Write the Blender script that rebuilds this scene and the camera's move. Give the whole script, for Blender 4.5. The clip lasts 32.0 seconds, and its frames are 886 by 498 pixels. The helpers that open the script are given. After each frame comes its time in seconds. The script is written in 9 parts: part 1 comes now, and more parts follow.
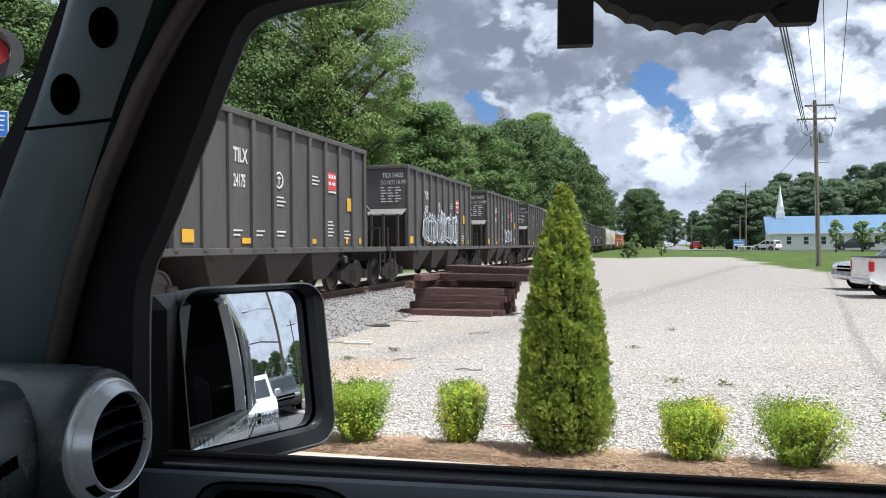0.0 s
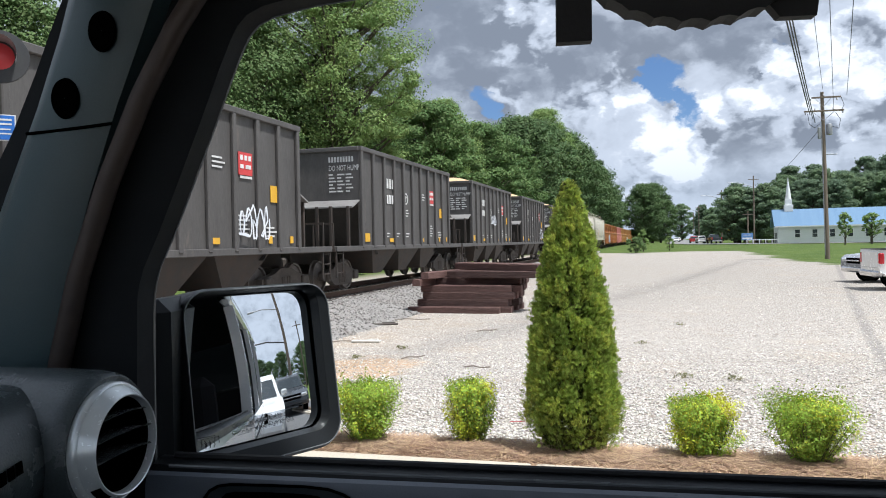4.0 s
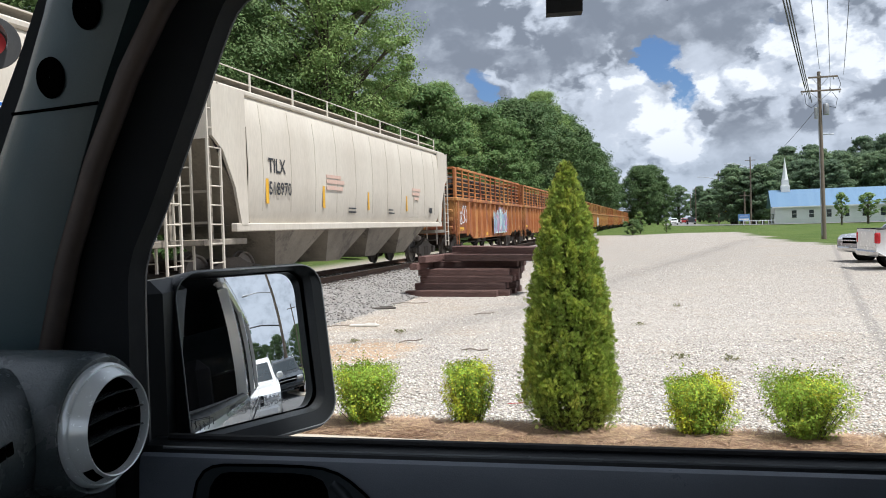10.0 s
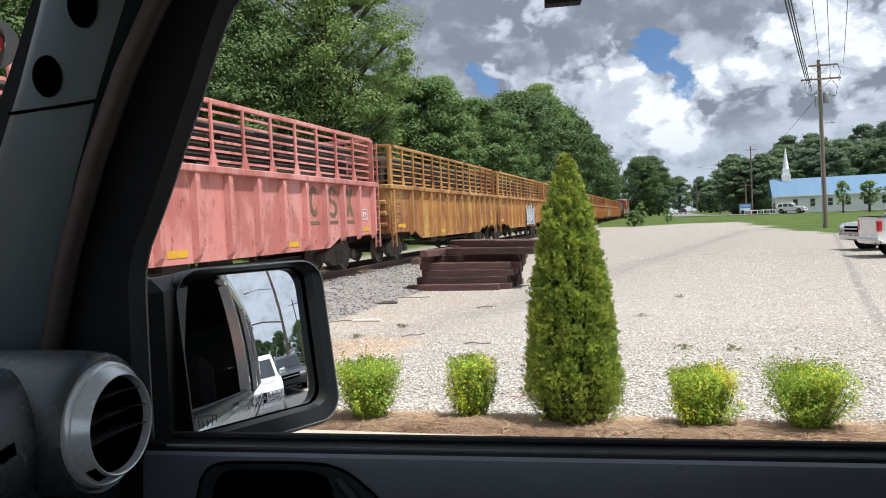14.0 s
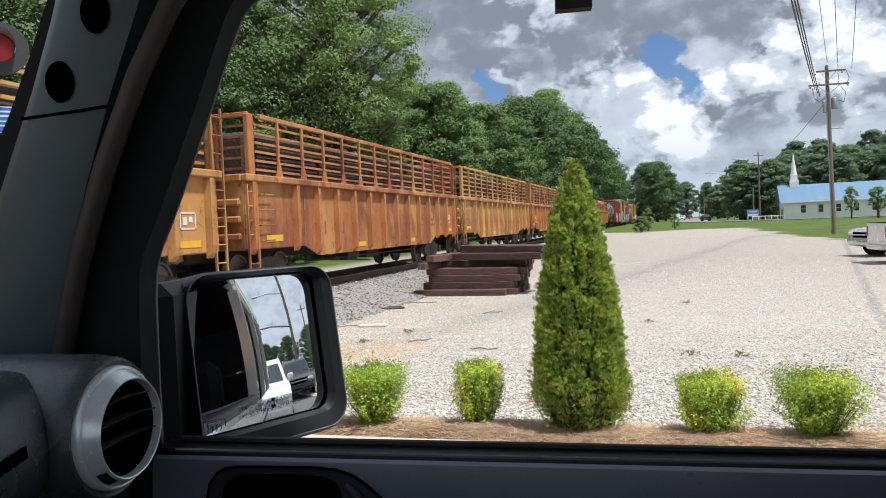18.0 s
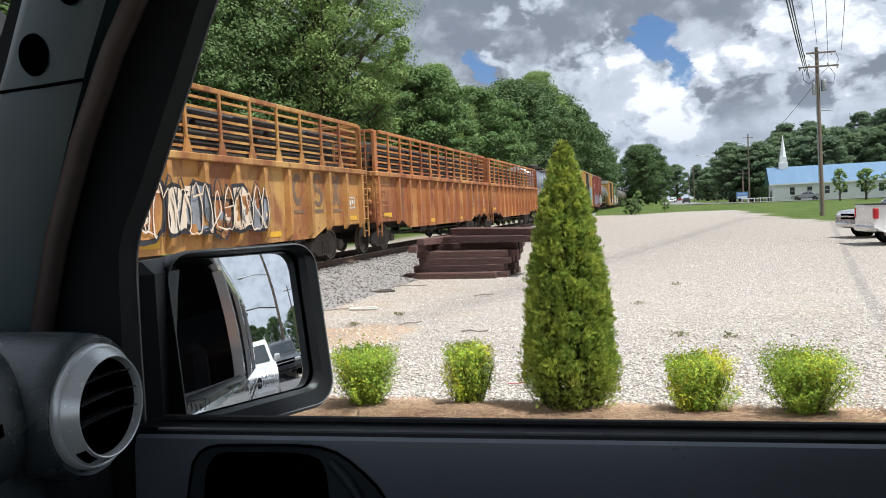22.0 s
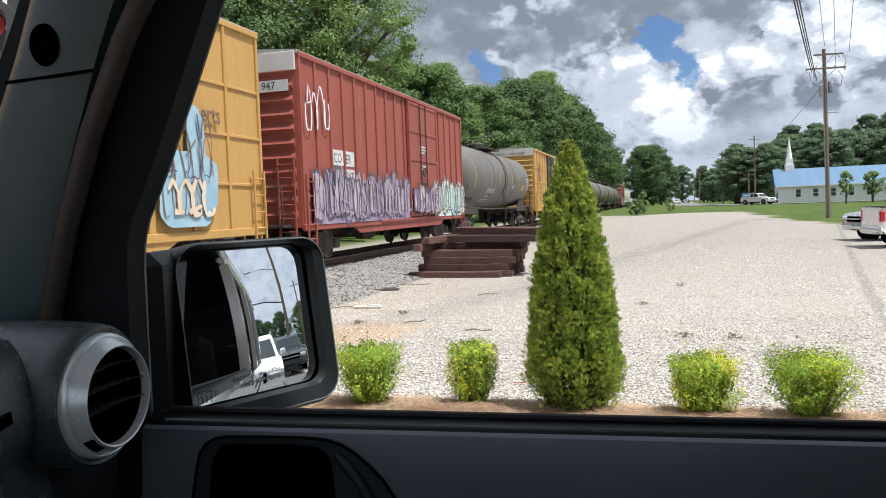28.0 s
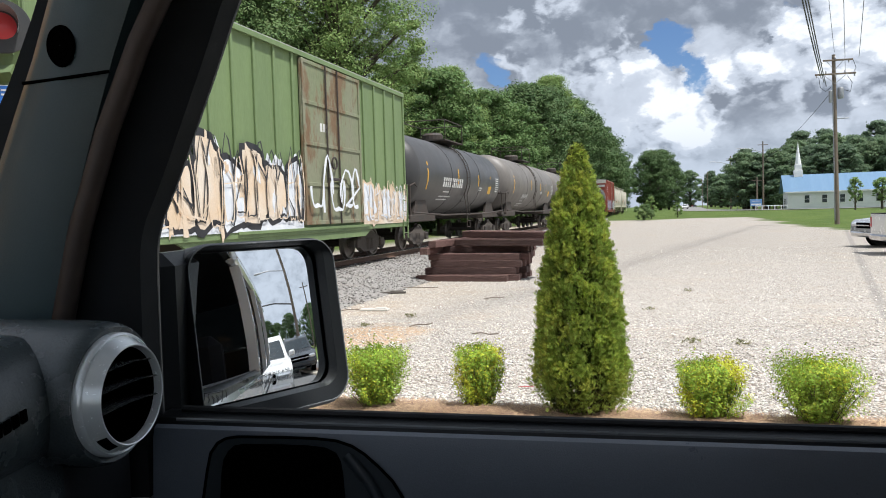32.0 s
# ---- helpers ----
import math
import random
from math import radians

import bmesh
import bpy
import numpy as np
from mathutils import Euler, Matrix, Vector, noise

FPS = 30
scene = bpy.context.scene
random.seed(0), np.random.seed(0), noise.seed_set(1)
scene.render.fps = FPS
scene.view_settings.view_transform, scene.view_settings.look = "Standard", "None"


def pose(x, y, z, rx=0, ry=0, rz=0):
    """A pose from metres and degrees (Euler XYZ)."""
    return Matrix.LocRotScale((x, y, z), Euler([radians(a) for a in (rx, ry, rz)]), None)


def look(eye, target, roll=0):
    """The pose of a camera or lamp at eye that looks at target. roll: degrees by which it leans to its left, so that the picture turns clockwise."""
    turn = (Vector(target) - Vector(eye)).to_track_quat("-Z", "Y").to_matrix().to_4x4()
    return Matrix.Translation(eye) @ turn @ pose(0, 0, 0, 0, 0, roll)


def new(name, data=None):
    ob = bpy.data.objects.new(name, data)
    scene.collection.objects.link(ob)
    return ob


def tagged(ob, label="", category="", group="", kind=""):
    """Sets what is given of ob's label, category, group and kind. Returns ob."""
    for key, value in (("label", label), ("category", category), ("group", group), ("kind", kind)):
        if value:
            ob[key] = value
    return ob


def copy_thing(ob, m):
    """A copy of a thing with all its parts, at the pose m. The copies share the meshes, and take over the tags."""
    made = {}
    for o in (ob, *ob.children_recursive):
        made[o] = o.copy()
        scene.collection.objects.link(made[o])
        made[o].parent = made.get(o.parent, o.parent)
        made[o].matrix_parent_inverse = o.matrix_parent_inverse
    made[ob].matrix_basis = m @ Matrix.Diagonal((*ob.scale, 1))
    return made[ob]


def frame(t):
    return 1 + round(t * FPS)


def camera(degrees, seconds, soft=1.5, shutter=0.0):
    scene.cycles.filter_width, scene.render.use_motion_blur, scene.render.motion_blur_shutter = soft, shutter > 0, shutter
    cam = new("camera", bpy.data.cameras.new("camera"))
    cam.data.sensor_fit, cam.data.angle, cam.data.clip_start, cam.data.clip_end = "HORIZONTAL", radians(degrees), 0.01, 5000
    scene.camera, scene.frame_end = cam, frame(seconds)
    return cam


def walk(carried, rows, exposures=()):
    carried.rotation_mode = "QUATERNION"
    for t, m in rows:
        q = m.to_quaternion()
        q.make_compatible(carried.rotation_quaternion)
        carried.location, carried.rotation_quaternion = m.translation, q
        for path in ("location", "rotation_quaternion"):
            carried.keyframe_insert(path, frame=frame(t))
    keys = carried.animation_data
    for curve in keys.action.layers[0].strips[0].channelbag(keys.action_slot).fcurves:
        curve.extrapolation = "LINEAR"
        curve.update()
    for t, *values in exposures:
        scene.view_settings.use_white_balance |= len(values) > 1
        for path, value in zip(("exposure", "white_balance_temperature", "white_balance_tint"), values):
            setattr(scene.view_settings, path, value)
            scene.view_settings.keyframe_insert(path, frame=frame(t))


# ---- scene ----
cam = camera(61.8, 32.0, soft=1.0)
PATH = [
    (0, (-0.001, -0.066, 1.558), (-0.169, 1.927, 1.549), -0.4),
    (0.5, (0.007, -0.062, 1.562), (-0.165, 1.93, 1.556), -0.9),
    (1, (0.001, -0.069, 1.566), (-0.176, 1.923, 1.562), -1.1),
    (1.5, (0.004, -0.066, 1.564), (-0.179, 1.926, 1.565), -1.2),
    (2, (0.004, -0.065, 1.564), (-0.18, 1.926, 1.56), -1.3),
    (2.5, (0.004, -0.065, 1.562), (-0.183, 1.926, 1.554), -1.3),
    (3, (0.004, -0.065, 1.561), (-0.184, 1.926, 1.549), -1.2),
    (3.5, (0.004, -0.064, 1.56), (-0.184, 1.928, 1.546), -1.1),
    (5.5, (0.006, -0.062, 1.56), (-0.176, 1.929, 1.535), -1.5),
    (6, (0.006, -0.059, 1.558), (-0.174, 1.932, 1.527), -1.5),
    (6.5, (0.006, -0.06, 1.557), (-0.174, 1.931, 1.521), -1.5),
    (7, (0.006, -0.06, 1.556), (-0.175, 1.931, 1.516), -1.5),
    (7.5, (0.005, -0.058, 1.556), (-0.177, 1.933, 1.513), -1.5),
    (8, (0.005, -0.059, 1.555), (-0.178, 1.933, 1.512), -1.5),
    (8.5, (0.006, -0.059, 1.555), (-0.176, 1.933, 1.509), -1.6),
    (9, (0.007, -0.059, 1.555), (-0.174, 1.932, 1.507), -1.6),
    (9.5, (0.007, -0.058, 1.553), (-0.174, 1.933, 1.5), -1.7),
    (10, (0.009, -0.057, 1.553), (-0.172, 1.934, 1.494), -1.7),
    (10.5, (0.006, -0.055, 1.552), (-0.175, 1.935, 1.489), -1.8),
    (11, (0.008, -0.056, 1.554), (-0.173, 1.935, 1.494), -1.9),
    (11.5, (0.008, -0.056, 1.554), (-0.174, 1.935, 1.495), -2.0),
    (12, (0.01, -0.057, 1.555), (-0.172, 1.934, 1.495), -2.1),
    (12.5, (0.009, -0.056, 1.554), (-0.173, 1.935, 1.493), -2.2),
    (13, (0.011, -0.054, 1.553), (-0.169, 1.937, 1.487), -2.3),
    (13.5, (0.011, -0.053, 1.553), (-0.171, 1.937, 1.483), -2.3),
    (14, (0.009, -0.053, 1.553), (-0.176, 1.937, 1.478), -2.5),
    (14.5, (0.009, -0.052, 1.553), (-0.178, 1.938, 1.474), -2.6),
    (16.5, (0.006, -0.056, 1.558), (-0.192, 1.933, 1.507), -2.2),
    (17, (0.006, -0.053, 1.552), (-0.194, 1.937, 1.497), -2.2),
    (17.5, (0.007, -0.056, 1.555), (-0.194, 1.933, 1.495), -2.4),
    (18, (0.006, -0.054, 1.553), (-0.196, 1.934, 1.493), -2.4),
    (18.5, (0.007, -0.054, 1.555), (-0.197, 1.935, 1.496), -2.4),
    (19, (0.01, -0.054, 1.557), (-0.191, 1.935, 1.5), -2.6),
    (19.5, (0.009, -0.054, 1.555), (-0.191, 1.935, 1.495), -2.6),
    (20, (0.013, -0.049, 1.552), (-0.183, 1.94, 1.481), -2.8),
    (20.5, (0.011, -0.049, 1.549), (-0.177, 1.94, 1.461), -2.8),
    (21, (0.016, -0.044, 1.546), (-0.164, 1.945, 1.449), -2.7),
    (21.5, (0.012, -0.045, 1.543), (-0.164, 1.944, 1.439), -2.6),
    (22, (0.012, -0.045, 1.544), (-0.167, 1.944, 1.438), -2.6),
    (22.5, (0.012, -0.048, 1.544), (-0.17, 1.941, 1.437), -2.9),
    (23, (0.013, -0.046, 1.545), (-0.172, 1.943, 1.437), -3.0),
    (23.5, (0.012, -0.046, 1.546), (-0.177, 1.942, 1.44), -3.0),
    (24, (0.015, -0.049, 1.55), (-0.175, 1.939, 1.452), -3.1),
    (24.5, (0.013, -0.049, 1.548), (-0.172, 1.94, 1.458), -2.8),
    (25, (0.011, -0.049, 1.544), (-0.18, 1.94, 1.455), -2.5),
    (25.5, (0.009, -0.046, 1.54), (-0.184, 1.942, 1.444), -2.1),
    (27.5, (0.008, -0.043, 1.538), (-0.181, 1.945, 1.428), -2.2),
    (28, (0.008, -0.045, 1.538), (-0.183, 1.943, 1.43), -2.1),
    (28.5, (0.009, -0.045, 1.538), (-0.183, 1.943, 1.43), -2.1),
    (29, (0.008, -0.046, 1.537), (-0.186, 1.942, 1.429), -2.1),
    (29.5, (0.005, -0.046, 1.535), (-0.191, 1.942, 1.426), -1.9),
    (30, (0.004, -0.051, 1.541), (-0.198, 1.936, 1.439), -1.7),
    (30.5, (0.005, -0.048, 1.538), (-0.202, 1.939, 1.442), -1.8),
    (31, (0.003, -0.047, 1.537), (-0.206, 1.939, 1.44), -1.8),
    (31.5, (0.001, -0.048, 1.536), (-0.21, 1.939, 1.438), -1.7),
    (32, (0.003, -0.048, 1.537), (-0.206, 1.939, 1.439), -1.7),
]
walk(cam, [(t, look(eye, target, roll)) for t, eye, target, roll in PATH], [(0, 0.42, 5900, 10), (6, 0.40, 6000, 10), (9, 0.32, 6050, 10), (13, 0.33, 6150, 10), (32, 0.38, 6150, 10)])

import collections

# ---- world, sun, exposure ----
SUN_DIR = Vector((0.40, -0.20, 1.0)).normalized()
world = bpy.data.worlds.new("world")
scene.world = world
world.use_nodes = True
wn, wl = world.node_tree.nodes, world.node_tree.links
wn.clear()


def wmath(op, a, b=0.0, c=0.0, clamp=False):
    nd = wn.new("ShaderNodeMath")
    nd.operation, nd.use_clamp = op, clamp
    for i, v in enumerate((a, b, c)):
        if isinstance(v, (int, float)):
            nd.inputs[i].default_value = v
        else:
            wl.new(v, nd.inputs[i])
    return nd.outputs[0]


def wmix(fac, a, b):
    nd = wn.new("ShaderNodeMix")
    nd.data_type = "RGBA"
    for sock, v in ((nd.inputs[0], fac), (nd.inputs[6], a), (nd.inputs[7], b)):
        if isinstance(v, (int, float)):
            sock.default_value = v
        elif isinstance(v, tuple):
            sock.default_value = (*v, 1)
        else:
            wl.new(v, sock)
    return nd.outputs[2]


def wramp(v, a, b):
    nd = wn.new("ShaderNodeMapRange")
    nd.interpolation_type = "SMOOTHSTEP"
    wl.new(v, nd.inputs[0])
    nd.inputs[1].default_value, nd.inputs[2].default_value = a, b
    return nd.outputs[0]


wtc = wn.new("ShaderNodeTexCoord")
wsep = wn.new("ShaderNodeSeparateXYZ")
wl.new(wtc.outputs["Generated"], wsep.inputs[0])
WX, WY, WZ = wsep.outputs
# heaped clouds: noise over the direction, stretched along the horizon
def wmap(sock, scale, off):
    mp = wn.new("ShaderNodeMapping")
    wl.new(sock, mp.inputs[0])
    mp.inputs[1].default_value = off
    mp.inputs[3].default_value = scale
    return mp.outputs[0]


def wnoise(scale, detail, rough, off, stretch=1.7, colour=False):
    nd = wn.new("ShaderNodeTexNoise")
    wl.new(wmap(wtc.outputs["Generated"], (1, 1, stretch), off), nd.inputs["Vector"])
    nd.inputs["Scale"].default_value, nd.inputs["Detail"].default_value, nd.inputs["Roughness"].default_value = scale, detail, rough
    return nd.outputs[1 if colour else 0]


def wvec(op, a, b):
    nd = wn.new("ShaderNodeVectorMath")
    nd.operation = op
    for i, v in enumerate((a, b)):
        if isinstance(v, (tuple, Vector)):
            nd.inputs[i].default_value = v
        else:
            wl.new(v, nd.inputs[i])
    return nd.outputs[0] if op != "DOT_PRODUCT" else nd.outputs["Value"]


# the direction, torn by noise, so that no cloud has a round edge
warp = wvec("SUBTRACT", wnoise(15, 9, 0.6, (0.3, 0.9, 0.2), colour=True), (0.5, 0.5, 0.5))
torn = wvec("ADD", wtc.outputs["Generated"], wvec("MULTIPLY", warp, (0.10, 0.10, 0.085)))
unit = wn.new("ShaderNodeVectorMath")
unit.operation = "NORMALIZE"
wl.new(torn, unit.inputs[0])
torn = unit.outputs[0]


def wblob(d, inner, outer):
    """1 round a direction of the sky, fading to 0."""
    return wramp(wvec("DOT_PRODUCT", torn, Vector(d).normalized()), math.cos(radians(outer)), math.cos(radians(inner)))


def wsum(terms):
    total = None
    for sock, k in terms:
        sock = wmath("MULTIPLY", sock, k)
        total = sock if total is None else wmath("ADD", total, sock)
    return total


def heaped(shift):
    """How thick the cloud is in a direction, moved by shift: billows with finer billows on them."""
    vec = wvec("ADD", wtc.outputs["Generated"], shift)
    nd = wn.new("ShaderNodeTexNoise")
    wl.new(wmap(vec, (1, 1, 1.7), (7.3, 0.4, 2)), nd.inputs["Vector"])
    nd.inputs["Scale"].default_value, nd.inputs["Detail"].default_value, nd.inputs["Roughness"].default_value = 6.5, 9, 0.56
    vo = wn.new("ShaderNodeTexVoronoi")
    vo.feature = "SMOOTH_F1"
    vo.inputs["Scale"].default_value, vo.inputs["Smoothness"].default_value = 17.0, 0.3
    vo.inputs["Detail"].default_value, vo.inputs["Roughness"].default_value = 3.0, 0.55
    wl.new(wmap(wvec("ADD", vec, wvec("MULTIPLY", warp, (0.05, 0.05, 0.05))), (1, 1, 1.3), (0.2, 0.4, 0.1)), vo.inputs["Vector"])
    return wmath("ADD", wmath("MULTIPLY", wmath("SUBTRACT", nd.outputs[0], 0.5), 1.8), wmath("MULTIPLY", wmath("SUBTRACT", 0.5, vo.outputs["Distance"]), 0.9))


big = wnoise(3.2, 5, 0.5, (1.3, 4.2, 0), 2.2)
thick = heaped((0.0, 0.0, 0.0))
relief = wmath("SUBTRACT", thick, heaped((0.010, -0.004, 0.022)))
sky = wn.new("ShaderNodeTexSky")
sky.sky_type, sky.sun_disc = "NISHITA", False
sky.sun_elevation = math.asin(SUN_DIR.z)
sky.sun_rotation = math.atan2(SUN_DIR.x, SUN_DIR.y)
sky.air_density, sky.dust_density, sky.ozone_density = 1.0, 0.6, 3.0
skyc = wn.new("ShaderNodeMix")
skyc.data_type, skyc.blend_type = "RGBA", "MULTIPLY"
skyc.inputs[0].default_value = 1
wl.new(sky.outputs[0], skyc.inputs[6])
skyc.inputs[7].default_value = (0.075, 0.085, 0.10, 1)
# blue gaps where the cloud is thin, dark flat bases, bright heaps
open_sky = wsum([(wblob((0.226, 0.96, 0.167), 0.6, 2.2), 0.96), (wblob((0.192, 0.96, 0.204), 0.4, 2.2), 0.86), (wblob((-0.034, 0.981, 0.189), 0.3, 1.7), 0.95), (wblob((0.303, 0.926, 0.225), 0.2, 1.6), 0.55)])
open_sky = wmath("ADD", open_sky, wmath("MULTIPLY", wramp(wnoise(4.0, 4, 0.5, (5.1, 2.2, 1.0), 1.4), 0.58, 0.70), wmath("MULTIPLY", wramp(WZ, 0.36, 0.5), 1.2)))
gaps = wramp(wmath("SUBTRACT", open_sky, wmath("MULTIPLY", thick, 0.75)), 0.90, 1.30)
heaps = wsum([(wblob((0.141, 0.971, 0.191), 0.4, 2.8), 0.75), (wblob((0.217, 0.967, 0.136), 0.6, 3.6), 0.9), (wblob((0.203, 0.974, 0.102), 0.5, 3.4), 0.7), (wblob((0.169, 0.983, 0.075), 0.4, 3.2), 0.45),
              (wblob((0.355, 0.911, 0.209), 0.8, 4.0), 0.75), (wblob((0.375, 0.916, 0.142), 0.8, 3.8), 0.55), (wblob((0.334, 0.925, 0.18), 0.5, 3.2), 0.6), (wblob((0.285, 0.945, 0.152), 0.4, 2.6), 0.5),
              (wblob((0.027, 0.959, 0.283), 0.6, 3.8), 0.75), (wblob((-0.004, 0.983, 0.185), 0.3, 1.9), 0.55), (wblob((0.406, 0.899, 0.164), 0.5, 3.4), 0.5), (wblob((0.09, 0.978, 0.175), 0.4, 2.6), 0.45),
              (wblob((0.44, 0.87, 0.235), 1.0, 4.5), 0.5)])
darks = wsum([(wblob((0.004, 0.974, 0.227), 1.5, 5.5), 0.55), (wblob((0.106, 0.971, 0.228), 1.2, 4.2), 0.5), (wblob((-0.083, 0.964, 0.245), 2, 8), 0.4), (wblob((0.283, 0.926, 0.25), 0.8, 3.4), 0.6), (wblob((0.20, 0.94, 0.262), 0.8, 3.8), 0.4),
              (wblob((0.282, 0.956, 0.09), 0.8, 4.2), 0.5), (wblob((0.359, 0.925, 0.118), 0.5, 2.8), 0.3), (wblob((0.12, 0.93, 0.33), 3, 9), 0.3), (wblob((-0.2, 0.94, 0.27), 3, 12), 0.3), (wblob((0.42, 0.90, 0.10), 1, 5), 0.3)])
heaped_here = wmath("ADD", 0.35, wmath("MULTIPLY", wramp(heaps, 0.0, 0.6), 1.25))
level = wmath("ADD", wmath("SUBTRACT", wmath("MULTIPLY", heaps, 0.95), darks), wmath("ADD", wmath("MULTIPLY", wmath("SUBTRACT", big, 0.5), 0.9), wmath("MULTIPLY", heaped_here, wmath("ADD", wmath("MULTIPLY", relief, 1.3), wmath("MULTIPLY", wmath("SUBTRACT", thick, 0.05), 0.40)))))
base = wmix(wramp(level, -1.0, 0.12), (0.25, 0.28, 0.33), (0.62, 0.665, 0.735))
lit = wmix(wramp(level, 0.10, 1.05), base, (0.97, 0.99, 1.01))
lit = wmix(wmath("MULTIPLY", wramp(WZ, 0.13, 0.03), 0.55), lit, (0.50, 0.57, 0.66))
full = wmix(gaps, lit, skyc.outputs[2])
bg = wn.new("ShaderNodeBackground")
wl.new(full, bg.inputs[0])
bg.inputs[1].default_value = 0.82
wout = wn.new("ShaderNodeOutputWorld")
wl.new(bg.outputs[0], wout.inputs[0])

sun_data = bpy.data.lights.new("sun", "SUN")
sun_data.energy, sun_data.angle, sun_data.color = 4.4, radians(4.0), (1.0, 0.95, 0.87)
sun = new("sun", sun_data)
sun.matrix_world = look(SUN_DIR * 200, (0, 0, 0))
scene.view_settings.exposure = 0.0

# ---- mesh helpers ----
class Geo:
    """Collects primitives into one mesh."""

    def __init__(self):
        self.v, self.f = [], []

    def add(self, verts, faces, m=None):
        k = len(self.v)
        if m is not None:
            verts = [m @ Vector(p) for p in verts]
        self.v += [tuple(p) for p in verts]
        self.f += [tuple(i + k for i in f) for f in faces]
        return self

    def box(self, c, s, b=0.0, m=None):
        """A box at centre c of size s; b: the width of its chamfer."""
        hx, hy, hz = s[0] / 2, s[1] / 2, s[2] / 2
        b = min(b, hx * 0.9, hy * 0.9, hz * 0.9)
        if b <= 0:
            vs = [(c[0] + i * hx, c[1] + j * hy, c[2] + k * hz) for i in (-1, 1) for j in (-1, 1) for k in (-1, 1)]
            fs = [(0, 1, 3, 2), (4, 6, 7, 5), (0, 4, 5, 1), (2, 3, 7, 6), (0, 2, 6, 4), (1, 5, 7, 3)]
            return self.add(vs, fs, m)
        vs, ix = [], {}
        for i in (-1, 1):
            for j in (-1, 1):
                for k in (-1, 1):
                    for a in range(3):
                        d = [hx - b, hy - b, hz - b]
                        d[a] += b
                        ix[i, j, k, a] = len(vs)
                        vs.append((c[0] + i * d[0], c[1] + j * d[1], c[2] + k * d[2]))
        fs = []
        for i in (-1, 1):
            fs.append([ix[i, j, k, 0] for j, k in ((-1, -1), (1, -1), (1, 1), (-1, 1))][::i])
            fs.append([ix[j, i, k, 1] for j, k in ((-1, -1), (1, -1), (1, 1), (-1, 1))][::-i])
            fs.append([ix[j, k, i, 2] for j, k in ((-1, -1), (1, -1), (1, 1), (-1, 1))][::i])
        for a, e in ((0, 1), (1, 2), (0, 2)):
            w = 3 - a - e
            for p in (-1, 1):
                for q in (-1, 1):
                    def key(r, ax):
                        t = [0, 0, 0]
                        t[a], t[e], t[w] = p, q, r
                        return ix[t[0], t[1], t[2], ax]
                    fs.append([key(-1, a), key(1, a), key(1, e), key(-1, e)])
        for i in (-1, 1):
            for j in (-1, 1):
                for k in (-1, 1):
                    fs.append([ix[i, j, k, 0], ix[i, j, k, 1], ix[i, j, k, 2]])
        return self.add(vs, fs, m)

    def cyl(self, p, q, r, n=10, r2=None, caps=True):
        p, q = Vector(p), Vector(q)
        d = (q - p).normalized()
        u = d.orthogonal().normalized()
        w = d.cross(u)
        r2 = r if r2 is None else r2
        vs, fs = [], []
        for i in range(n):
            a = 2 * math.pi * i / n
            o = u * math.cos(a) + w * math.sin(a)
            vs += [p + o * r, q + o * r2]
        fs = [(2 * i, 2 * ((i + 1) % n), 2 * ((i + 1) % n) + 1, 2 * i + 1) for i in range(n)]
        if caps:
            fs += [tuple(2 * i for i in range(n))[::-1], tuple(2 * i + 1 for i in range(n))]
        return self.add(vs, fs)

    def tube(self, pts, r, n=6):
        """One round bar along the points, its rings shared at the bends."""
        pts = [Vector(p) for p in pts]
        k = len(pts)
        ref = (pts[1] - pts[0]).orthogonal().normalized()
        vs = []
        for i, p in enumerate(pts):
            d0 = (p - pts[i - 1]).normalized() if i else None
            d1 = (pts[i + 1] - p).normalized() if i < k - 1 else None
            d = (d0 + d1) if d0 and d1 else (d0 or d1)
            d = d.normalized() if d.length > 1e-6 else d1
            stretch = 1.0 / max(0.5, math.cos(d0.angle(d1) / 2)) if d0 and d1 else 1.0
            u = ref - d * ref.dot(d)
            u = u.normalized() if u.length > 1e-4 else d.orthogonal().normalized()
            ref = u
            w = d.cross(u)
            for a in range(n):
                t = 2 * math.pi * a / n
                vs.append(p + (u * math.cos(t) + w * math.sin(t)) * r * (1 + (stretch - 1) * 0.5))
        fs = [(i * n + a, i * n + (a + 1) % n, (i + 1) * n + (a + 1) % n, (i + 1) * n + a) for i in range(k - 1) for a in range(n)]
        fs += [tuple(range(n))[::-1], tuple(range((k - 1) * n, k * n))]
        return self.add(vs, fs)

    def lathe(self, prof, n=20, m=None, close=False):
        """A profile of (radius, z) turned about z."""
        vs = [(r * math.cos(2 * math.pi * i / n), r * math.sin(2 * math.pi * i / n), z) for i in range(n) for r, z in prof]
        k = len(prof)
        fs = [(i * k + j, ((i + 1) % n) * k + j, ((i + 1) % n) * k + j + 1, i * k + j + 1) for i in range(n) for j in range(k - 1)]
        if close:
            fs += [(i * k + k - 1, ((i + 1) % n) * k + k - 1, ((i + 1) % n) * k, i * k) for i in range(n)]
        return self.add(vs, fs, m)

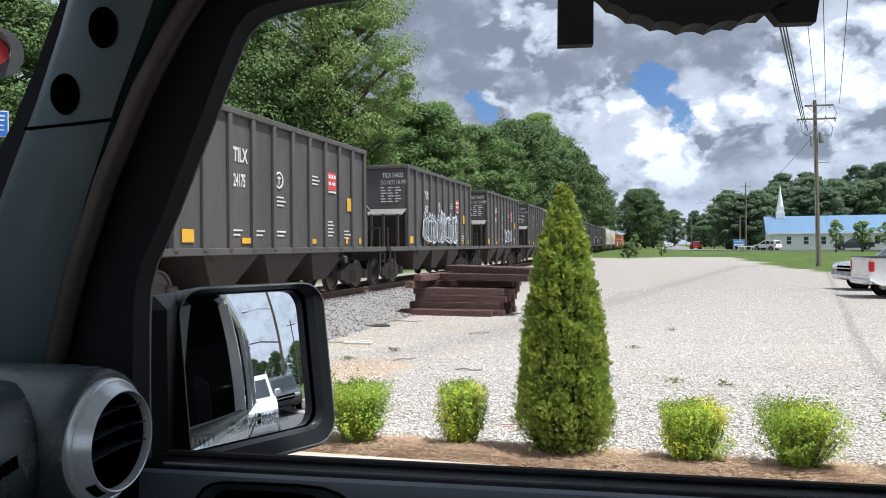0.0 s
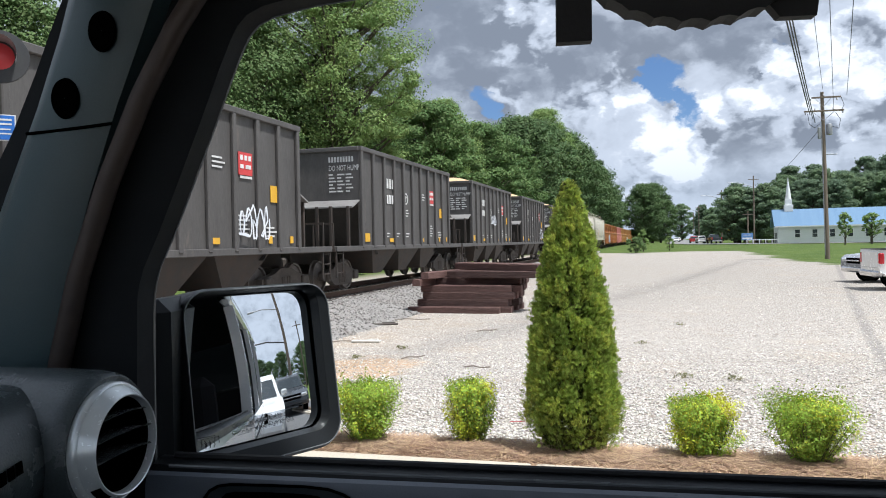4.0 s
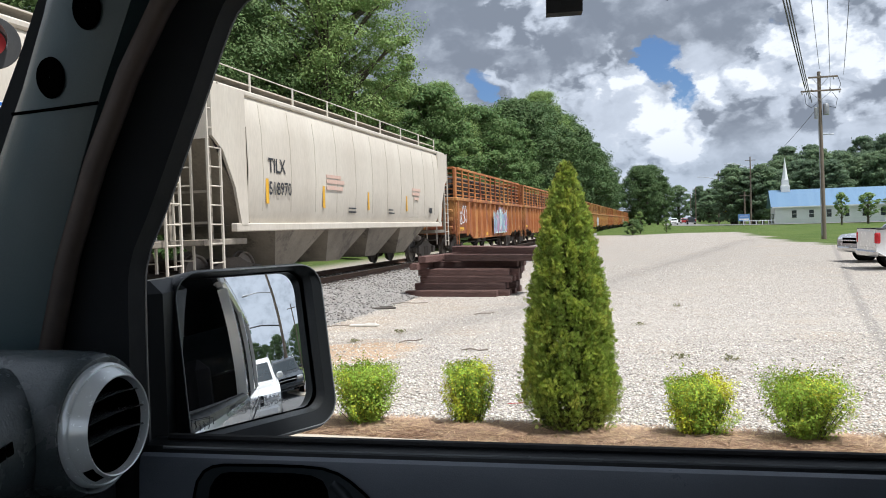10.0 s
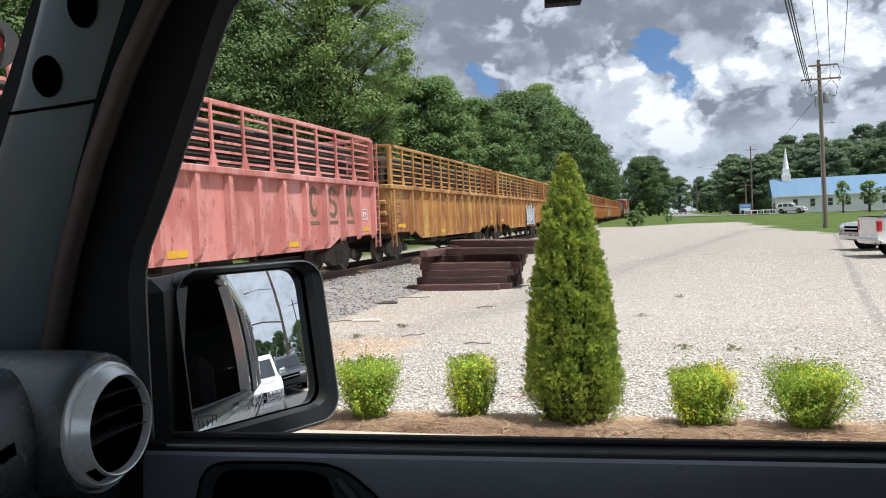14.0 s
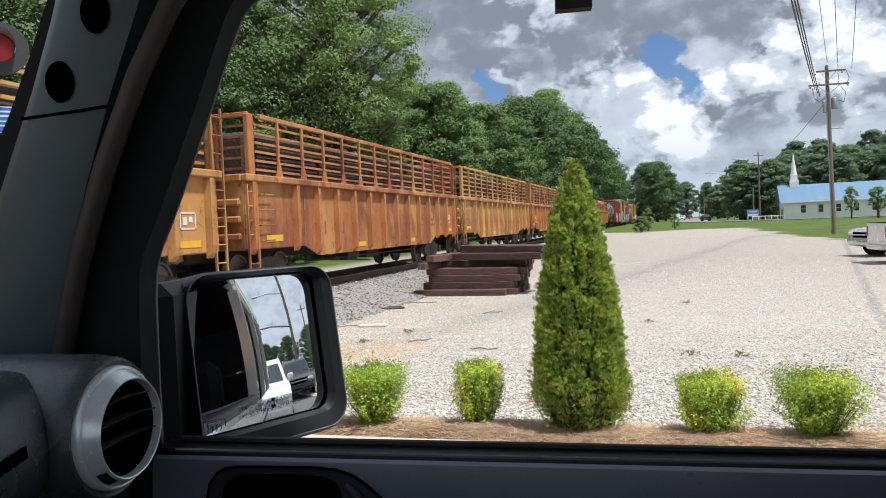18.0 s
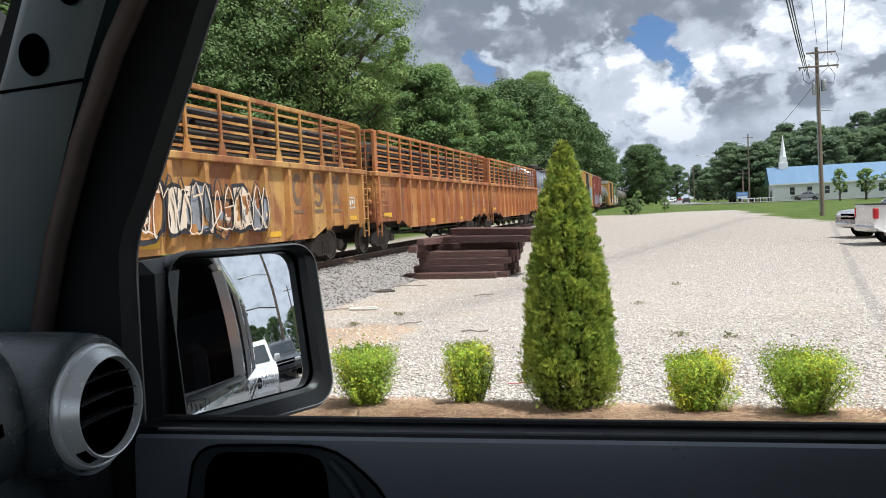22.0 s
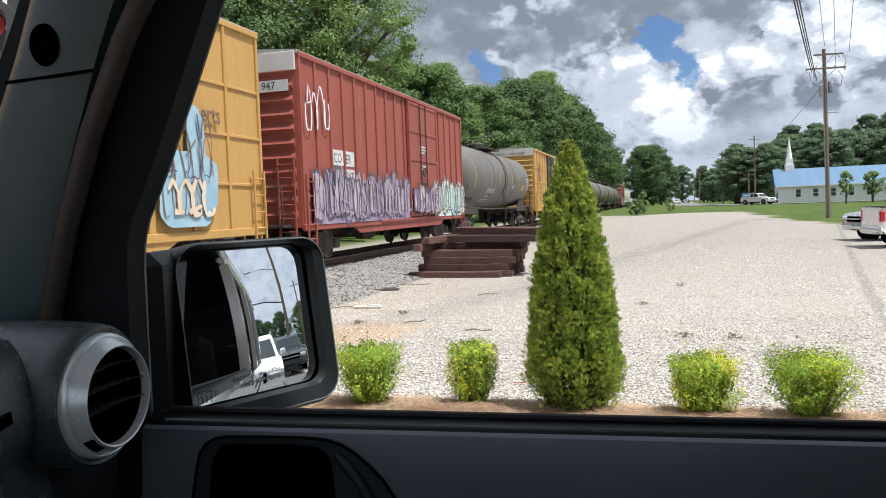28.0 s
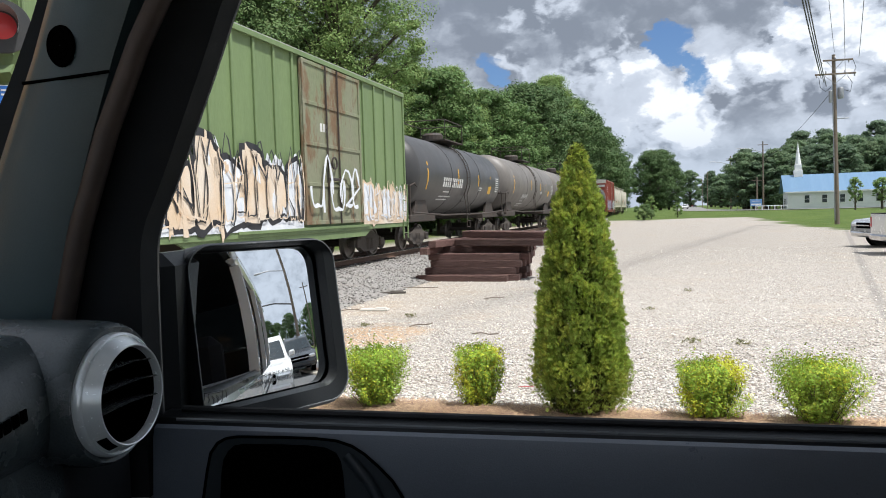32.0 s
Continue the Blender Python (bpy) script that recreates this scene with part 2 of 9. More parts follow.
    def prism(self, poly, a, b, axis="y", m=None):
        """A polygon of two coordinates pushed from a to b along an axis."""
        def put(p, t):
            return {"x": (t, p[0], p[1]), "y": (p[0], t, p[1]), "z": (p[0], p[1], t)}[axis]
        n = len(poly)
        vs = [put(p, a) for p in poly] + [put(p, b) for p in poly]
        fs = [tuple(range(n))[::-1], tuple(range(n, 2 * n))] + [(i, (i + 1) % n, n + (i + 1) % n, n + i) for i in range(n)]
        return self.add(vs, fs, m)

    def band(self, inner, outer, a, b, axis="y"):
        """A strip between two lines of points, with thickness."""
        def put(p, t):
            return {"x": (t, p[0], p[1]), "y": (p[0], t, p[1]), "z": (p[0], p[1], t)}[axis]
        n = len(inner)
        vs = [put(p, a) for p in inner] + [put(p, a) for p in outer] + [put(p, b) for p in inner] + [put(p, b) for p in outer]
        fs = []
        for i in range(n - 1):
            fs += [(i, i + 1, n + i + 1, n + i), (2 * n + i, 3 * n + i, 3 * n + i + 1, 2 * n + i + 1), (i, 2 * n + i, 2 * n + i + 1, i + 1), (n + i, n + i + 1, 3 * n + i + 1, 3 * n + i)]
        return self.add(vs, fs)


def mesh_of(g, name="mesh", smooth=False):
    me = bpy.data.meshes.new(name)
    me.from_pydata(g.v, [], g.f)
    bm = bmesh.new()
    bm.from_mesh(me)
    bmesh.ops.recalc_face_normals(bm, faces=bm.faces)
    bm.to_mesh(me)
    bm.free()
    if smooth:
        me.polygons.foreach_set("use_smooth", [True] * len(me.polygons))
        me.set_sharp_from_angle(angle=radians(38))
    return me


def part(name, g, material, parent=None, label="", smooth=False):
    """Links a Geo (or a mesh) as one mesh object, under a thing or a part."""
    me = mesh_of(g, name, smooth) if isinstance(g, Geo) else g
    ob = new(name, me)
    if material is not None and not me.materials:
        me.materials.append(material)
    if parent is not None:
        ob.parent = parent
    if label:
        ob["label"] = label
    return ob


def pieces(name, g, material, parent=None, label="", smooth=False):
    """Links each separate piece of a Geo as a mesh of its own."""
    root = list(range(len(g.v)))

    def find(a):
        while root[a] != a:
            root[a] = root[root[a]]
            a = root[a]
        return a
    for f in g.f:
        a = find(f[0])
        for b in f[1:]:
            root[find(b)] = a
    groups = collections.OrderedDict()
    for f in g.f:
        groups.setdefault(find(f[0]), []).append(f)
    obs = []
    for fs in groups.values():
        ids = sorted({i for f in fs for i in f})
        at = {i: k for k, i in enumerate(ids)}
        one = Geo()
        one.v = [g.v[i] for i in ids]
        one.f = [tuple(at[i] for i in f) for f in fs]
        obs.append(part(name, one, material, parent, label, smooth))
    return obs


def thing(name, label, category, group="", kind="", m=None):
    ob = new(name)
    ob.empty_display_size = 0.1
    if m is not None:
        ob.matrix_basis = m
    return tagged(ob, label, category, group, kind)


def raw_mesh(name, verts, faces, smooth=False):
    """A mesh from numpy arrays: verts (n,3), faces (m,k)."""
    me = bpy.data.meshes.new(name)
    verts, faces = np.asarray(verts, dtype=np.float32), np.asarray(faces, dtype=np.int32)
    k = faces.shape[1]
    me.vertices.add(len(verts))
    me.vertices.foreach_set("co", verts.ravel())
    me.loops.add(faces.size)
    me.loops.foreach_set("vertex_index", faces.ravel())
    me.polygons.add(len(faces))
    me.polygons.foreach_set("loop_start", np.arange(len(faces), dtype=np.int32) * k)
    me.update(calc_edges=True)
    me.validate()
    if smooth:
        me.polygons.foreach_set("use_smooth", [True] * len(me.polygons))
    return me


def text_mesh(words, size, name="lettering", bold=0.0):
    cu = bpy.data.curves.new(name, "FONT")
    cu.body, cu.size, cu.extrude, cu.resolution_u, cu.offset = words, size, 0.0, 2, bold
    ob = bpy.data.objects.new(name, cu)
    me = bpy.data.meshes.new_from_object(ob)
    bpy.data.objects.remove(ob)
    return me


# ---- materials ----
def mat(name, c, c2=None, rough=0.6, metal=0.0, scale=3.0, bump=0.15, bscale=60.0, stretch=(1, 1, 1), spec=0.5, fine=0.25, third=None, third_at=0.62, isl=0.0, coat=0.0, obj=0.0, wide=(0.35, 0.65)):
    """Two colours mixed by a broad noise, fine grain over them, an optional third colour in patches, relief."""
    m = bpy.data.materials.new(name)
    m.use_nodes = True
    N, L = m.node_tree.nodes, m.node_tree.links
    p = N["Principled BSDF"]
    p.inputs["Metallic"].default_value = metal
    p.inputs["Specular IOR Level"].default_value = spec
    p.inputs["Coat Weight"].default_value = coat
    tc = N.new("ShaderNodeTexCoord")
    mp = N.new("ShaderNodeMapping")
    mp.inputs["Scale"].default_value = stretch
    L.new(tc.outputs["Object"], mp.inputs[0])

    def nz(sc, det=5.0, ro=0.6, vec=mp):
        nd = N.new("ShaderNodeTexNoise")
        nd.inputs["Scale"].default_value, nd.inputs["Detail"].default_value, nd.inputs["Roughness"].default_value = sc, det, ro
        L.new(vec.outputs[0], nd.inputs["Vector"])
        return nd.outputs[0]

    def ramp(v, a, b):
        nd = N.new("ShaderNodeMapRange")
        nd.inputs[1].default_value, nd.inputs[2].default_value = a, b
        L.new(v, nd.inputs[0])
        return nd.outputs[0]

    def mix(f, a, b, blend="MIX"):
        nd = N.new("ShaderNodeMix")
        nd.data_type, nd.blend_type = "RGBA", blend
        for sk, v in ((nd.inputs[0], f), (nd.inputs[6], a), (nd.inputs[7], b)):
            if isinstance(v, (int, float)):
                sk.default_value = v
            elif isinstance(v, tuple):
                sk.default_value = (*v[:3], 1)
            else:
                L.new(v, sk)
        return nd.outputs[2]

    c2 = c2 or tuple(x * 0.72 for x in c)
    col = mix(ramp(nz(scale), wide[0], wide[1]), c, c2)
    if third:
        col = mix(ramp(nz(scale * 1.7, 8.0, 0.7), third_at, third_at + 0.09), col, third)
    grain = nz(bscale, 3.0)
    if fine:
        col = mix(fine, col, mix(ramp(grain, 0.3, 0.7), tuple(x * 0.55 for x in c), tuple(min(1, x * 1.45) for x in c)))
    if isl:
        gi = N.new("ShaderNodeNewGeometry")
        hv = N.new("ShaderNodeHueSaturation")
        L.new(col, hv.inputs["Color"])
        L.new(ramp(gi.outputs["Random Per Island"], 0, 1), hv.inputs["Value"])
        hv.inputs["Value"].default_value = 1
        mr = N.new("ShaderNodeMapRange")
        L.new(gi.outputs["Random Per Island"], mr.inputs[0])
        mr.inputs[3].default_value, mr.inputs[4].default_value = 1 - isl, 1 + isl
        L.new(mr.outputs[0], hv.inputs["Value"])
        mh = N.new("ShaderNodeMapRange")
        L.new(gi.outputs["Random Per Island"], mh.inputs[0])
        mh.inputs[3].default_value, mh.inputs[4].default_value = 0.48, 0.52
        L.new(mh.outputs[0], hv.inputs["Hue"])
        col = hv.outputs[0]
    if obj:
        oi = N.new("ShaderNodeObjectInfo")
        hv = N.new("ShaderNodeHueSaturation")
        L.new(col, hv.inputs["Color"])
        mr = N.new("ShaderNodeMapRange")
        L.new(oi.outputs["Random"], mr.inputs[0])
        mr.inputs[3].default_value, mr.inputs[4].default_value = 1 - obj, 1 + obj
        L.new(mr.outputs[0], hv.inputs["Value"])
        col = hv.outputs[0]
    L.new(col, p.inputs["Base Color"])
    rr = N.new("ShaderNodeMapRange")
    L.new(nz(scale * 4), rr.inputs[0])
    rr.inputs[3].default_value, rr.inputs[4].default_value = max(0.02, rough - 0.12), min(1, rough + 0.12)
    L.new(rr.outputs[0], p.inputs["Roughness"])
    if bump:
        bp = N.new("ShaderNodeBump")
        bp.inputs["Strength"].default_value, bp.inputs["Distance"].default_value = bump, 0.6 / bscale
        L.new(grain, bp.inputs["Height"])
        L.new(bp.outputs[0], p.inputs["Normal"])
    return m


def leaf_mat(name, c, c2, scale=0.5, isl=0.35, trans=0.35, rough=0.65):
    m = mat(name, c, c2, rough=rough, scale=scale, bump=0, fine=0.0, isl=isl, spec=0.18)
    N, L = m.node_tree.nodes, m.node_tree.links
    p = N["Principled BSDF"]
    src = p.inputs["Base Color"].links[0].from_socket
    tr = N.new("ShaderNodeBsdfTranslucent")
    L.new(src, tr.inputs[0])
    mx = N.new("ShaderNodeMixShader")
    mx.inputs[0].default_value = trans
    L.new(p.outputs[0], mx.inputs[1])
    L.new(tr.outputs[0], mx.inputs[2])
    L.new(mx.outputs[0], N["Material Output"].inputs[0])
    return m


def glow_mat(name, c, strength):
    m = mat(name, c, c, rough=0.3, bump=0, fine=0)
    p = m.node_tree.nodes["Principled BSDF"]
    p.inputs["Emission Color"].default_value = (*c, 1)
    p.inputs["Emission Strength"].default_value = strength
    return m


M_PLASTIC = mat("black_plastic", (0.016, 0.018, 0.0195), (0.013, 0.0148, 0.016), spec=0.25, rough=0.36, scale=6, bump=0.25, bscale=700, fine=0.15)
M_TRIM = mat("grey_trim", (0.068, 0.084, 0.089), (0.050, 0.063, 0.068), rough=0.26, scale=5, bump=0.5, bscale=420, fine=0.25)
M_DOORTRIM = mat("slate_door_lining", (0.135, 0.155, 0.185), (0.112, 0.130, 0.157), rough=0.32, scale=5, bump=0.35, bscale=600, fine=0.12)
M_FRAME = mat("matt_black_frame", (0.017, 0.019, 0.0205), (0.014, 0.0158, 0.017), spec=0.10, rough=0.7, scale=6, bump=0.25, bscale=700, fine=0.15)
M_PILLAR = mat("teal_grey_pillar_trim", (0.046, 0.078, 0.086), (0.036, 0.064, 0.072), rough=0.36, scale=5, bump=0.2, bscale=600, fine=0.12)
M_RUBBER = mat("black_rubber", (0.012, 0.012, 0.013), rough=0.65, scale=8, bump=0.1, bscale=200)
M_STRIP = mat("brown_seal", (0.055, 0.038, 0.030), (0.033, 0.024, 0.020), rough=0.55, scale=4, bump=0.05)
M_SILVER = mat("satin_silver", (0.92, 0.97, 0.98), (0.86, 0.91, 0.92), rough=0.24, metal=0.30, scale=60, bump=0.04, bscale=900, fine=0.05)
M_SLAT = mat("black_slat", (0.055, 0.06, 0.062), rough=0.2, bump=0, fine=0.05, spec=0.7)
# grey base that paints thin highlights along black edges
M_GLOSSRUB = mat("highlight_grey_edge", (0.16, 0.17, 0.175), rough=0.25, bump=0, fine=0.05, spec=0.7)
M_SILVER_DULL = mat("dull_silver_tab", (0.42, 0.46, 0.48), rough=0.4, metal=0.3, bump=0)
# lining trim darkened, the pull pocket's shade put into its colour
M_DEEPTRIM = mat("pocket_shade_trim", (0.022, 0.030, 0.036), (0.018, 0.025, 0.030), rough=0.5, scale=5, bump=0.2, bscale=600, fine=0.12)
# near-black for the shade inside holes and hollows, and for small black trim
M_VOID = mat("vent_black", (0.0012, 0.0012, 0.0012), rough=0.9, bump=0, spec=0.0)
M_MIRROR = mat("mirror_glass", (0.93, 0.96, 0.97), (0.93, 0.96, 0.97), rough=0.02, metal=1.0, bump=0, fine=0)
_mr = M_MIRROR.node_tree.nodes["Principled BSDF"]
M_MIRROR.node_tree.links.remove(_mr.inputs["Roughness"].links[0])
_mr.inputs["Roughness"].default_value = 0.0
M_CABIN_GLASS = bpy.data.materials.new("tinted_cabin_glass")
M_CABIN_GLASS.use_nodes = True
_cn, _cl = M_CABIN_GLASS.node_tree.nodes, M_CABIN_GLASS.node_tree.links
_ct = _cn.new("ShaderNodeBsdfTransparent")
_ct.inputs[0].default_value = (0.05, 0.055, 0.055, 1)
_cm = _cn.new("ShaderNodeMixShader")
_cm.inputs[0].default_value = 0.12
_cn["Principled BSDF"].inputs["Base Color"].default_value = (0.02, 0.022, 0.024, 1)
_cn["Principled BSDF"].inputs["Roughness"].default_value = 0.05
_cl.new(_ct.outputs[0], _cm.inputs[1]), _cl.new(_cn["Principled BSDF"].outputs[0], _cm.inputs[2]), _cl.new(_cm.outputs[0], _cn["Material Output"].inputs[0])
M_REAR_GLASS = M_CABIN_GLASS.copy()
M_REAR_GLASS.name = "rear_cabin_glass"
[n for n in M_REAR_GLASS.node_tree.nodes if n.type == "BSDF_TRANSPARENT"][0].inputs[0].default_value = (0.92, 0.94, 0.94, 1)
M_BOUNCE = mat("pale_bounce_cloth", (0.72, 0.72, 0.70), (0.66, 0.66, 0.64), rough=0.9, scale=5, bump=0.2, bscale=300)
M_SEAT = mat("dark_seat_cloth", (0.012, 0.012, 0.013), (0.009, 0.009, 0.010), rough=0.95, scale=6, bump=0.3, bscale=200, spec=0.02)
M_TINT = mat("car_glass", (0.03, 0.04, 0.045), rough=0.05, scale=2, bump=0, fine=0, spec=0.8)
M_ETCH = mat("etched_letters", (0.05, 0.055, 0.06), rough=0.6, bump=0, fine=0)
M_PAINT_JEEP = mat("silver_grey_paint", (0.78, 0.79, 0.80), (0.72, 0.73, 0.74), rough=0.18, metal=0.30, scale=2, bump=0, coat=1.0, fine=0.05)
M_WHITE_PAINT = mat("white_car_paint", (0.80, 0.80, 0.79), (0.74, 0.74, 0.73), rough=0.25, scale=1.5, bump=0, coat=0.5, fine=0.03)
M_SILVER_PAINT = mat("silver_car_paint", (0.50, 0.52, 0.55), (0.44, 0.46, 0.49), rough=0.25, metal=0.5, scale=1.5, bump=0, coat=0.5, fine=0.04)
M_DARK_PAINT = mat("dark_car_paint", (0.03, 0.035, 0.042), (0.025, 0.03, 0.035), rough=0.22, scale=1.5, bump=0, coat=0.6, fine=0.03)
M_RED_PAINT = mat("red_car_paint", (0.45, 0.03, 0.03), (0.38, 0.025, 0.025), rough=0.25, scale=1.5, bump=0, coat=0.5, fine=0.03)
M_TYRE = mat("tyre_rubber", (0.022, 0.022, 0.022), (0.05, 0.045, 0.04), rough=0.85, scale=6, bump=0.2, bscale=120)
M_CHROME = mat("chrome", (0.7, 0.7, 0.7), rough=0.15, metal=1, bump=0, fine=0.05)
M_TAIL = mat("red_lens", (0.5, 0.02, 0.03), (0.4, 0.015, 0.02), rough=0.15, bump=0, fine=0, coat=0.6)
M_LAMP = mat("clear_lens", (0.75, 0.77, 0.8), rough=0.12, metal=0.4, bump=0, fine=0)
M_WHITE_MARK = mat("white_stencil_paint", (0.72, 0.72, 0.70), (0.5, 0.5, 0.49), rough=0.7, scale=3, bump=0, fine=0.1)
M_STEEL = mat("dark_steel", (0.048, 0.043, 0.039), (0.072, 0.050, 0.038), rough=0.7, metal=0.2, scale=4, bump=0.2, bscale=40)
M_TRUCKFRAME = mat("dusty_cast_steel", (0.092, 0.077, 0.065), (0.058, 0.047, 0.039), rough=0.85, scale=3, bump=0.3, bscale=30)
M_WHEEL = mat("worn_wheel_steel", (0.20, 0.175, 0.155), (0.12, 0.10, 0.085), rough=0.5, metal=0.5, scale=5, bump=0.1)

# ---- ground, track and roads ----
TRACK_YAW = radians(11.0)
TD = Vector((math.sin(TRACK_YAW), math.cos(TRACK_YAW), 0))
TN = Vector((math.cos(TRACK_YAW), -math.sin(TRACK_YAW), 0))
TRACK_OFF, RAIL_Z = -9.6, 0.27


def on_track(s, off=0.0, z=0.0):
    return TD * s + TN * (TRACK_OFF + off) + Vector((0, 0, z))


def smooth01(x):
    x = min(1.0, max(0.0, x))
    return x * x * (3 - 2 * x)


def ground_z(x, y):
    # the lot dips below the street and the land rises again towards the chapel
    z = -0.28 * smooth01((y - 6.5) / 8) + 0.58 * smooth01((y - 60) / 70)
    off = x * TN.x + y * TN.y - TRACK_OFF
    back = smooth01((-off - 2) / 5)
    return z * (1 - back) + 0.1 * back


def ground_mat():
    m = bpy.data.materials.new("gravel_and_grass")
    m.use_nodes = True
    N, L = m.node_tree.nodes, m.node_tree.links
    p = N["Principled BSDF"]
    p.inputs["Roughness"].default_value = 0.95
    p.inputs["Specular IOR Level"].default_value = 0.15
    tc = N.new("ShaderNodeTexCoord")
    sp = N.new("ShaderNodeSeparateXYZ")
    L.new(tc.outputs["Object"], sp.inputs[0])

    def noise_of(sc, det=4, ro=0.6, dist=0.0):
        nd = N.new("ShaderNodeTexNoise")
        nd.inputs["Scale"].default_value, nd.inputs["Detail"].default_value, nd.inputs["Roughness"].default_value, nd.inputs["Distortion"].default_value = sc, det, ro, dist
        L.new(tc.outputs["Object"], nd.inputs["Vector"])
        return nd.outputs[0]

    def mth(op, a, b=0.0, c=0.0):
        nd = N.new("ShaderNodeMath")
        nd.operation = op
        for i, v in enumerate((a, b, c)):
            if isinstance(v, (int, float)):
                nd.inputs[i].default_value = v
            else:
                L.new(v, nd.inputs[i])
        return nd.outputs[0]

    def rng(v, a, b):
        nd = N.new("ShaderNodeMapRange")
        nd.interpolation_type = "SMOOTHSTEP"
        nd.inputs[1].default_value, nd.inputs[2].default_value = a, b
        L.new(v, nd.inputs[0])
        return nd.outputs[0]

    def mix(f, a, b):
        nd = N.new("ShaderNodeMix")
        nd.data_type = "RGBA"
        for sk, v in ((nd.inputs[0], f), (nd.inputs[6], a), (nd.inputs[7], b)):
            if isinstance(v, (int, float)):
                sk.default_value = v
            elif isinstance(v, tuple):
                sk.default_value = (*v, 1)
            else:
                L.new(v, sk)
        return nd.outputs[2]

    vor = N.new("ShaderNodeTexVoronoi")
    vor.inputs["Scale"].default_value = 40
    L.new(tc.outputs["Object"], vor.inputs["Vector"])
    vor2 = N.new("ShaderNodeTexVoronoi")
    vor2.inputs["Scale"].default_value = 60
    L.new(tc.outputs["Object"], vor2.inputs["Vector"])
    sv = N.new("ShaderNodeSeparateColor")
    L.new(vor.outputs["Color"], sv.inputs[0])
    stone = mix(sv.outputs[0], (0.47, 0.43, 0.385), (0.76, 0.72, 0.67))
    stone = mix(mth("MULTIPLY", rng(sv.outputs[1], 0.75, 0.95), 0.6), stone, (0.47, 0.37, 0.27))
    stone = mix(rng(vor.outputs["Distance"], 0.36, 0.80), stone, (0.235, 0.20, 0.17))
    stone = mix(mth("MULTIPLY", rng(noise_of(0.55, 5), 0.52, 0.72), 0.42), stone, (0.47, 0.37, 0.27))
    stone = mix(mth("MULTIPLY", rng(noise_of(0.11, 3), 0.5, 0.7), 0.3), stone, (0.40, 0.36, 0.32))
    # sandy, trodden ground towards the track
    off = mth("ADD", mth("MULTIPLY", sp.outputs[0], TN.x), mth("ADD", mth("MULTIPLY", sp.outputs[1], TN.y), -TRACK_OFF))
    sand_zone = mth("MULTIPLY", rng(mth("ADD", off, mth("MULTIPLY", noise_of(0.35, 5), 5.0)), 9.0, 5.5), rng(noise_of(0.8, 5), 0.35, 0.6))
    stone = mix(mth("MULTIPLY", sand_zone, 0.42), stone, (0.44, 0.335, 0.23))
    weeds = mth("MULTIPLY", rng(noise_of(1.3, 6, 0.7), 0.66, 0.72), rng(off, 9.0, 5.0))
    stone = mix(mth("MULTIPLY", weeds, 0.5), stone, (0.20, 0.21, 0.10))
    # far half mixed darker and greyer, cloud shade and low viewing angle put into colour
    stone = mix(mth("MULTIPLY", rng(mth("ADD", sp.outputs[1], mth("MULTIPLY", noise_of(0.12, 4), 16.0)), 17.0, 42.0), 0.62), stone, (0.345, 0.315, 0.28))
    # coarse mottling that still shows far off
    stone = mix(mth("MULTIPLY", rng(noise_of(5.0, 6, 0.75), 0.48, 0.66), 0.30), stone, (0.25, 0.225, 0.20))
    stone = mix(mth("MULTIPLY", rng(noise_of(0.30, 6, 0.7, 0.6), 0.54, 0.66), 0.25), stone, (0.47, 0.37, 0.27))
    # an orange, sandy wash near the planting bed
    dx, dy = mth("ADD", sp.outputs[0], 2.15), mth("MULTIPLY", mth("ADD", sp.outputs[1], -9.9), 0.55)
    wash = mth("ADD", mth("ADD", mth("MULTIPLY", dx, dx), mth("MULTIPLY", dy, dy)), mth("MULTIPLY", mth("SUBTRACT", noise_of(1.6, 5), 0.5), 2.2))
    stone = mix(mth("MULTIPLY", rng(wash, 0.95, 0.15), 0.6), stone, (0.62, 0.40, 0.22))
    # wheel ruts across the lot
    rut = mth("ABSOLUTE", mth("ADD", mth("SUBTRACT", sp.outputs[0], mth("MULTIPLY", sp.outputs[1], 0.40)), -0.82))
    rut = mth("MULTIPLY", rng(rut, 0.16, 0.05), rng(sp.outputs[1], 7.5, 9.0))
    stone = mix(mth("MULTIPLY", rut, 0.55), stone, (0.24, 0.225, 0.21))
    grass = mix(rng(noise_of(0.25, 6), 0.35, 0.65), (0.080, 0.122, 0.030), (0.125, 0.165, 0.045))
    grass = mix(mth("MULTIPLY", rng(noise_of(9, 4), 0.3, 0.7), 0.5), grass, (0.05, 0.095, 0.018))
    grass = mix(rng(noise_of(0.8, 5), 0.62, 0.74), grass, (0.24, 0.22, 0.11))
    wob = mth("MULTIPLY", mth("SUBTRACT", noise_of(0.16, 5), 0.5), 9.0)
    xw, yw = mth("ADD", sp.outputs[0], wob), mth("ADD", sp.outputs[1], wob)
    # the lot's outline: far edge, east edge that slants, track side
    edge_e = mth("SUBTRACT", xw, mth("ADD", 20.5, mth("MULTIPLY", mth("MAXIMUM", mth("SUBTRACT", yw, 55.0), 0.0), 0.18)))
    lot = mth("MULTIPLY", rng(edge_e, 0.7, -0.7), rng(yw, 92.0, 89.5))
    lot = mth("MULTIPLY", lot, rng(off, -5.6, -4.0))
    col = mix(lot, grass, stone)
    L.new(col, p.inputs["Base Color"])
    bp = N.new("ShaderNodeBump")
    bp.inputs["Strength"].default_value, bp.inputs["Distance"].default_value = 0.7, 0.03
    L.new(mth("ADD", mth("MULTIPLY", vor.outputs["Distance"], -1.0), mth("MULTIPLY", vor2.outputs["Distance"], -0.4)), bp.inputs["Height"])
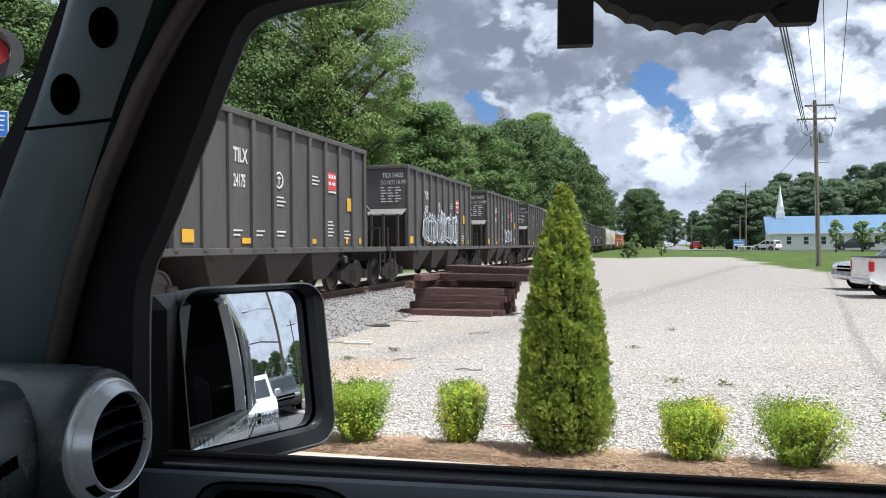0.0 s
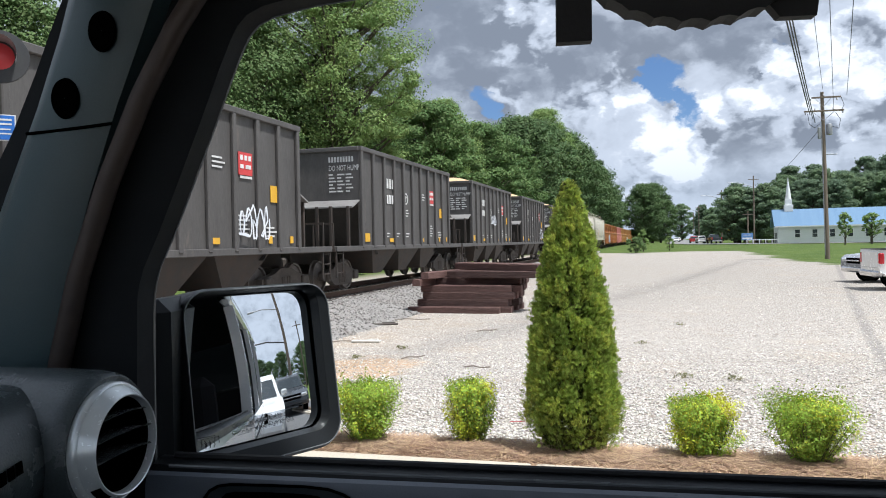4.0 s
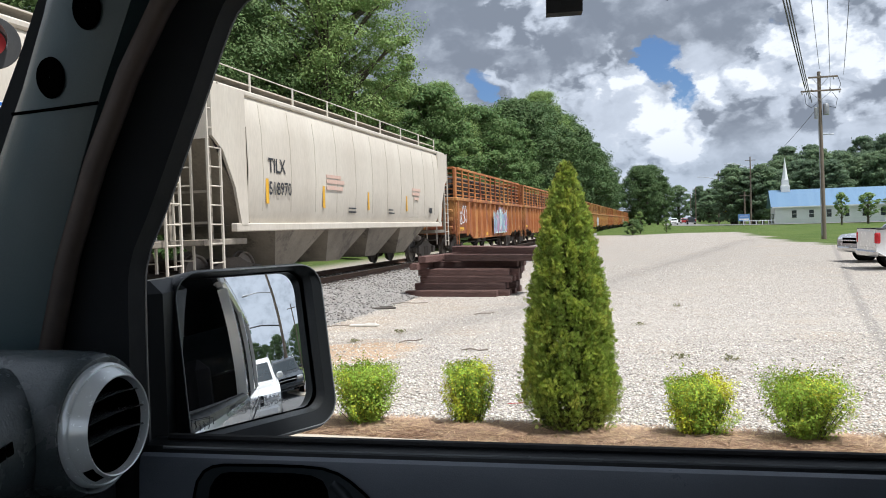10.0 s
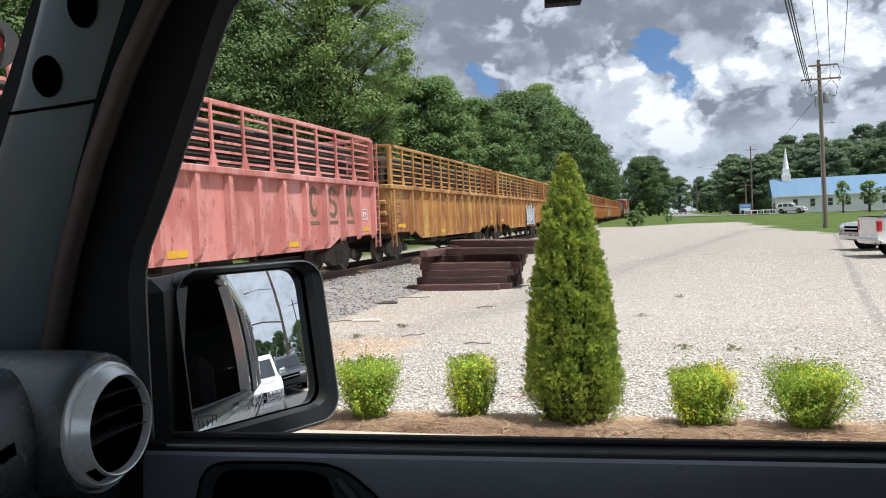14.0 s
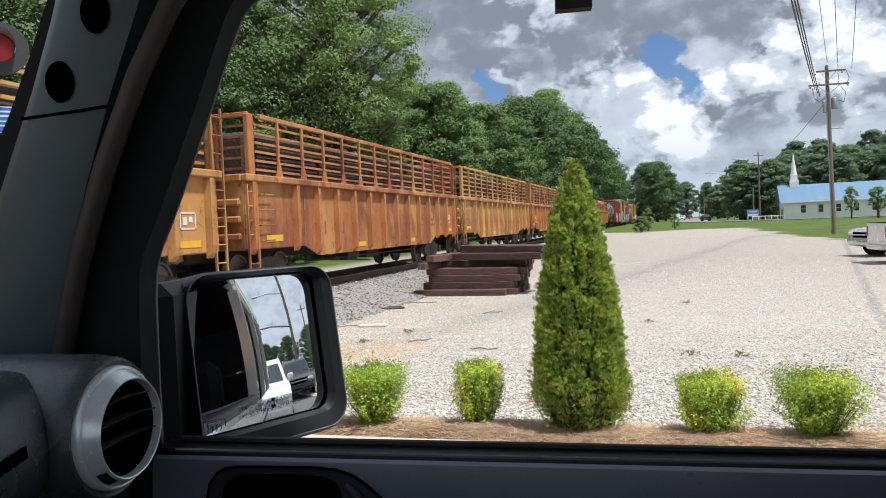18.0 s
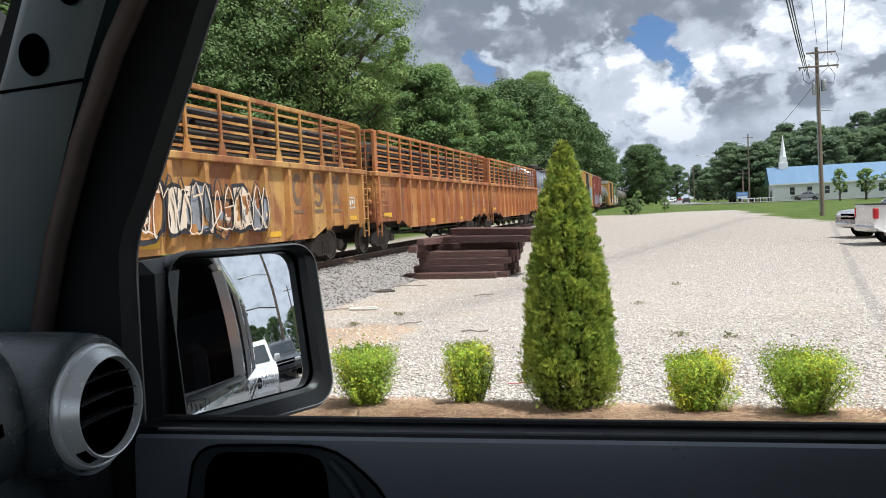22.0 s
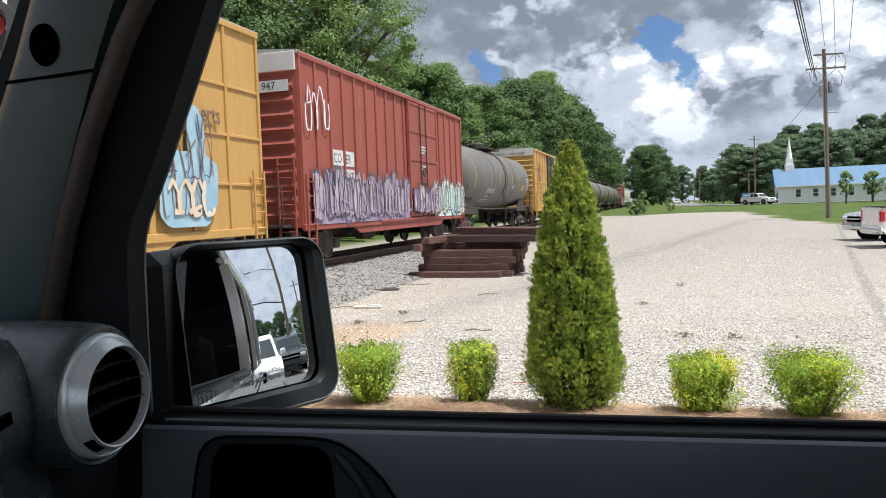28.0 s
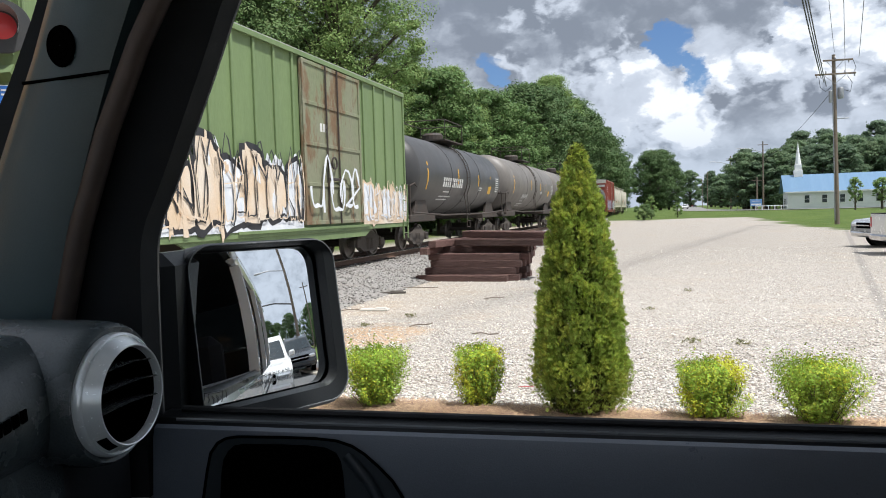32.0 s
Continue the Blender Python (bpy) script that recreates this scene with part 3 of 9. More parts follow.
    L.new(bp.outputs[0], p.inputs["Normal"])
    return m


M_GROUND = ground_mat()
gx = sorted(set([round(-60 + i * 2.0, 2) for i in range(71)] + [-2500, -1200, -600, -300, -150, -90, 110, 150, 200, 300, 600, 1200, 2500]))
gy = sorted(set([round(-40 + i * 1.5, 2) for i in range(135)] + [-2500, -1200, -500, -200, -90, 180, 220, 300, 420, 600, 1000, 1600, 2500]))
gv = [(x, y, ground_z(x, y)) for y in gy for x in gx]
gf = [(j * len(gx) + i, j * len(gx) + i + 1, (j + 1) * len(gx) + i + 1, (j + 1) * len(gx) + i) for j in range(len(gy) - 1) for i in range(len(gx) - 1)]
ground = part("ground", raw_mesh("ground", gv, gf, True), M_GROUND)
tagged(ground, "pale crushed-stone lot running out into mown grass", "ground", kind="structure")

# loose stones of the lot, thickest near the planting bed
M_STONE = mat("loose_stone", (0.74, 0.71, 0.655), (0.60, 0.535, 0.46), rough=0.95, scale=1.2, bump=0.2, bscale=90, isl=0.42, fine=0.2, spec=0.15)


def scatter_stones(name, pts, lo, hi, seed):
    r = np.random.RandomState(seed)
    n = len(pts)
    oct_v = np.array([(1, 0, 0), (-1, 0, 0), (0, 1, 0), (0, -1, 0), (0, 0, 1), (0, 0, -1)], float)
    oct_f = np.array([(0, 2, 4), (2, 1, 4), (1, 3, 4), (3, 0, 4), (2, 0, 5), (1, 2, 5), (3, 1, 5), (0, 3, 5)])
    v = np.repeat(oct_v[None], n, 0) * (0.75 + 0.5 * r.rand(n, 6, 1))
    sz = (lo + (hi - lo) * r.rand(n, 1) ** 2)
    v *= np.stack([sz * (0.8 + 0.6 * r.rand(n, 1)), sz * (0.8 + 0.4 * r.rand(n, 1)), sz * (0.45 + 0.3 * r.rand(n, 1))], 2)
    a = r.rand(n) * 6.283
    ca, sa = np.cos(a)[:, None], np.sin(a)[:, None]
    v = np.stack([v[..., 0] * ca - v[..., 1] * sa, v[..., 0] * sa + v[..., 1] * ca, v[..., 2] + v[..., 0] * (r.rand(n, 1) - 0.5) * 0.5], 2)
    v += pts[:, None, :]
    f = oct_f[None] + (np.arange(n) * 6)[:, None, None]
    return raw_mesh(name, v.reshape(-1, 3), f.reshape(-1, 3))


rs = np.random.RandomState(5)
n_st = 105000
yy = 5.6 + 26.0 * rs.rand(n_st) ** 2.1
xx = (rs.rand(n_st) - 0.5) * (5.0 + yy * 1.35) + yy * 0.06
yy = yy - 0.172 * (xx + 0.1) * np.clip((9.0 - yy) / 3.0, 0, 1) - 0.12
keep = (xx * TN.x + yy * TN.y - TRACK_OFF) > 3.4
st = np.array([(a, b, ground_z(a, b) + 0.004) for a, b in zip(xx[keep], yy[keep])])
stones = part("gravel", scatter_stones("gravel", st, 0.007, 0.019, 3), M_STONE)
tagged(stones, "loose pale limestone gravel scattered over the lot", "gravel", kind="stuff")

# ballast bed, sleepers and rails
M_BALLAST = mat("ballast", (0.30, 0.285, 0.27), (0.20, 0.185, 0.17), rough=0.95, scale=0.6, bump=0.9, bscale=22, fine=0.6, spec=0.15, third=(0.16, 0.12, 0.095), third_at=0.55)
M_BALLAST_STONE = mat("ballast_stone", (0.36, 0.345, 0.33), (0.25, 0.23, 0.21), rough=0.95, scale=0.8, bump=0.2, bscale=60, isl=0.45, fine=0.2, spec=0.15)
M_SLEEPER = mat("sleeper_wood", (0.050, 0.037, 0.030), (0.085, 0.060, 0.047), rough=0.9, scale=2, bump=0.5, bscale=18, stretch=(0.25, 4, 4), obj=0.25)
M_RAIL = mat("rail_steel", (0.16, 0.095, 0.065), (0.11, 0.07, 0.05), rough=0.7, metal=0.3, scale=3, bump=0.1)
M_RAILTOP = mat("polished_rail_head", (0.5, 0.48, 0.46), rough=0.25, metal=0.9, scale=3, bump=0)
track_m = Matrix.Translation(on_track(0)) @ pose(0, 0, 0, 0, 0, 90 - 11)
track = thing("railway_track", "straight railway line of rusty rails on creosoted sleepers", "railway track", kind="structure", m=track_m)
g = Geo()
prof = [(-3.9, -0.36), (-1.75, 0.10), (1.75, 0.10), (3.0, -0.05)]
S0, S1 = -70, 900
segs = [S0 + i * 10 for i in range(98)]
g.v = [(s, y, z) for s in segs for y, z in prof]
g.f = [(i * 4 + j, i * 4 + j + 1, i * 4 + 4 + j + 1, i * 4 + 4 + j) for i in range(len(segs) - 1) for j in range(3)]
part("ballast_bed", g, M_BALLAST, track)
for side in (-0.75, 0.75):
    g = Geo()
    g.prism([(side - 0.07, 0.10), (side + 0.07, 0.10), (side + 0.07, 0.118), (side + 0.012, 0.13), (side + 0.012, 0.225), (side + 0.036, 0.24), (side + 0.036, 0.262), (side - 0.036, 0.262), (side - 0.036, 0.24), (side - 0.012, 0.225), (side - 0.012, 0.13), (side - 0.07, 0.118)], S0, S1, "x")
    rail = part("rail", g, M_RAIL, track)
    part("rail_head", Geo().box(((S0 + S1) / 2, side, 0.266), (S1 - S0, 0.06, 0.008)), M_RAILTOP, rail, "polished running surface")
sl_me = mesh_of(Geo().box((0, 0, 0), (0.23, 2.6, 0.17), 0.012), "sleeper")
sl_me.materials.append(M_SLEEPER)
rs = random.Random(4)
for i in range(120):
    ob = part("sleeper", sl_me, None, track)
    ob.matrix_basis = pose(2 + i * 0.55 + rs.uniform(-0.03, 0.03), rs.uniform(-0.05, 0.05), 0.035, 0, rs.uniform(-0.6, 0.6), rs.uniform(-1.2, 1.2))
g = Geo()
for i in list(range(-110, 0)) + list(range(120, 520)):
    g.box((2 + i * 0.55, 0, 0.035), (0.23, 2.6, 0.17))
tagged(part("far_sleepers", g, M_SLEEPER, track), kind="stuff")
rs = np.random.RandomState(8)
n_b = 26000
sb = 8 + 40 * rs.rand(n_b) ** 1.3
ob_ = -3.8 + 6.6 * rs.rand(n_b)
zb = np.interp(ob_, [-3.9, -1.75, 1.75, 3.0], [-0.36, 0.10, 0.10, -0.05]) + 0.012
bl = np.stack([sb, ob_, zb], 1)
tagged(part("ballast_stones", scatter_stones("ballast_stones", bl, 0.018, 0.042, 9), M_BALLAST_STONE, track), kind="stuff")

# roads
M_ASPHALT = mat("asphalt", (0.105, 0.105, 0.108), (0.075, 0.075, 0.078), rough=0.9, scale=0.4, bump=0.4, bscale=60, fine=0.4)
M_ROADFAR = mat("worn_asphalt", (0.23, 0.225, 0.22), (0.17, 0.168, 0.165), rough=0.9, scale=0.15, bump=0.2, bscale=20, fine=0.3)
M_CONCRETE = mat("kerb_concrete", (0.52, 0.46, 0.37), (0.42, 0.37, 0.30), rough=0.9, scale=3, bump=0.3, bscale=80, fine=0.3)
ROAD = [(170, 100), (110, 114), (80, 122), (58, 126), (46, 132), (40, 146), (40.5, 170), (47, 210), (60, 270), (85, 380), (120, 540), (190, 860)]


def along(line, k):
    """Points of a smooth line through the given ones."""
    out = []
    for i in range(len(line) - 1):
        p = [Vector(line[max(0, min(len(line) - 1, i + j))]) for j in (-1, 0, 1, 2)]
        for t in range(k):
            u = t / k
            out.append(0.5 * ((2 * p[1]) + (p[2] - p[0]) * u + (2 * p[0] - 5 * p[1] + 4 * p[2] - p[3]) * u * u + (3 * p[1] - p[0] - 3 * p[2] + p[3]) * u ** 3))
    out.append(Vector(line[-1]))
    return out


def ribbon(line, width, lift, k=8):
    pts = along(line, k)
    vs = []
    for i, p in enumerate(pts):
        d = (pts[min(i + 1, len(pts) - 1)] - pts[max(i - 1, 0)]).normalized()
        nrm = Vector((-d.y, d.x))
        for w in (-width / 2, width / 2):
            q = p + nrm * w
            vs.append((q.x, q.y, ground_z(q.x, q.y) + lift))
    return raw_mesh("road", vs, [(2 * i, 2 * i + 1, 2 * i + 3, 2 * i + 2) for i in range(len(pts) - 1)])


tagged(part("road", ribbon(ROAD, 9.0, 0.10), M_ROADFAR), "pale worn two-lane road bending away beside the railway", "road", kind="structure")
tagged(part("road", ribbon([(-40, 0.2), (-15, 0.2), (0, 0.2), (20, 0.2), (60, 0.6), (160, 2)], 7.4, 0.02), M_ASPHALT), "grey asphalt street leading up to the level crossing", "road", kind="structure")

# planting bed with its kerb
kerb = thing("kerb", "pale concrete kerb along the planting bed", "kerb", kind="structure")
for i in range(10):
    x0 = -9.5 + i * 2.4
    y0 = 4.695 - 0.172 * (x0 + 0.1)
    part("kerb_stone", Geo().box((1.21, 0, 0.03), (2.42, 0.30, 0.16), 0.02), M_CONCRETE, kerb).matrix_basis = pose(x0, y0, 0.0, 0, 0, -9.76)
M_MULCH = mat("pine_straw_bed", (0.28, 0.170, 0.110), (0.38, 0.245, 0.165), rough=0.95, scale=1.5, bump=0.9, bscale=45, fine=0.55, third=(0.12, 0.065, 0.04), third_at=0.58)
M_STRAW = mat("pine_needle", (0.50, 0.35, 0.235), (0.38, 0.235, 0.145), rough=0.85, scale=2, bump=0, isl=0.45, fine=0.1)
nx, ny = 90, 9
vs = []
for j in range(ny):
    for i in range(nx):
        x = -9.5 + i * 0.27
        yc = 5.20 - 0.172 * (x + 0.1)
        spill = smooth01((x + 0.5) / 0.8)
        t = j / (ny - 1) * 2 - 1
        near = spill * max(0.0, (-t - 0.5) / 0.5)
        vs.append((x, yc + t * 0.38 - near * 0.24 + 0.05 * noise.noise((x * 1.3, j, 0)) * (abs(t) > 0.8), max(0.125 * near, 0.012 + 0.065 * (1 - t * t) + 0.02 * noise.noise((x * 2, t * 3, 1)) + 0.03 * near)))
bed = part("planting_bed", raw_mesh("bed", vs, [(j * nx + i, j * nx + i + 1, (j + 1) * nx + i + 1, (j + 1) * nx + i) for j in range(ny - 1) for i in range(nx - 1)], True), M_MULCH)
tagged(bed, "low bed mulched with reddish pine straw", "planting bed", kind="structure")
rs = np.random.RandomState(12)
nn = 19000
x = -3.2 + 7.2 * rs.rand(nn)
t = np.clip(rs.randn(nn) * 0.55, -1.2, 1.2)
spill = np.clip((x + 0.5) / 0.8, 0, 1) * np.clip((-t - 0.5) / 0.5, 0, 1)
y = 5.20 - 0.172 * (x + 0.1) + t * 0.38 - spill * 0.24
z = np.maximum(0.02 + 0.07 * np.clip(1 - t * t, 0, 1), 0.13 * np.minimum(spill, 1)) + 0.02 * rs.rand(nn)
a = rs.rand(nn) * 6.283
ln = 0.06 + 0.09 * rs.rand(nn)
dx, dy, dz = np.cos(a) * ln, np.sin(a) * ln, (rs.rand(nn) - 0.35) * 0.035
wx, wy = -np.sin(a) * 0.0021, np.cos(a) * 0.0021
P = np.stack([np.stack([x - dx - wx, y - dy - wy, z - dz], 1), np.stack([x - dx + wx, y - dy + wy, z - dz], 1), np.stack([x + dx + wx, y + dy + wy, z + dz], 1), np.stack([x + dx - wx, y + dy - wy, z + dz], 1)], 1)
straw = part("pine_straw", raw_mesh("straw", P.reshape(-1, 3), np.arange(nn * 4).reshape(-1, 4)), M_STRAW)
tagged(straw, "dry reddish-brown pine needles lying loose on the bed", "mulch", kind="stuff")

# ---- the vehicle that the camera sits in ----
jeep = thing("off_road_vehicle", "black-trimmed cabin of a silver off-road vehicle, window down", "car")
inner = [(-0.428, 1.22), (-0.4275, 1.4), (-0.4262, 1.4766), (-0.4248, 1.5037), (-0.4222, 1.5192), (-0.4165, 1.5385), (-0.4012, 1.5706), (-0.3866, 1.6038), (-0.3729, 1.6368), (-0.3455, 1.7024), (-0.3197, 1.7675), (-0.3075, 1.795), (-0.3, 1.809), (-0.2885, 1.8215), (-0.27, 1.8305), (-0.245, 1.836), (-0.2169, 1.8415), (-0.1293, 1.851), (0.058, 1.858), (0.4, 1.864), (0.78, 1.868)]
outer = [(-0.72, 1.22), (-0.69, 1.4), (-0.675, 1.4766), (-0.665, 1.5037), (-0.66, 1.5192), (-0.65, 1.5385), (-0.635, 1.5706), (-0.62, 1.6038), (-0.605, 1.6368), (-0.570, 1.7024), (-0.541, 1.7675), (-0.524, 1.81), (-0.507, 1.85), (-0.494, 1.88), (-0.47, 1.9), (-0.42, 1.91), (-0.36, 1.915), (-0.1293, 1.92), (0.058, 1.922), (0.4, 1.924), (0.78, 1.925)]
part("door_frame", Geo().band(inner, outer, 0.748, 0.79), M_FRAME, jeep, smooth=True)
# seal round the window opening, its edge highlight put into the grey
seal = [(p[0] - 0.0005, 0.789, p[1] + 0.001) for p in inner]
part("window_seal", Geo().tube(seal, 0.0022, 8), M_GLOSSRUB, jeep, smooth=True)
# A-pillar trim with its two bolt holes
trim_r = [(-0.54, 1.24), (-0.518, 1.40), (-0.488, 1.52), (-0.458, 1.62), (-0.424, 1.72), (-0.392, 1.80), (-0.365, 1.87), (-0.33, 1.93)]
trim_l = [(-0.72, 1.24), (-0.665, 1.40), (-0.618, 1.52), (-0.578, 1.62), (-0.536, 1.72), (-0.508, 1.80), (-0.488, 1.87), (-0.475, 1.93)]
g = Geo()
n = len(trim_r)
for i in range(n):
    xr, zr = trim_r[i]
    xl, zl = trim_l[i]
    for k, (t, yy) in enumerate(((0.0, 0.75), (0.10, 0.724), (0.25, 0.7115), (0.5, 0.708), (0.8, 0.7125), (0.95, 0.722), (1.0, 0.75))):
        g.v.append((xl + (xr - xl) * t, yy, zl + (zr - zl) * t))
g.f = [(i * 7 + k, i * 7 + k + 1, i * 7 + k + 8, i * 7 + k + 7) for i in range(n - 1) for k in range(6)]
pillar = part("a_pillar_trim", g, M_PILLAR, jeep, "dark grey moulded pillar cover", smooth=True)
# flat black discs, the shade of the holes put into their colour
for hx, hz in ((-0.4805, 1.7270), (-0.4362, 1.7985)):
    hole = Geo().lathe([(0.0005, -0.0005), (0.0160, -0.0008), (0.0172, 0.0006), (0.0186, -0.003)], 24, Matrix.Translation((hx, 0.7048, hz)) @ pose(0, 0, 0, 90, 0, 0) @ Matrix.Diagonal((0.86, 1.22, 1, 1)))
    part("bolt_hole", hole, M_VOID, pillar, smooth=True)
part("trim_joint", Geo().tube([(-0.530, 0.7122, 1.6905), (-0.495, 0.7085, 1.6920), (-0.460, 0.7085, 1.6950), (-0.432, 0.7140, 1.6990)], 0.0018, 6), M_VOID, pillar)
strip = [(-0.53, 0.735, 1.30), (-0.513, 0.731, 1.42), (-0.483, 0.728, 1.53), (-0.444, 0.725, 1.635), (-0.400, 0.722, 1.73), (-0.360, 0.72, 1.80), (-0.325, 0.719, 1.85), (-0.28, 0.72, 1.90)]
part("pillar_seal", Geo().tube(strip, 0.0125, 10), M_STRIP, jeep, "brownish rubber door seal", smooth=True)
# dash with its round vent
g = Geo()
prof = [(-0.80, 1.00), (-0.47, 1.00), (-0.445, 1.15), (-0.432, 1.27)] + [(-0.487 + 0.070 * math.cos(radians(a)), 1.368 + 0.066 * math.sin(radians(a))) for a in range(-40, 91, 10)] + [(-0.60, 1.434), (-0.80, 1.42)]
g.prism(prof, -0.70, 0.60)
dash = part("dashboard", g, M_TRIM, jeep, smooth=True)
vm = Matrix.Translation((-0.3925, 0.630, 1.3700)) @ Matrix(((0.0, math.sin(radians(6.5)), math.cos(radians(6.5))), (0.0, math.cos(radians(6.5)), -math.sin(radians(6.5))), (-1.0, 0.0, 0.0))).to_4x4()
# local: x down, y outwards, z towards the seats
g = Geo().lathe([(0.072, -0.30), (0.072, -0.10), (0.0718, -0.045), (0.0705, -0.018), (0.0685, -0.006), (0.0650, -0.001), (0.059, -0.003)], 56, vm)
pod = part("vent_pod", g, M_TRIM, jeep, smooth=True)
g = Geo().lathe([(0.0603, -0.006), (0.0601, 0.002), (0.0590, 0.0045), (0.0574, 0.0058), (0.0562, 0.0048), (0.0550, 0.0066), (0.0496, 0.0165), (0.0480, 0.0186), (0.0468, 0.0180), (0.0463, 0.012), (0.0458, -0.02)], 56, vm)
ring = part("vent_ring", g, M_SILVER, pod, "silver bezel", smooth=True)
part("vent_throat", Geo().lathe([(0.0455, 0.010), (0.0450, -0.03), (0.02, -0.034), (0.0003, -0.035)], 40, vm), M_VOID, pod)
for i, off in enumerate((-0.0275, -0.0085, 0.0105)):
    half = math.sqrt(0.0452 ** 2 - off ** 2)
    g = Geo()
    nseg = 12
    for j in range(nseg + 1):
        u = -1 + 2 * j / nseg
        bow = -0.006 * (1 - u * u)
        for dx, dz in ((0.0, 0.0150 + 0.002 * (1 - u * u)), (0.0012, 0.0125), (0.003, -0.02), (-0.0010, 0.0130)):
            g.v.append(vm @ Vector((off + bow * 0.5 + dx, half * u, dz)))
    g.f = [(j * 4 + k, j * 4 + (k + 1) % 4, j * 4 + 4 + (k + 1) % 4, j * 4 + 4 + k) for j in range(nseg) for k in range(4)]
    part("vent_slat", g, M_SLAT, pod, smooth=True)
# index tabs on the bezel
for a0, mt in ((-128, M_SILVER_DULL), (28, M_VOID)):
    g = Geo()
    for j in range(5):
        a = radians(a0 + j * 6)
        for r in (0.0500, 0.0546):
            g.v.append(vm @ Vector((r * math.cos(a), r * math.sin(a) * -1, 0.0163 - (r - 0.0500) * 1.83)))
    g.f = [(j * 2, j * 2 + 1, j * 2 + 3, j * 2 + 2) for j in range(4)]
    part("bezel_tab", g, mt, ring)
g = Geo()
for i in range(4):
    g.box((0, i * 0.0105, 0), (0.0012, 0.0075, 0.011), 0)
part("embossed_mark", g, M_VOID, dash).matrix_basis = Matrix.Translation((-0.4155, 0.495, 1.372)) @ pose(0, 0, 0, 8, 0, 0)
# door: sill, panel and pull pocket
g = Geo()
sl = [(0.768, 1.290), (0.772, 1.3035), (0.786, 1.3075), (0.80, 1.3065), (0.815, 1.297), (0.82, 1.24), (0.768, 1.24)]
door_m = Matrix.Translation((-0.005, 0, -0.002)) @ pose(0, 0, 0, 0, 1.85, 0) @ Matrix.Translation((0, 0, -0.009))
g.prism(sl, -0.46, 0.80, "x", m=door_m)
door = part("door", g, M_PLASTIC, jeep, "black moulded passenger door", smooth=True)
part("belt_seal", Geo().tube([door_m @ Vector((-0.44, 0.789, 1.3095)), door_m @ Vector((0.80, 0.789, 1.3095))], 0.0048, 8), M_RUBBER, door, smooth=True)
part("belt_seal", Geo().tube([door_m @ Vector((-0.44, 0.772, 1.302)), door_m @ Vector((0.80, 0.772, 1.302))], 0.0022, 6), M_GLOSSRUB, door, "thin grey seam, its highlight put into the colour", smooth=True)
g = Geo()
pn = [(0.767, 1.296), (0.763, 1.2985), (0.757, 1.2955), (0.7535, 1.285), (0.752, 1.23), (0.75, 1.10), (0.75, 0.70), (0.80, 0.70), (0.80, 1.24), (0.767, 1.24)]
g.prism(pn, -0.46, 0.80, "x", m=door_m)
part("door_panel", g, M_DOORTRIM, door, "dark grey soft-touch door lining", smooth=True)
part("door_skin", Geo().prism([(0.8205, 0.70), (0.8205, 1.280), (0.826, 1.283), (0.834, 1.270), (0.834, 0.70)], -0.46, 0.80, "x", m=door_m), M_PAINT_JEEP, door, "silver grey outer door skin")
pk = [(-0.372, 1.10), (-0.3652, 1.2174), (-0.3588, 1.2516), (-0.3539, 1.2713), (-0.3453, 1.2831), (-0.335, 1.2885), (-0.3216, 1.2905), (-0.2721, 1.2900), (-0.233, 1.2888), (-0.2072, 1.2862), (-0.1893, 1.2800), (-0.1756, 1.2709), (-0.1601, 1.2569), (-0.1447, 1.2404), (-0.1326, 1.22), (-0.10, 1.10)]
part("pull_rim", Geo().tube([(x, 0.7500, z) for x, z in pk], 0.0017, 8), M_VOID, door, smooth=True)
# the pocket is almost flat: its shade is painted as a dark lip and black hollow
inset = [(-0.350, 1.10), (-0.3450, 1.2174), (-0.3420, 1.2490), (-0.3390, 1.2640), (-0.3330, 1.2740), (-0.3260, 1.2800), (-0.3150, 1.2820), (-0.2721, 1.2815), (-0.2400, 1.2805), (-0.2200, 1.2780), (-0.2080, 1.2720), (-0.2030, 1.2620), (-0.2010, 1.2480), (-0.2000, 1.2300), (-0.1990, 1.2100), (-0.1980, 1.10)]
g = Geo()
kk = len(pk)
for (x, z), (x2, z2) in zip(pk, inset):
    for f, yy in ((0.0, 0.7505), (0.4, 0.7508), (1.0, 0.7512)):
        g.v.append((x + (x2 - x) * f, yy, z + (z2 - z) * f))
g.f = [(i * 3 + a, i * 3 + a + 1, i * 3 + a + 4, i * 3 + a + 3) for i in range(kk - 1) for a in range(2)]
part("pull_pocket", g, M_DEEPTRIM, door, "pull pocket lip, darkened for its shade", smooth=True)
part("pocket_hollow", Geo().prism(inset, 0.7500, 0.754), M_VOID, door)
part("grab_handle", Geo().tube([(-0.196, 0.756, 1.268), (-0.186, 0.752, 1.258), (-0.172, 0.751, 1.240), (-0.158, 0.751, 1.212), (-0.148, 0.751, 1.10)], 0.0075, 10), M_DEEPTRIM, door, smooth=True)
# outer skin of the body, seen in the mirror
g = Geo().box((0.95, 0.795, 0.93), (2.86, 0.05, 0.58), 0.02)
g.prism([(-0.5, 1.2), (2.38, 1.2), (2.38, 1.24), (-0.5, 1.24)], 0.79, 0.825)
part("body_side", g, M_PAINT_JEEP, jeep, "silver grey lower body side")
# black strip laid on the doors as the shaded line of their crease
part("body_crease", Geo().box((0.95, 0.836, 1.12), (2.84, 0.008, 0.016), 0.003), M_RUBBER, jeep, "dark strip for the shade of the doors' crease")
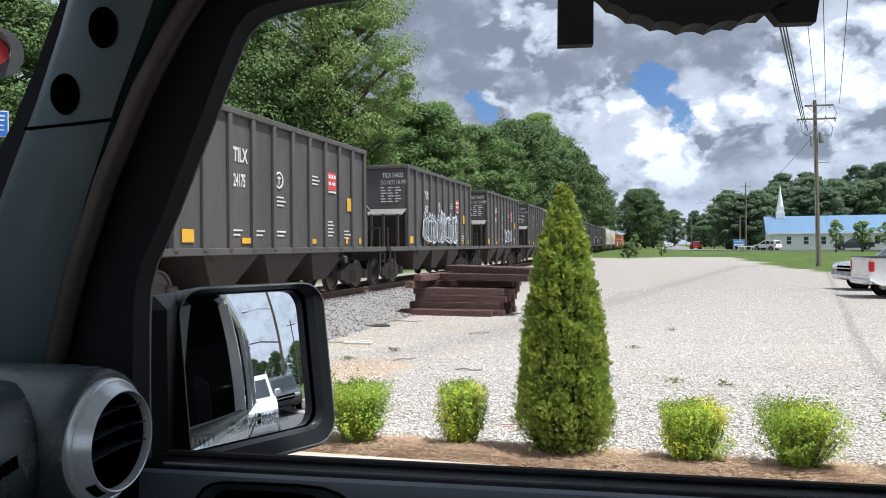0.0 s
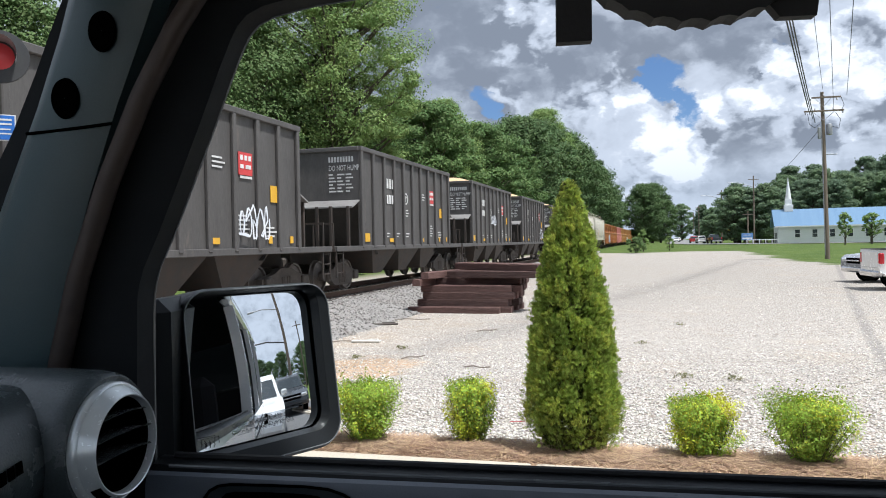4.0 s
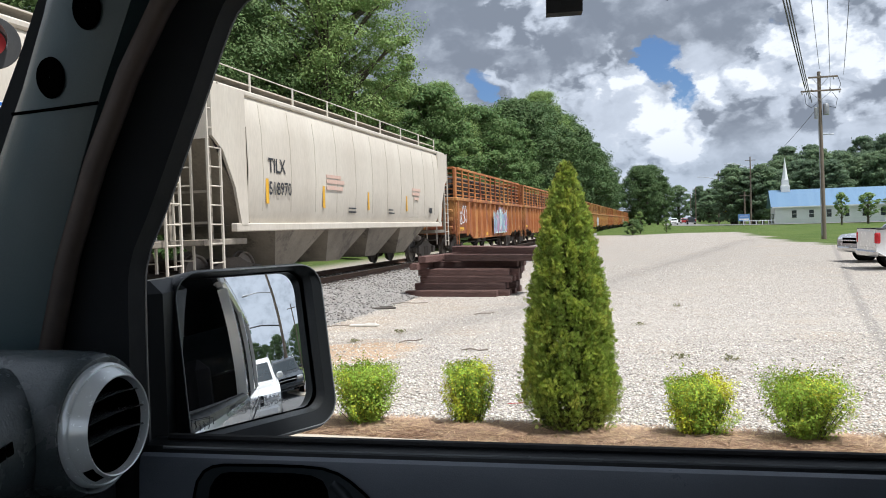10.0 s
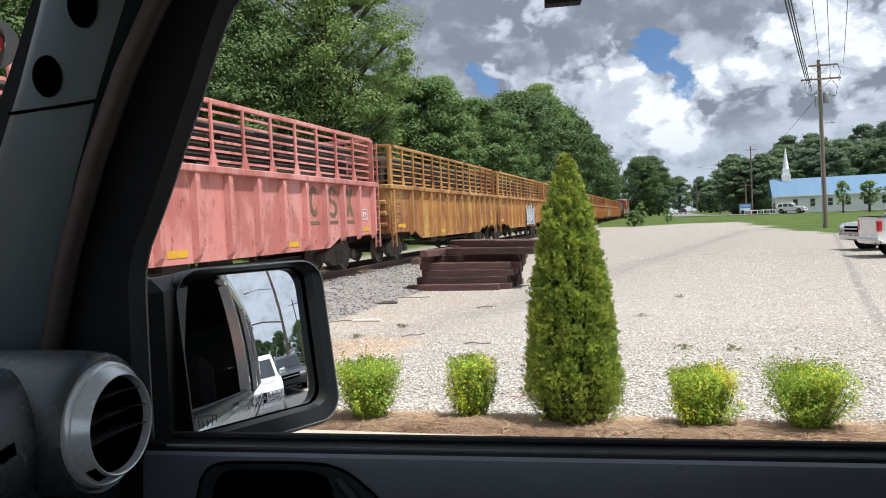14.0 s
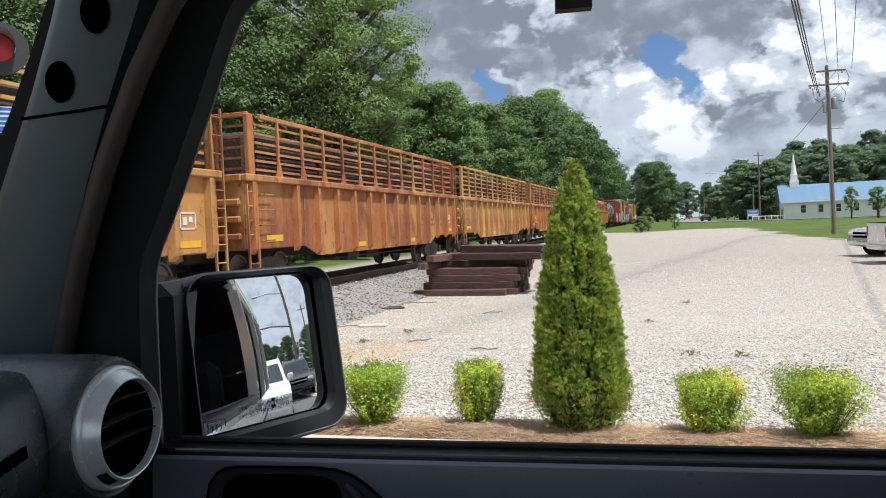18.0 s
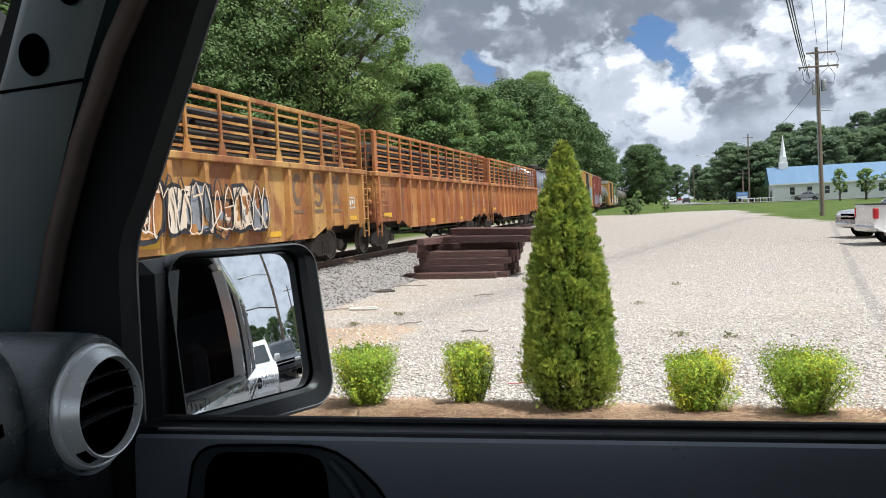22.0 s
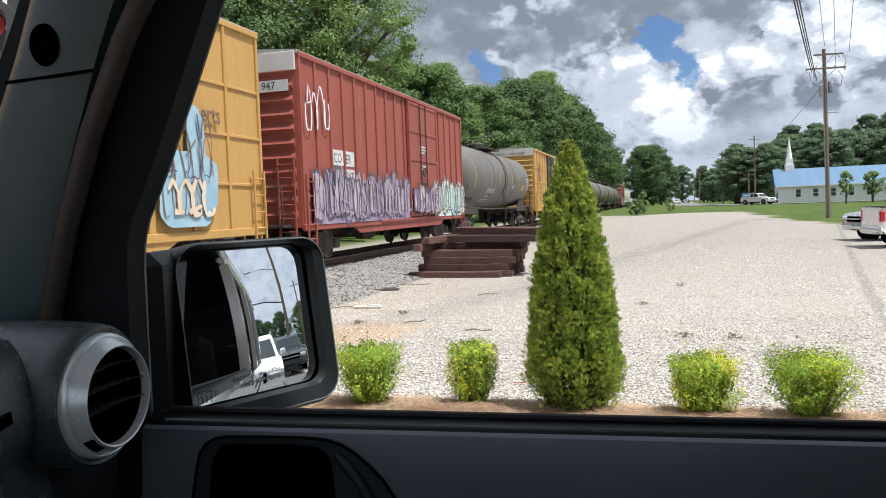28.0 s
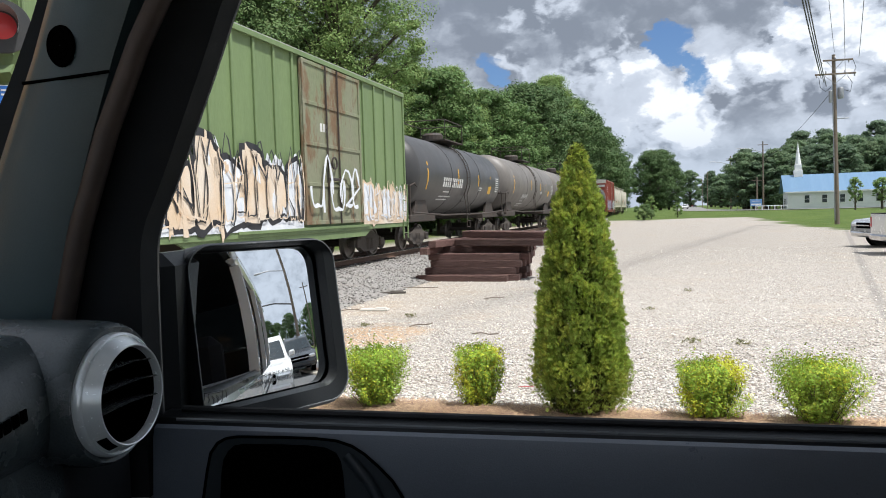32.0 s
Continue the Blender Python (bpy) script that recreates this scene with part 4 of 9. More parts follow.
for x0, x1 in ((0.80, 0.88), (1.50, 1.58), (2.26, 2.38)):
    part("window_post", Geo().prism([(x0, 1.24), (x1, 1.24), (x1 - 0.06, 1.84), (x0 - 0.02, 1.84)], 0.755, 0.815), M_PAINT_JEEP, jeep)
for x0, x1 in ((0.88, 1.50), (1.58, 2.26)):
    part("rear_window", Geo().prism([(x0, 1.25), (x1, 1.25), (x1 - 0.05, 1.83), (x0 - 0.01, 1.83)], 0.772, 0.78), M_CABIN_GLASS, jeep, "dark tinted glass")
part("roof_rail", Geo().box((1.55, 0.785, 1.88), (1.66, 0.07, 0.08), 0.02), M_PAINT_JEEP, jeep)
part("roof", Geo().box((0.92, 0, 1.95), (2.92, 1.62, 0.05), 0.02), M_PLASTIC, jeep)
# pale panel added out of view, to bounce light onto dash and vent
part("headliner", Geo().box((0.06, -0.10, 1.918), (0.96, 1.30, 0.012), 0.004), M_BOUNCE, jeep, "unseen pale panel that bounces light into the cabin")
part("cabin_floor", Geo().box((0.8, 0, 0.62), (3.2, 1.6, 0.06), 0.01), M_PLASTIC, jeep)
part("tailgate", Geo().box((2.36, 0, 1.05), (0.05, 1.56, 0.8), 0.02), M_PLASTIC, jeep)
part("driver_side_glass", Geo().box((1.58, -0.785, 1.59), (1.64, 0.012, 0.74)), M_REAR_GLASS, jeep, "lightly tinted glass")
part("rear_glass", Geo().box((2.36, 0, 1.68), (0.02, 1.56, 0.58), 0.0), M_CABIN_GLASS, jeep)
part("driver_door", Geo().box((0.9, -0.79, 0.95), (2.9, 0.05, 0.66), 0.02), M_SEAT, jeep)
part("header_rail", Geo().box((-0.51, 0, 1.915), (0.10, 1.58, 0.05), 0.015), M_PLASTIC, jeep)
for x0, x1 in ((-0.56, -0.46), (0.78, 0.92), (1.52, 1.62), (2.27, 2.38)):
    part("side_post", Geo().prism([(x0, 1.26), (x1, 1.26), (x1, 1.93), (x0, 1.93)], -0.81, -0.76), M_PLASTIC, jeep)
part("bulkhead", Geo().box((-0.82, 0, 1.0), (0.05, 1.6, 0.86), 0.01), M_PLASTIC, jeep)
part("bonnet", Geo().box((-1.5, 0, 1.12), (1.3, 1.3, 0.16), 0.05), M_PAINT_JEEP, jeep)
for yy in (-0.4, 0.42):
    part("seat", Geo().box((0.30, yy, 0.86), (0.5, 0.5, 0.14), 0.05).box((0.58, yy, 1.18), (0.14, 0.48, 0.6), 0.05), M_SEAT, jeep)
part("kick_panel", Geo().box((-0.62, 0.665, 0.98), (0.36, 0.17, 0.70), 0.02), M_PLASTIC, jeep)
# overhead fitting: two stalks and a ribbed ring
part("overhead_stalk", Geo().prism([(0.043, 1.721), (0.0715, 1.7215), (0.0735, 1.93), (0.046, 1.93)], 0.545, 0.557), M_RUBBER, jeep)
part("overhead_stalk", Geo().prism([(0.218, 1.7335), (0.246, 1.7335), (0.256, 1.80), (0.26, 1.93), (0.22, 1.93), (0.205, 1.75)], 0.545, 0.557), M_RUBBER, jeep)
g = Geo()
ringp = []
for i in range(41):
    a = radians(180 + i * 180 / 40)
    ringp.append((math.cos(a), math.sin(a)))
bi = [(0.155 + 0.072 * x, 1.790 + 0.034 * z) for x, z in ringp]
bo = [(0.155 + 0.094 * x, 1.790 + (0.0575 if (i % 3) else 0.0605) * z) for i, (x, z) in enumerate(ringp)]
part("ribbed_ring", Geo().band(bi, bo, 0.535, 0.56), M_RUBBER, jeep)
# door mirror
mc = Vector((-0.358, 0.925, 1.392))
mx = Vector((0.594, 0.804, 0.0)).normalized()
mn = Vector((0.7986, -0.6018, 0.1405)).normalized()
mx = (mx - mn * mx.dot(mn)).normalized()
mz = mn.cross(mx)
if mz.z < 0:
    mz = -mz
MM = Matrix((mx, mz, mn)).transposed().to_4x4()
MM.translation = mc


def rounded(w, h, r, k=6, skew=0.0):
    out = []
    for cx, cz, a0 in ((w / 2 - r, h / 2 - r, 0), (-w / 2 + r, h / 2 - r, 90), (-w / 2 + r, -h / 2 + r, 180), (w / 2 - r, -h / 2 + r, 270)):
        for i in range(k + 1):
            a = radians(a0 + 90 * i / k)
            x, z = cx + r * math.cos(a), cz + r * math.sin(a)
            out.append((x, z + skew * x * (z < 0)))
    return out


RIN = [(x + 0.0065, z + 0.004) for x, z in rounded(0.2145, 0.199, 0.022, 6, 0.0)]
g = Geo()
rings = 10
RC = 1.15
for j in range(rings + 1):
    for x, z in RIN:
        f = j / rings
        g.v.append(MM @ Vector((x * f, z * f, -((x * f) ** 2 + (z * f) ** 2) / (2 * RC))))
k = len(RIN)
g.f = [(j * k + i, j * k + (i + 1) % k, j * k + k + (i + 1) % k, j * k + k + i) for j in range(1, rings) for i in range(k)] + [(0, k + i, k + (i + 1) % k) for i in range(k)]
house = Geo()
sections = [(0.2185, 0.203, 0.024, 0.0, -0.004, 0.0065, 0.004), (0.2215, 0.210, 0.026, 0.0, 0.012, 0.0075, 0.003), (0.231, 0.232, 0.034, 0.0, 0.018, 0.0155, -0.006), (0.243, 0.242, 0.040, 0.0, 0.008, 0.0165, -0.007), (0.243, 0.242, 0.044, 0.0, -0.05, 0.0115, -0.007), (0.19, 0.20, 0.05, 0.0, -0.10, -0.01, 0.0), (0.10, 0.12, 0.04, 0.0, -0.12, -0.02, 0.0)]
for w, h, r, sk, d, ox, oz in sections:
    for x, z in rounded(w, h, r, 6, sk):
        house.v.append(MM @ Vector((x + ox, z + oz, d)))
house.f = [(j * k + i, j * k + (i + 1) % k, j * k + k + (i + 1) % k, j * k + k + i) for j in range(len(sections) - 1) for i in range(k)]
house.f.append(tuple(range((len(sections) - 1) * k, len(sections) * k)))
housing = part("mirror_housing", house, M_PLASTIC, jeep, smooth=True)
# thin grey tube that paints a highlight along the housing's edge
rim = [MM @ Vector((x + 0.0155, z - 0.006, 0.0182)) for x, z in rounded(0.2315, 0.2325, 0.034, 6)]
part("housing_rim", Geo().tube(rim + rim[:1], 0.0010, 6), M_GLOSSRUB, housing, "thin grey line painted for the rim's highlight", smooth=True)
me = mesh_of(g, "mirror_glass")
me.polygons.foreach_set("use_smooth", [True] * len(me.polygons))
if me.polygons[0].normal.dot(mn) < 0:
    me.flip_normals()
inv = MM.inverted()
me.normals_split_custom_set_from_vertices([(MM.to_3x3() @ Vector(((inv @ v.co).x / RC, (inv @ v.co).y / RC, 1.0))).normalized() for v in me.vertices])
part("mirror_glass", me, M_MIRROR, housing, "convex mirror glass")
part("mirror_arm", Geo().box((-0.438, 0.85, 1.392), (0.045, 0.11, 0.212), 0.016), M_PLASTIC, housing)
for i, words in enumerate(("OBJECTS IN MIRROR ARE", "CLOSER THAN THEY APPEAR")):
    t = part("warning_text", text_mesh(words, 0.0072), M_ETCH, housing)
    t.matrix_basis = MM @ Matrix.Translation((-0.032, -0.087 - i * 0.0095 + 0.012, 0.0005)) @ pose(0, 0, 0, 0, 0, 2)
g = Geo()
for i in range(3):
    g.tube([(-0.078 + i * 0.006, -0.098, 0.0006), (-0.076 + i * 0.006, -0.094, 0.0006), (-0.079 + i * 0.006, -0.090, 0.0006)], 0.0005, 4)
g.tube([(-0.083, -0.094, 0.0006), (-0.083, -0.085, 0.0006), (-0.058, -0.085, 0.0006), (-0.058, -0.094, 0.0006)], 0.0005, 4)
part("heater_symbol", g, M_ETCH, housing).matrix_basis = MM @ Matrix.Translation((0.0, 0.006, 0)) 

for x in (-1.35, 1.6):
    for sy in (-1, 1):
        wm = Matrix.Translation((x, sy * 0.74, 0.41)) @ pose(0, 0, 0, 90 * -sy, 0, 0)
        part("wheel", Geo().lathe([(0.24, -0.11), (0.39, -0.11), (0.41, -0.07), (0.41, 0.09), (0.38, 0.12), (0.24, 0.11)], 24, wm).lathe([(0.24, 0.10), (0.2, 0.05), (0.001, 0.06)], 24, wm), M_TYRE, jeep)

# ---- the freight train ----
CARS = []
V_KNOTS = ((0, 13.75), (8, 14.23), (16, 14.47), (24, 14.38), (32, 14.61))


def travel(t):
    """Metres that the train has gone by t seconds."""
    d = 0.0
    for (t0, v0), (t1, v1) in zip(V_KNOTS, V_KNOTS[1:]):
        if t <= t0:
            break
        u = min(t, t1) - t0
        d += v0 * u + (v1 - v0) / (t1 - t0) * u * u / 2
    return d


def train_pose(s):
    return Matrix.Translation(on_track(s, 0, RAIL_Z)) @ pose(0, 0, 0, 0, 0, 79)


def rail_car(name, label, s, category):
    ob = thing(name, label, category, group="cars of the freight train", m=train_pose(s))
    CARS.append((ob, s))
    return ob


def again(src, s, label=""):
    ob = copy_thing(src, train_pose(s))
    if label:
        ob["label"] = label
    CARS.append((ob, s))
    return ob


wheel_me = mesh_of(Geo().lathe([(0.02, 0.07), (0.10, 0.075), (0.12, 0.03), (0.36, 0.02), (0.38, 0.065), (0.42, 0.065), (0.43, -0.03), (0.455, -0.04), (0.455, -0.065), (0.36, -0.06), (0.34, -0.02), (0.12, -0.02), (0.10, -0.06), (0.02, -0.06)], 22, pose(0, 0, 0, 90, 0, 0)), "wheel", True)
wheel_me.materials.append(M_WHEEL)
axle_me = mesh_of(Geo().cyl((0, -0.95, 0), (0, 0.95, 0), 0.075, 8), "axle", True)
axle_me.materials.append(M_STEEL)
sf = Geo()
sf.prism([(-1.15, 0.36), (-1.12, 0.55), (-0.55, 0.66), (-0.25, 0.78), (0.25, 0.78), (0.55, 0.66), (1.12, 0.55), (1.15, 0.36), (0.72, 0.34), (0.45, 0.20), (-0.45, 0.20), (-0.72, 0.34)], -0.08, 0.08)
sf.box((-0.89, -0.1, 0.45), (0.3, 0.10, 0.26), 0.03).box((0.89, -0.1, 0.45), (0.3, 0.10, 0.26), 0.03)
for i in range(4):
    sf.cyl((-0.18 + i * 0.12, -0.06, 0.26), (-0.18 + i * 0.12, -0.06, 0.58), 0.055, 8)
frame_me = mesh_of(sf, "side_frame", True)
frame_me.materials.append(M_TRUCKFRAME)
bolster_me = mesh_of(Geo().box((0, 0, 0.62), (0.42, 2.0, 0.26), 0.03), "bolster")
bolster_me.materials.append(M_TRUCKFRAME)


def bogie(parent, x):
    b = part("bogie", bolster_me, None, parent, "dusty cast-steel wheel truck")
    b.matrix_basis = Matrix.Translation((x, 0, 0))
    for sy in (-1, 1):
        part("side_frame", frame_me, None, b).matrix_basis = Matrix.Translation((0, sy * 0.99, 0)) @ (Matrix.Identity(4) if sy < 0 else pose(0, 0, 0, 0, 0, 180))
    for dx in (-0.89, 0.89):
        part("axle", axle_me, None, b).matrix_basis = Matrix.Translation((dx, 0, 0.455))
        for sy in (-1, 1):
            part("wheel", wheel_me, None, b).matrix_basis = Matrix.Translation((dx, sy * 0.755, 0.455)) @ (Matrix.Identity(4) if sy < 0 else pose(0, 0, 0, 0, 0, 180))
    return b


coupler_me = mesh_of(Geo().box((0, 0, 0.85), (0.75, 0.16, 0.18), 0.03).box((0.36, 0.02, 0.85), (0.22, 0.30, 0.28), 0.05), "coupler")
coupler_me.materials.append(M_TRUCKFRAME)


def couplers(parent, half):
    for sx in (-1, 1):
        part("coupler", coupler_me, None, parent).matrix_basis = (Matrix.Identity(4) if sx > 0 else pose(0, 0, 0, 0, 0, 180)) @ Matrix.Translation((half, 0, 0))


def ladder(parent, x, y, z0, z1, w, material, rungs, along_x=True, name="ladder"):
    g = Geo()
    dx, dy = (w / 2, 0) if along_x else (0, w / 2)
    for sgn in (-1, 1):
        g.box((x + sgn * dx, y + sgn * dy, (z0 + z1) / 2), (0.04, 0.04, z1 - z0))
    for i in range(rungs):
        z = z0 + (i + 0.5) * (z1 - z0) / rungs
        g.cyl((x - dx, y - dy, z), (x + dx, y + dy, z), 0.014, 6)
    return part(name, g, material, parent)


def flat_marks(rows, y, bold=0.18):
    """Bars the size of lettering on the near side: rows of (x, z, number of signs, height)."""
    g = Geo()
    for x, z, n, h in rows:
        for i in range(n):
            w = h * (0.36 + bold)
            g.box((x + i * h * 0.78 + w / 2, y, z + h / 2), (w, 0.008, h))
    return g


def plain_bars(rows, y):
    g = Geo()
    for x, z, w, h in rows:
        g.box((x + w / 2, y, z + h / 2), (w, 0.008, h))
    return g


M_YELLOW_TAPE = mat("yellow_reflector", (0.75, 0.42, 0.03), (0.62, 0.33, 0.03), rough=0.5, scale=4, bump=0)
M_RED_PANEL = mat("red_decal", (0.60, 0.06, 0.06), (0.5, 0.05, 0.05), rough=0.5, scale=4, bump=0)
M_WHITE_SPRAY = mat("white_spray_paint", (0.78, 0.80, 0.84), (0.62, 0.66, 0.72), rough=0.6, scale=3, bump=0, fine=0.1)
M_BLACK_SPRAY = mat("black_spray_paint", (0.03, 0.03, 0.035), rough=0.5, scale=3, bump=0)
M_CYAN_SPRAY = mat("pale_blue_spray_paint", (0.27, 0.44, 0.56), (0.40, 0.56, 0.64), rough=0.55, scale=2, bump=0)
M_PURPLE_SPRAY = mat("violet_spray_paint", (0.26, 0.20, 0.33), (0.42, 0.34, 0.44), rough=0.55, scale=2, bump=0)
M_CREAM_SPRAY = mat("cream_spray_paint", (0.68, 0.52, 0.36), (0.74, 0.68, 0.60), rough=0.6, scale=1.2, bump=0)
M_MINT_SPRAY = mat("mint_spray_paint", (0.55, 0.74, 0.68), (0.70, 0.78, 0.74), rough=0.6, scale=2, bump=0)
M_PINK_SPRAY = mat("magenta_spray_paint", (0.62, 0.16, 0.40), (0.7, 0.35, 0.5), rough=0.6, scale=2, bump=0)
M_LILAC_SPRAY = mat("lilac_spray_paint", (0.40, 0.34, 0.42), (0.55, 0.48, 0.52), rough=0.55, scale=2, bump=0)
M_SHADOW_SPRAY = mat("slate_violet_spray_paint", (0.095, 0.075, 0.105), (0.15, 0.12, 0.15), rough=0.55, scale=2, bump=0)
M_BLUE_SPRAY = mat("blue_spray_paint", (0.10, 0.20, 0.50), (0.25, 0.40, 0.60), rough=0.55, scale=2, bump=0)
M_HAZE_SPRAY = mat("thin_grey_spray_paint", (0.27, 0.29, 0.33), (0.16, 0.165, 0.175), rough=0.6, scale=2.5, bump=0)
M_FADED_ORANGE = mat("faded_orange_spray", (0.60, 0.44, 0.32), (0.58, 0.49, 0.39), rough=0.6, scale=2, bump=0)
M_ORANGE_SPRAY = mat("orange_spray_paint", (0.75, 0.33, 0.10), (0.70, 0.42, 0.2), rough=0.6, scale=2, bump=0)


def blob(cx, cz, w, h, r, n=22, wob=0.16):
    ph = [r.uniform(0, 6.28) for _ in range(4)]
    out = []
    for i in range(n):
        a = 2 * math.pi * i / n
        k = 1 + wob * (math.sin(3 * a + ph[0]) + 0.6 * math.sin(5 * a + ph[1]) + 0.4 * math.sin(8 * a + ph[2]))
        c, s = math.cos(a), math.sin(a)
        e = 0.55
        out.append((cx + w / 2 * k * math.copysign(abs(c) ** e, c), cz + h / 2 * k * math.copysign(abs(s) ** e, s)))
    return out


def strokes(parent, x, z, w, h, y, seed, material, turns=7, thick=0.035, name="spray_line"):
    """One looping scrawl of flat ribbon."""
    r = random.Random(seed)
    pts = []
    for k in range(turns):
        cx = x + w * (k + 0.5) / turns
        a0, da = r.uniform(0, 6), r.choice((-1, 1)) * r.uniform(3.5, 6.5)
        rx, rz = w / turns * r.uniform(0.35, 0.65), h * r.uniform(0.32, 0.5)
        for i in range(13):
            a = a0 + da * i / 12
            pts.append((cx + rx * math.cos(a) + w / turns * 0.3 * (i / 12 - 0.5), z + h / 2 + rz * math.sin(a) * (1 - 0.2 * math.sin(3 * a))))
    g = Geo()
    m = len(pts)
    for i, p in enumerate(pts):
        q0, q1 = pts[max(0, i - 1)], pts[min(m - 1, i + 1)]
        dx, dz = q1[0] - q0[0], q1[1] - q0[1]
        ln = math.hypot(dx, dz) or 1
        t = thick * (0.55 + 0.6 * math.sin(i * 0.7 + seed) ** 2)
        g.v += [(p[0] - dz / ln * t, y - 0.0001 * i, p[1] + dx / ln * t), (p[0] + dz / ln * t, y - 0.0001 * i, p[1] - dx / ln * t)]
    g.f = [(2 * i, 2 * i + 1, 2 * i + 3, 2 * i + 2) for i in range(m - 1)]
    return part(name, g, material, parent)


def mural(parent, x, z, w, h, y, seed, line_m, fills, letters=6, band=True):
    """A sprayed panel: a ragged ground coat, bulging letters over it, and scrawled outlines."""
    r = random.Random(seed)
    if band:
        n = max(12, int(w * 12))
        ph = [r.uniform(0, 6.28) for _ in range(3)]
        top = [(x + w * i / n, z + h * (0.82 + 0.10 * math.sin(i * 0.5 + ph[0]) + 0.07 * math.sin(i * 0.9 + ph[1]) + 0.05 * math.sin(i * 1.7 + ph[2]))) for i in range(n + 1)]
        part("graffiti_ground", Geo().prism([(x, z), (x + w, z)] + top[::-1], y + 0.006, y + 0.003), fills[-1], parent)
    back, fg = Geo(), [Geo() for _ in fills]
    count = max(letters, int(letters * 1.4))
    for k in range(count):
        cx = x + w * (k + 0.5) / count + r.uniform(-0.05, 0.05)
        ww, hh = w / count * r.uniform(0.85, 1.25), h * r.uniform(0.62, 1.0)
        zz = z + hh / 2 + r.uniform(0.0, 0.12) * h
        sd = r.randint(0, 9999)
        back.prism(blob(cx, zz, ww * 1.06, hh * 1.06, random.Random(sd), wob=0.11), y + 0.002, y - 0.0003 * k)
        fg[k % len(fills)].prism(blob(cx, zz, ww * 0.86, hh * 0.90, random.Random(sd), wob=0.11), y - 0.002, y - 0.006 - 0.0003 * k)
        for _ in range(5):
            fg[r.randrange(len(fills))].prism(blob(cx + r.uniform(-0.4, 0.4) * ww, zz + r.uniform(-0.42, 0.42) * hh, ww * r.uniform(0.10, 0.32), hh * r.uniform(0.10, 0.38), r, 12, 0.3), y - 0.006, y - 0.011 - 0.0003 * k)
    pieces("graffiti_outline", back, line_m, parent)
    for gg, fm in zip(fg, fills):
        pieces("graffiti_patch", gg, fm, parent)
    strokes(parent, x, z, w, h, y - 0.016, seed + 1, line_m, count * 2, 0.022)
    strokes(parent, x, z, w, h * 0.9, y - 0.030, seed + 2, fills[0], count * 2, 0.018)


# -- open hoppers --
M_HOPPER = mat("grey_hopper_paint", (0.092, 0.086, 0.082), (0.062, 0.058, 0.056), rough=0.62, scale=1.1, bump=0.12, bscale=25, stretch=(1, 1, 0.35), fine=0.22, third=(0.125, 0.108, 0.095), third_at=0.60)
M_SAND = mat("sand_load", (0.58, 0.42, 0.24), (0.48, 0.34, 0.19), rough=0.95, scale=2, bump=0.4, bscale=40)


# the turn that lays writing on a car's near side, and on its leading end
SIDE_FACE = Matrix(((1, 0, 0), (0, 0, -1), (0, 1, 0))).to_4x4()
END_FACE = Matrix(((0, 0, -1), (-1, 0, 0), (0, 1, 0))).to_4x4()


def lettered(parent, words, x, y, z, size, material, squeeze=0.85, name="lettering", bold=0.0):
    """Words on the near side of a car."""
    t = part(name, text_mesh(words, size, bold=bold), material, parent)
    t.matrix_basis = Matrix.Translation((x, y, z)) @ SIDE_FACE @ Matrix.Diagonal((squeeze, 1, 1, 1))
    return t


def hopper_number(car, mark, number):
    """The reporting mark and number on the side and on the leading end; plain bars where it cannot be read."""
    y, xe = -1.55 - 0.012, -4.5 - 0.012
    if number:
        lettered(car, mark, -2.49, y, 3.02, 0.40, M_WHITE_MARK, 0.64, bold=0.012)
        lettered(car, number, -2.49, y, 2.52, 0.36, M_WHITE_MARK, 0.50, bold=0.010)
        t = part("end_lettering", text_mesh(mark + " " + number, 0.22, bold=0.006), M_WHITE_MARK, car)
        t.matrix_basis = Matrix.Translation((xe, -0.68, 3.64)) @ END_FACE @ Matrix.Diagonal((0.72, 1, 1, 1))
    else:
        pieces("stencil_mark", flat_marks([(-2.62, 3.02, 4, 0.30), (-2.60, 2.55, 5, 0.27)], y, 0.12), M_WHITE_MARK, car, "white stencilled marks")
        for o in pieces("end_number", flat_marks([(0, 0, 9, 0.15)], 0.0, 0.12), M_WHITE_MARK, car):
            o.matrix_basis = Matrix.Translation((xe, -0.62, 3.64)) @ pose(0, 0, 0, 0, 0, -90) @ Matrix.Diagonal((0.75, 1, 1, 1))


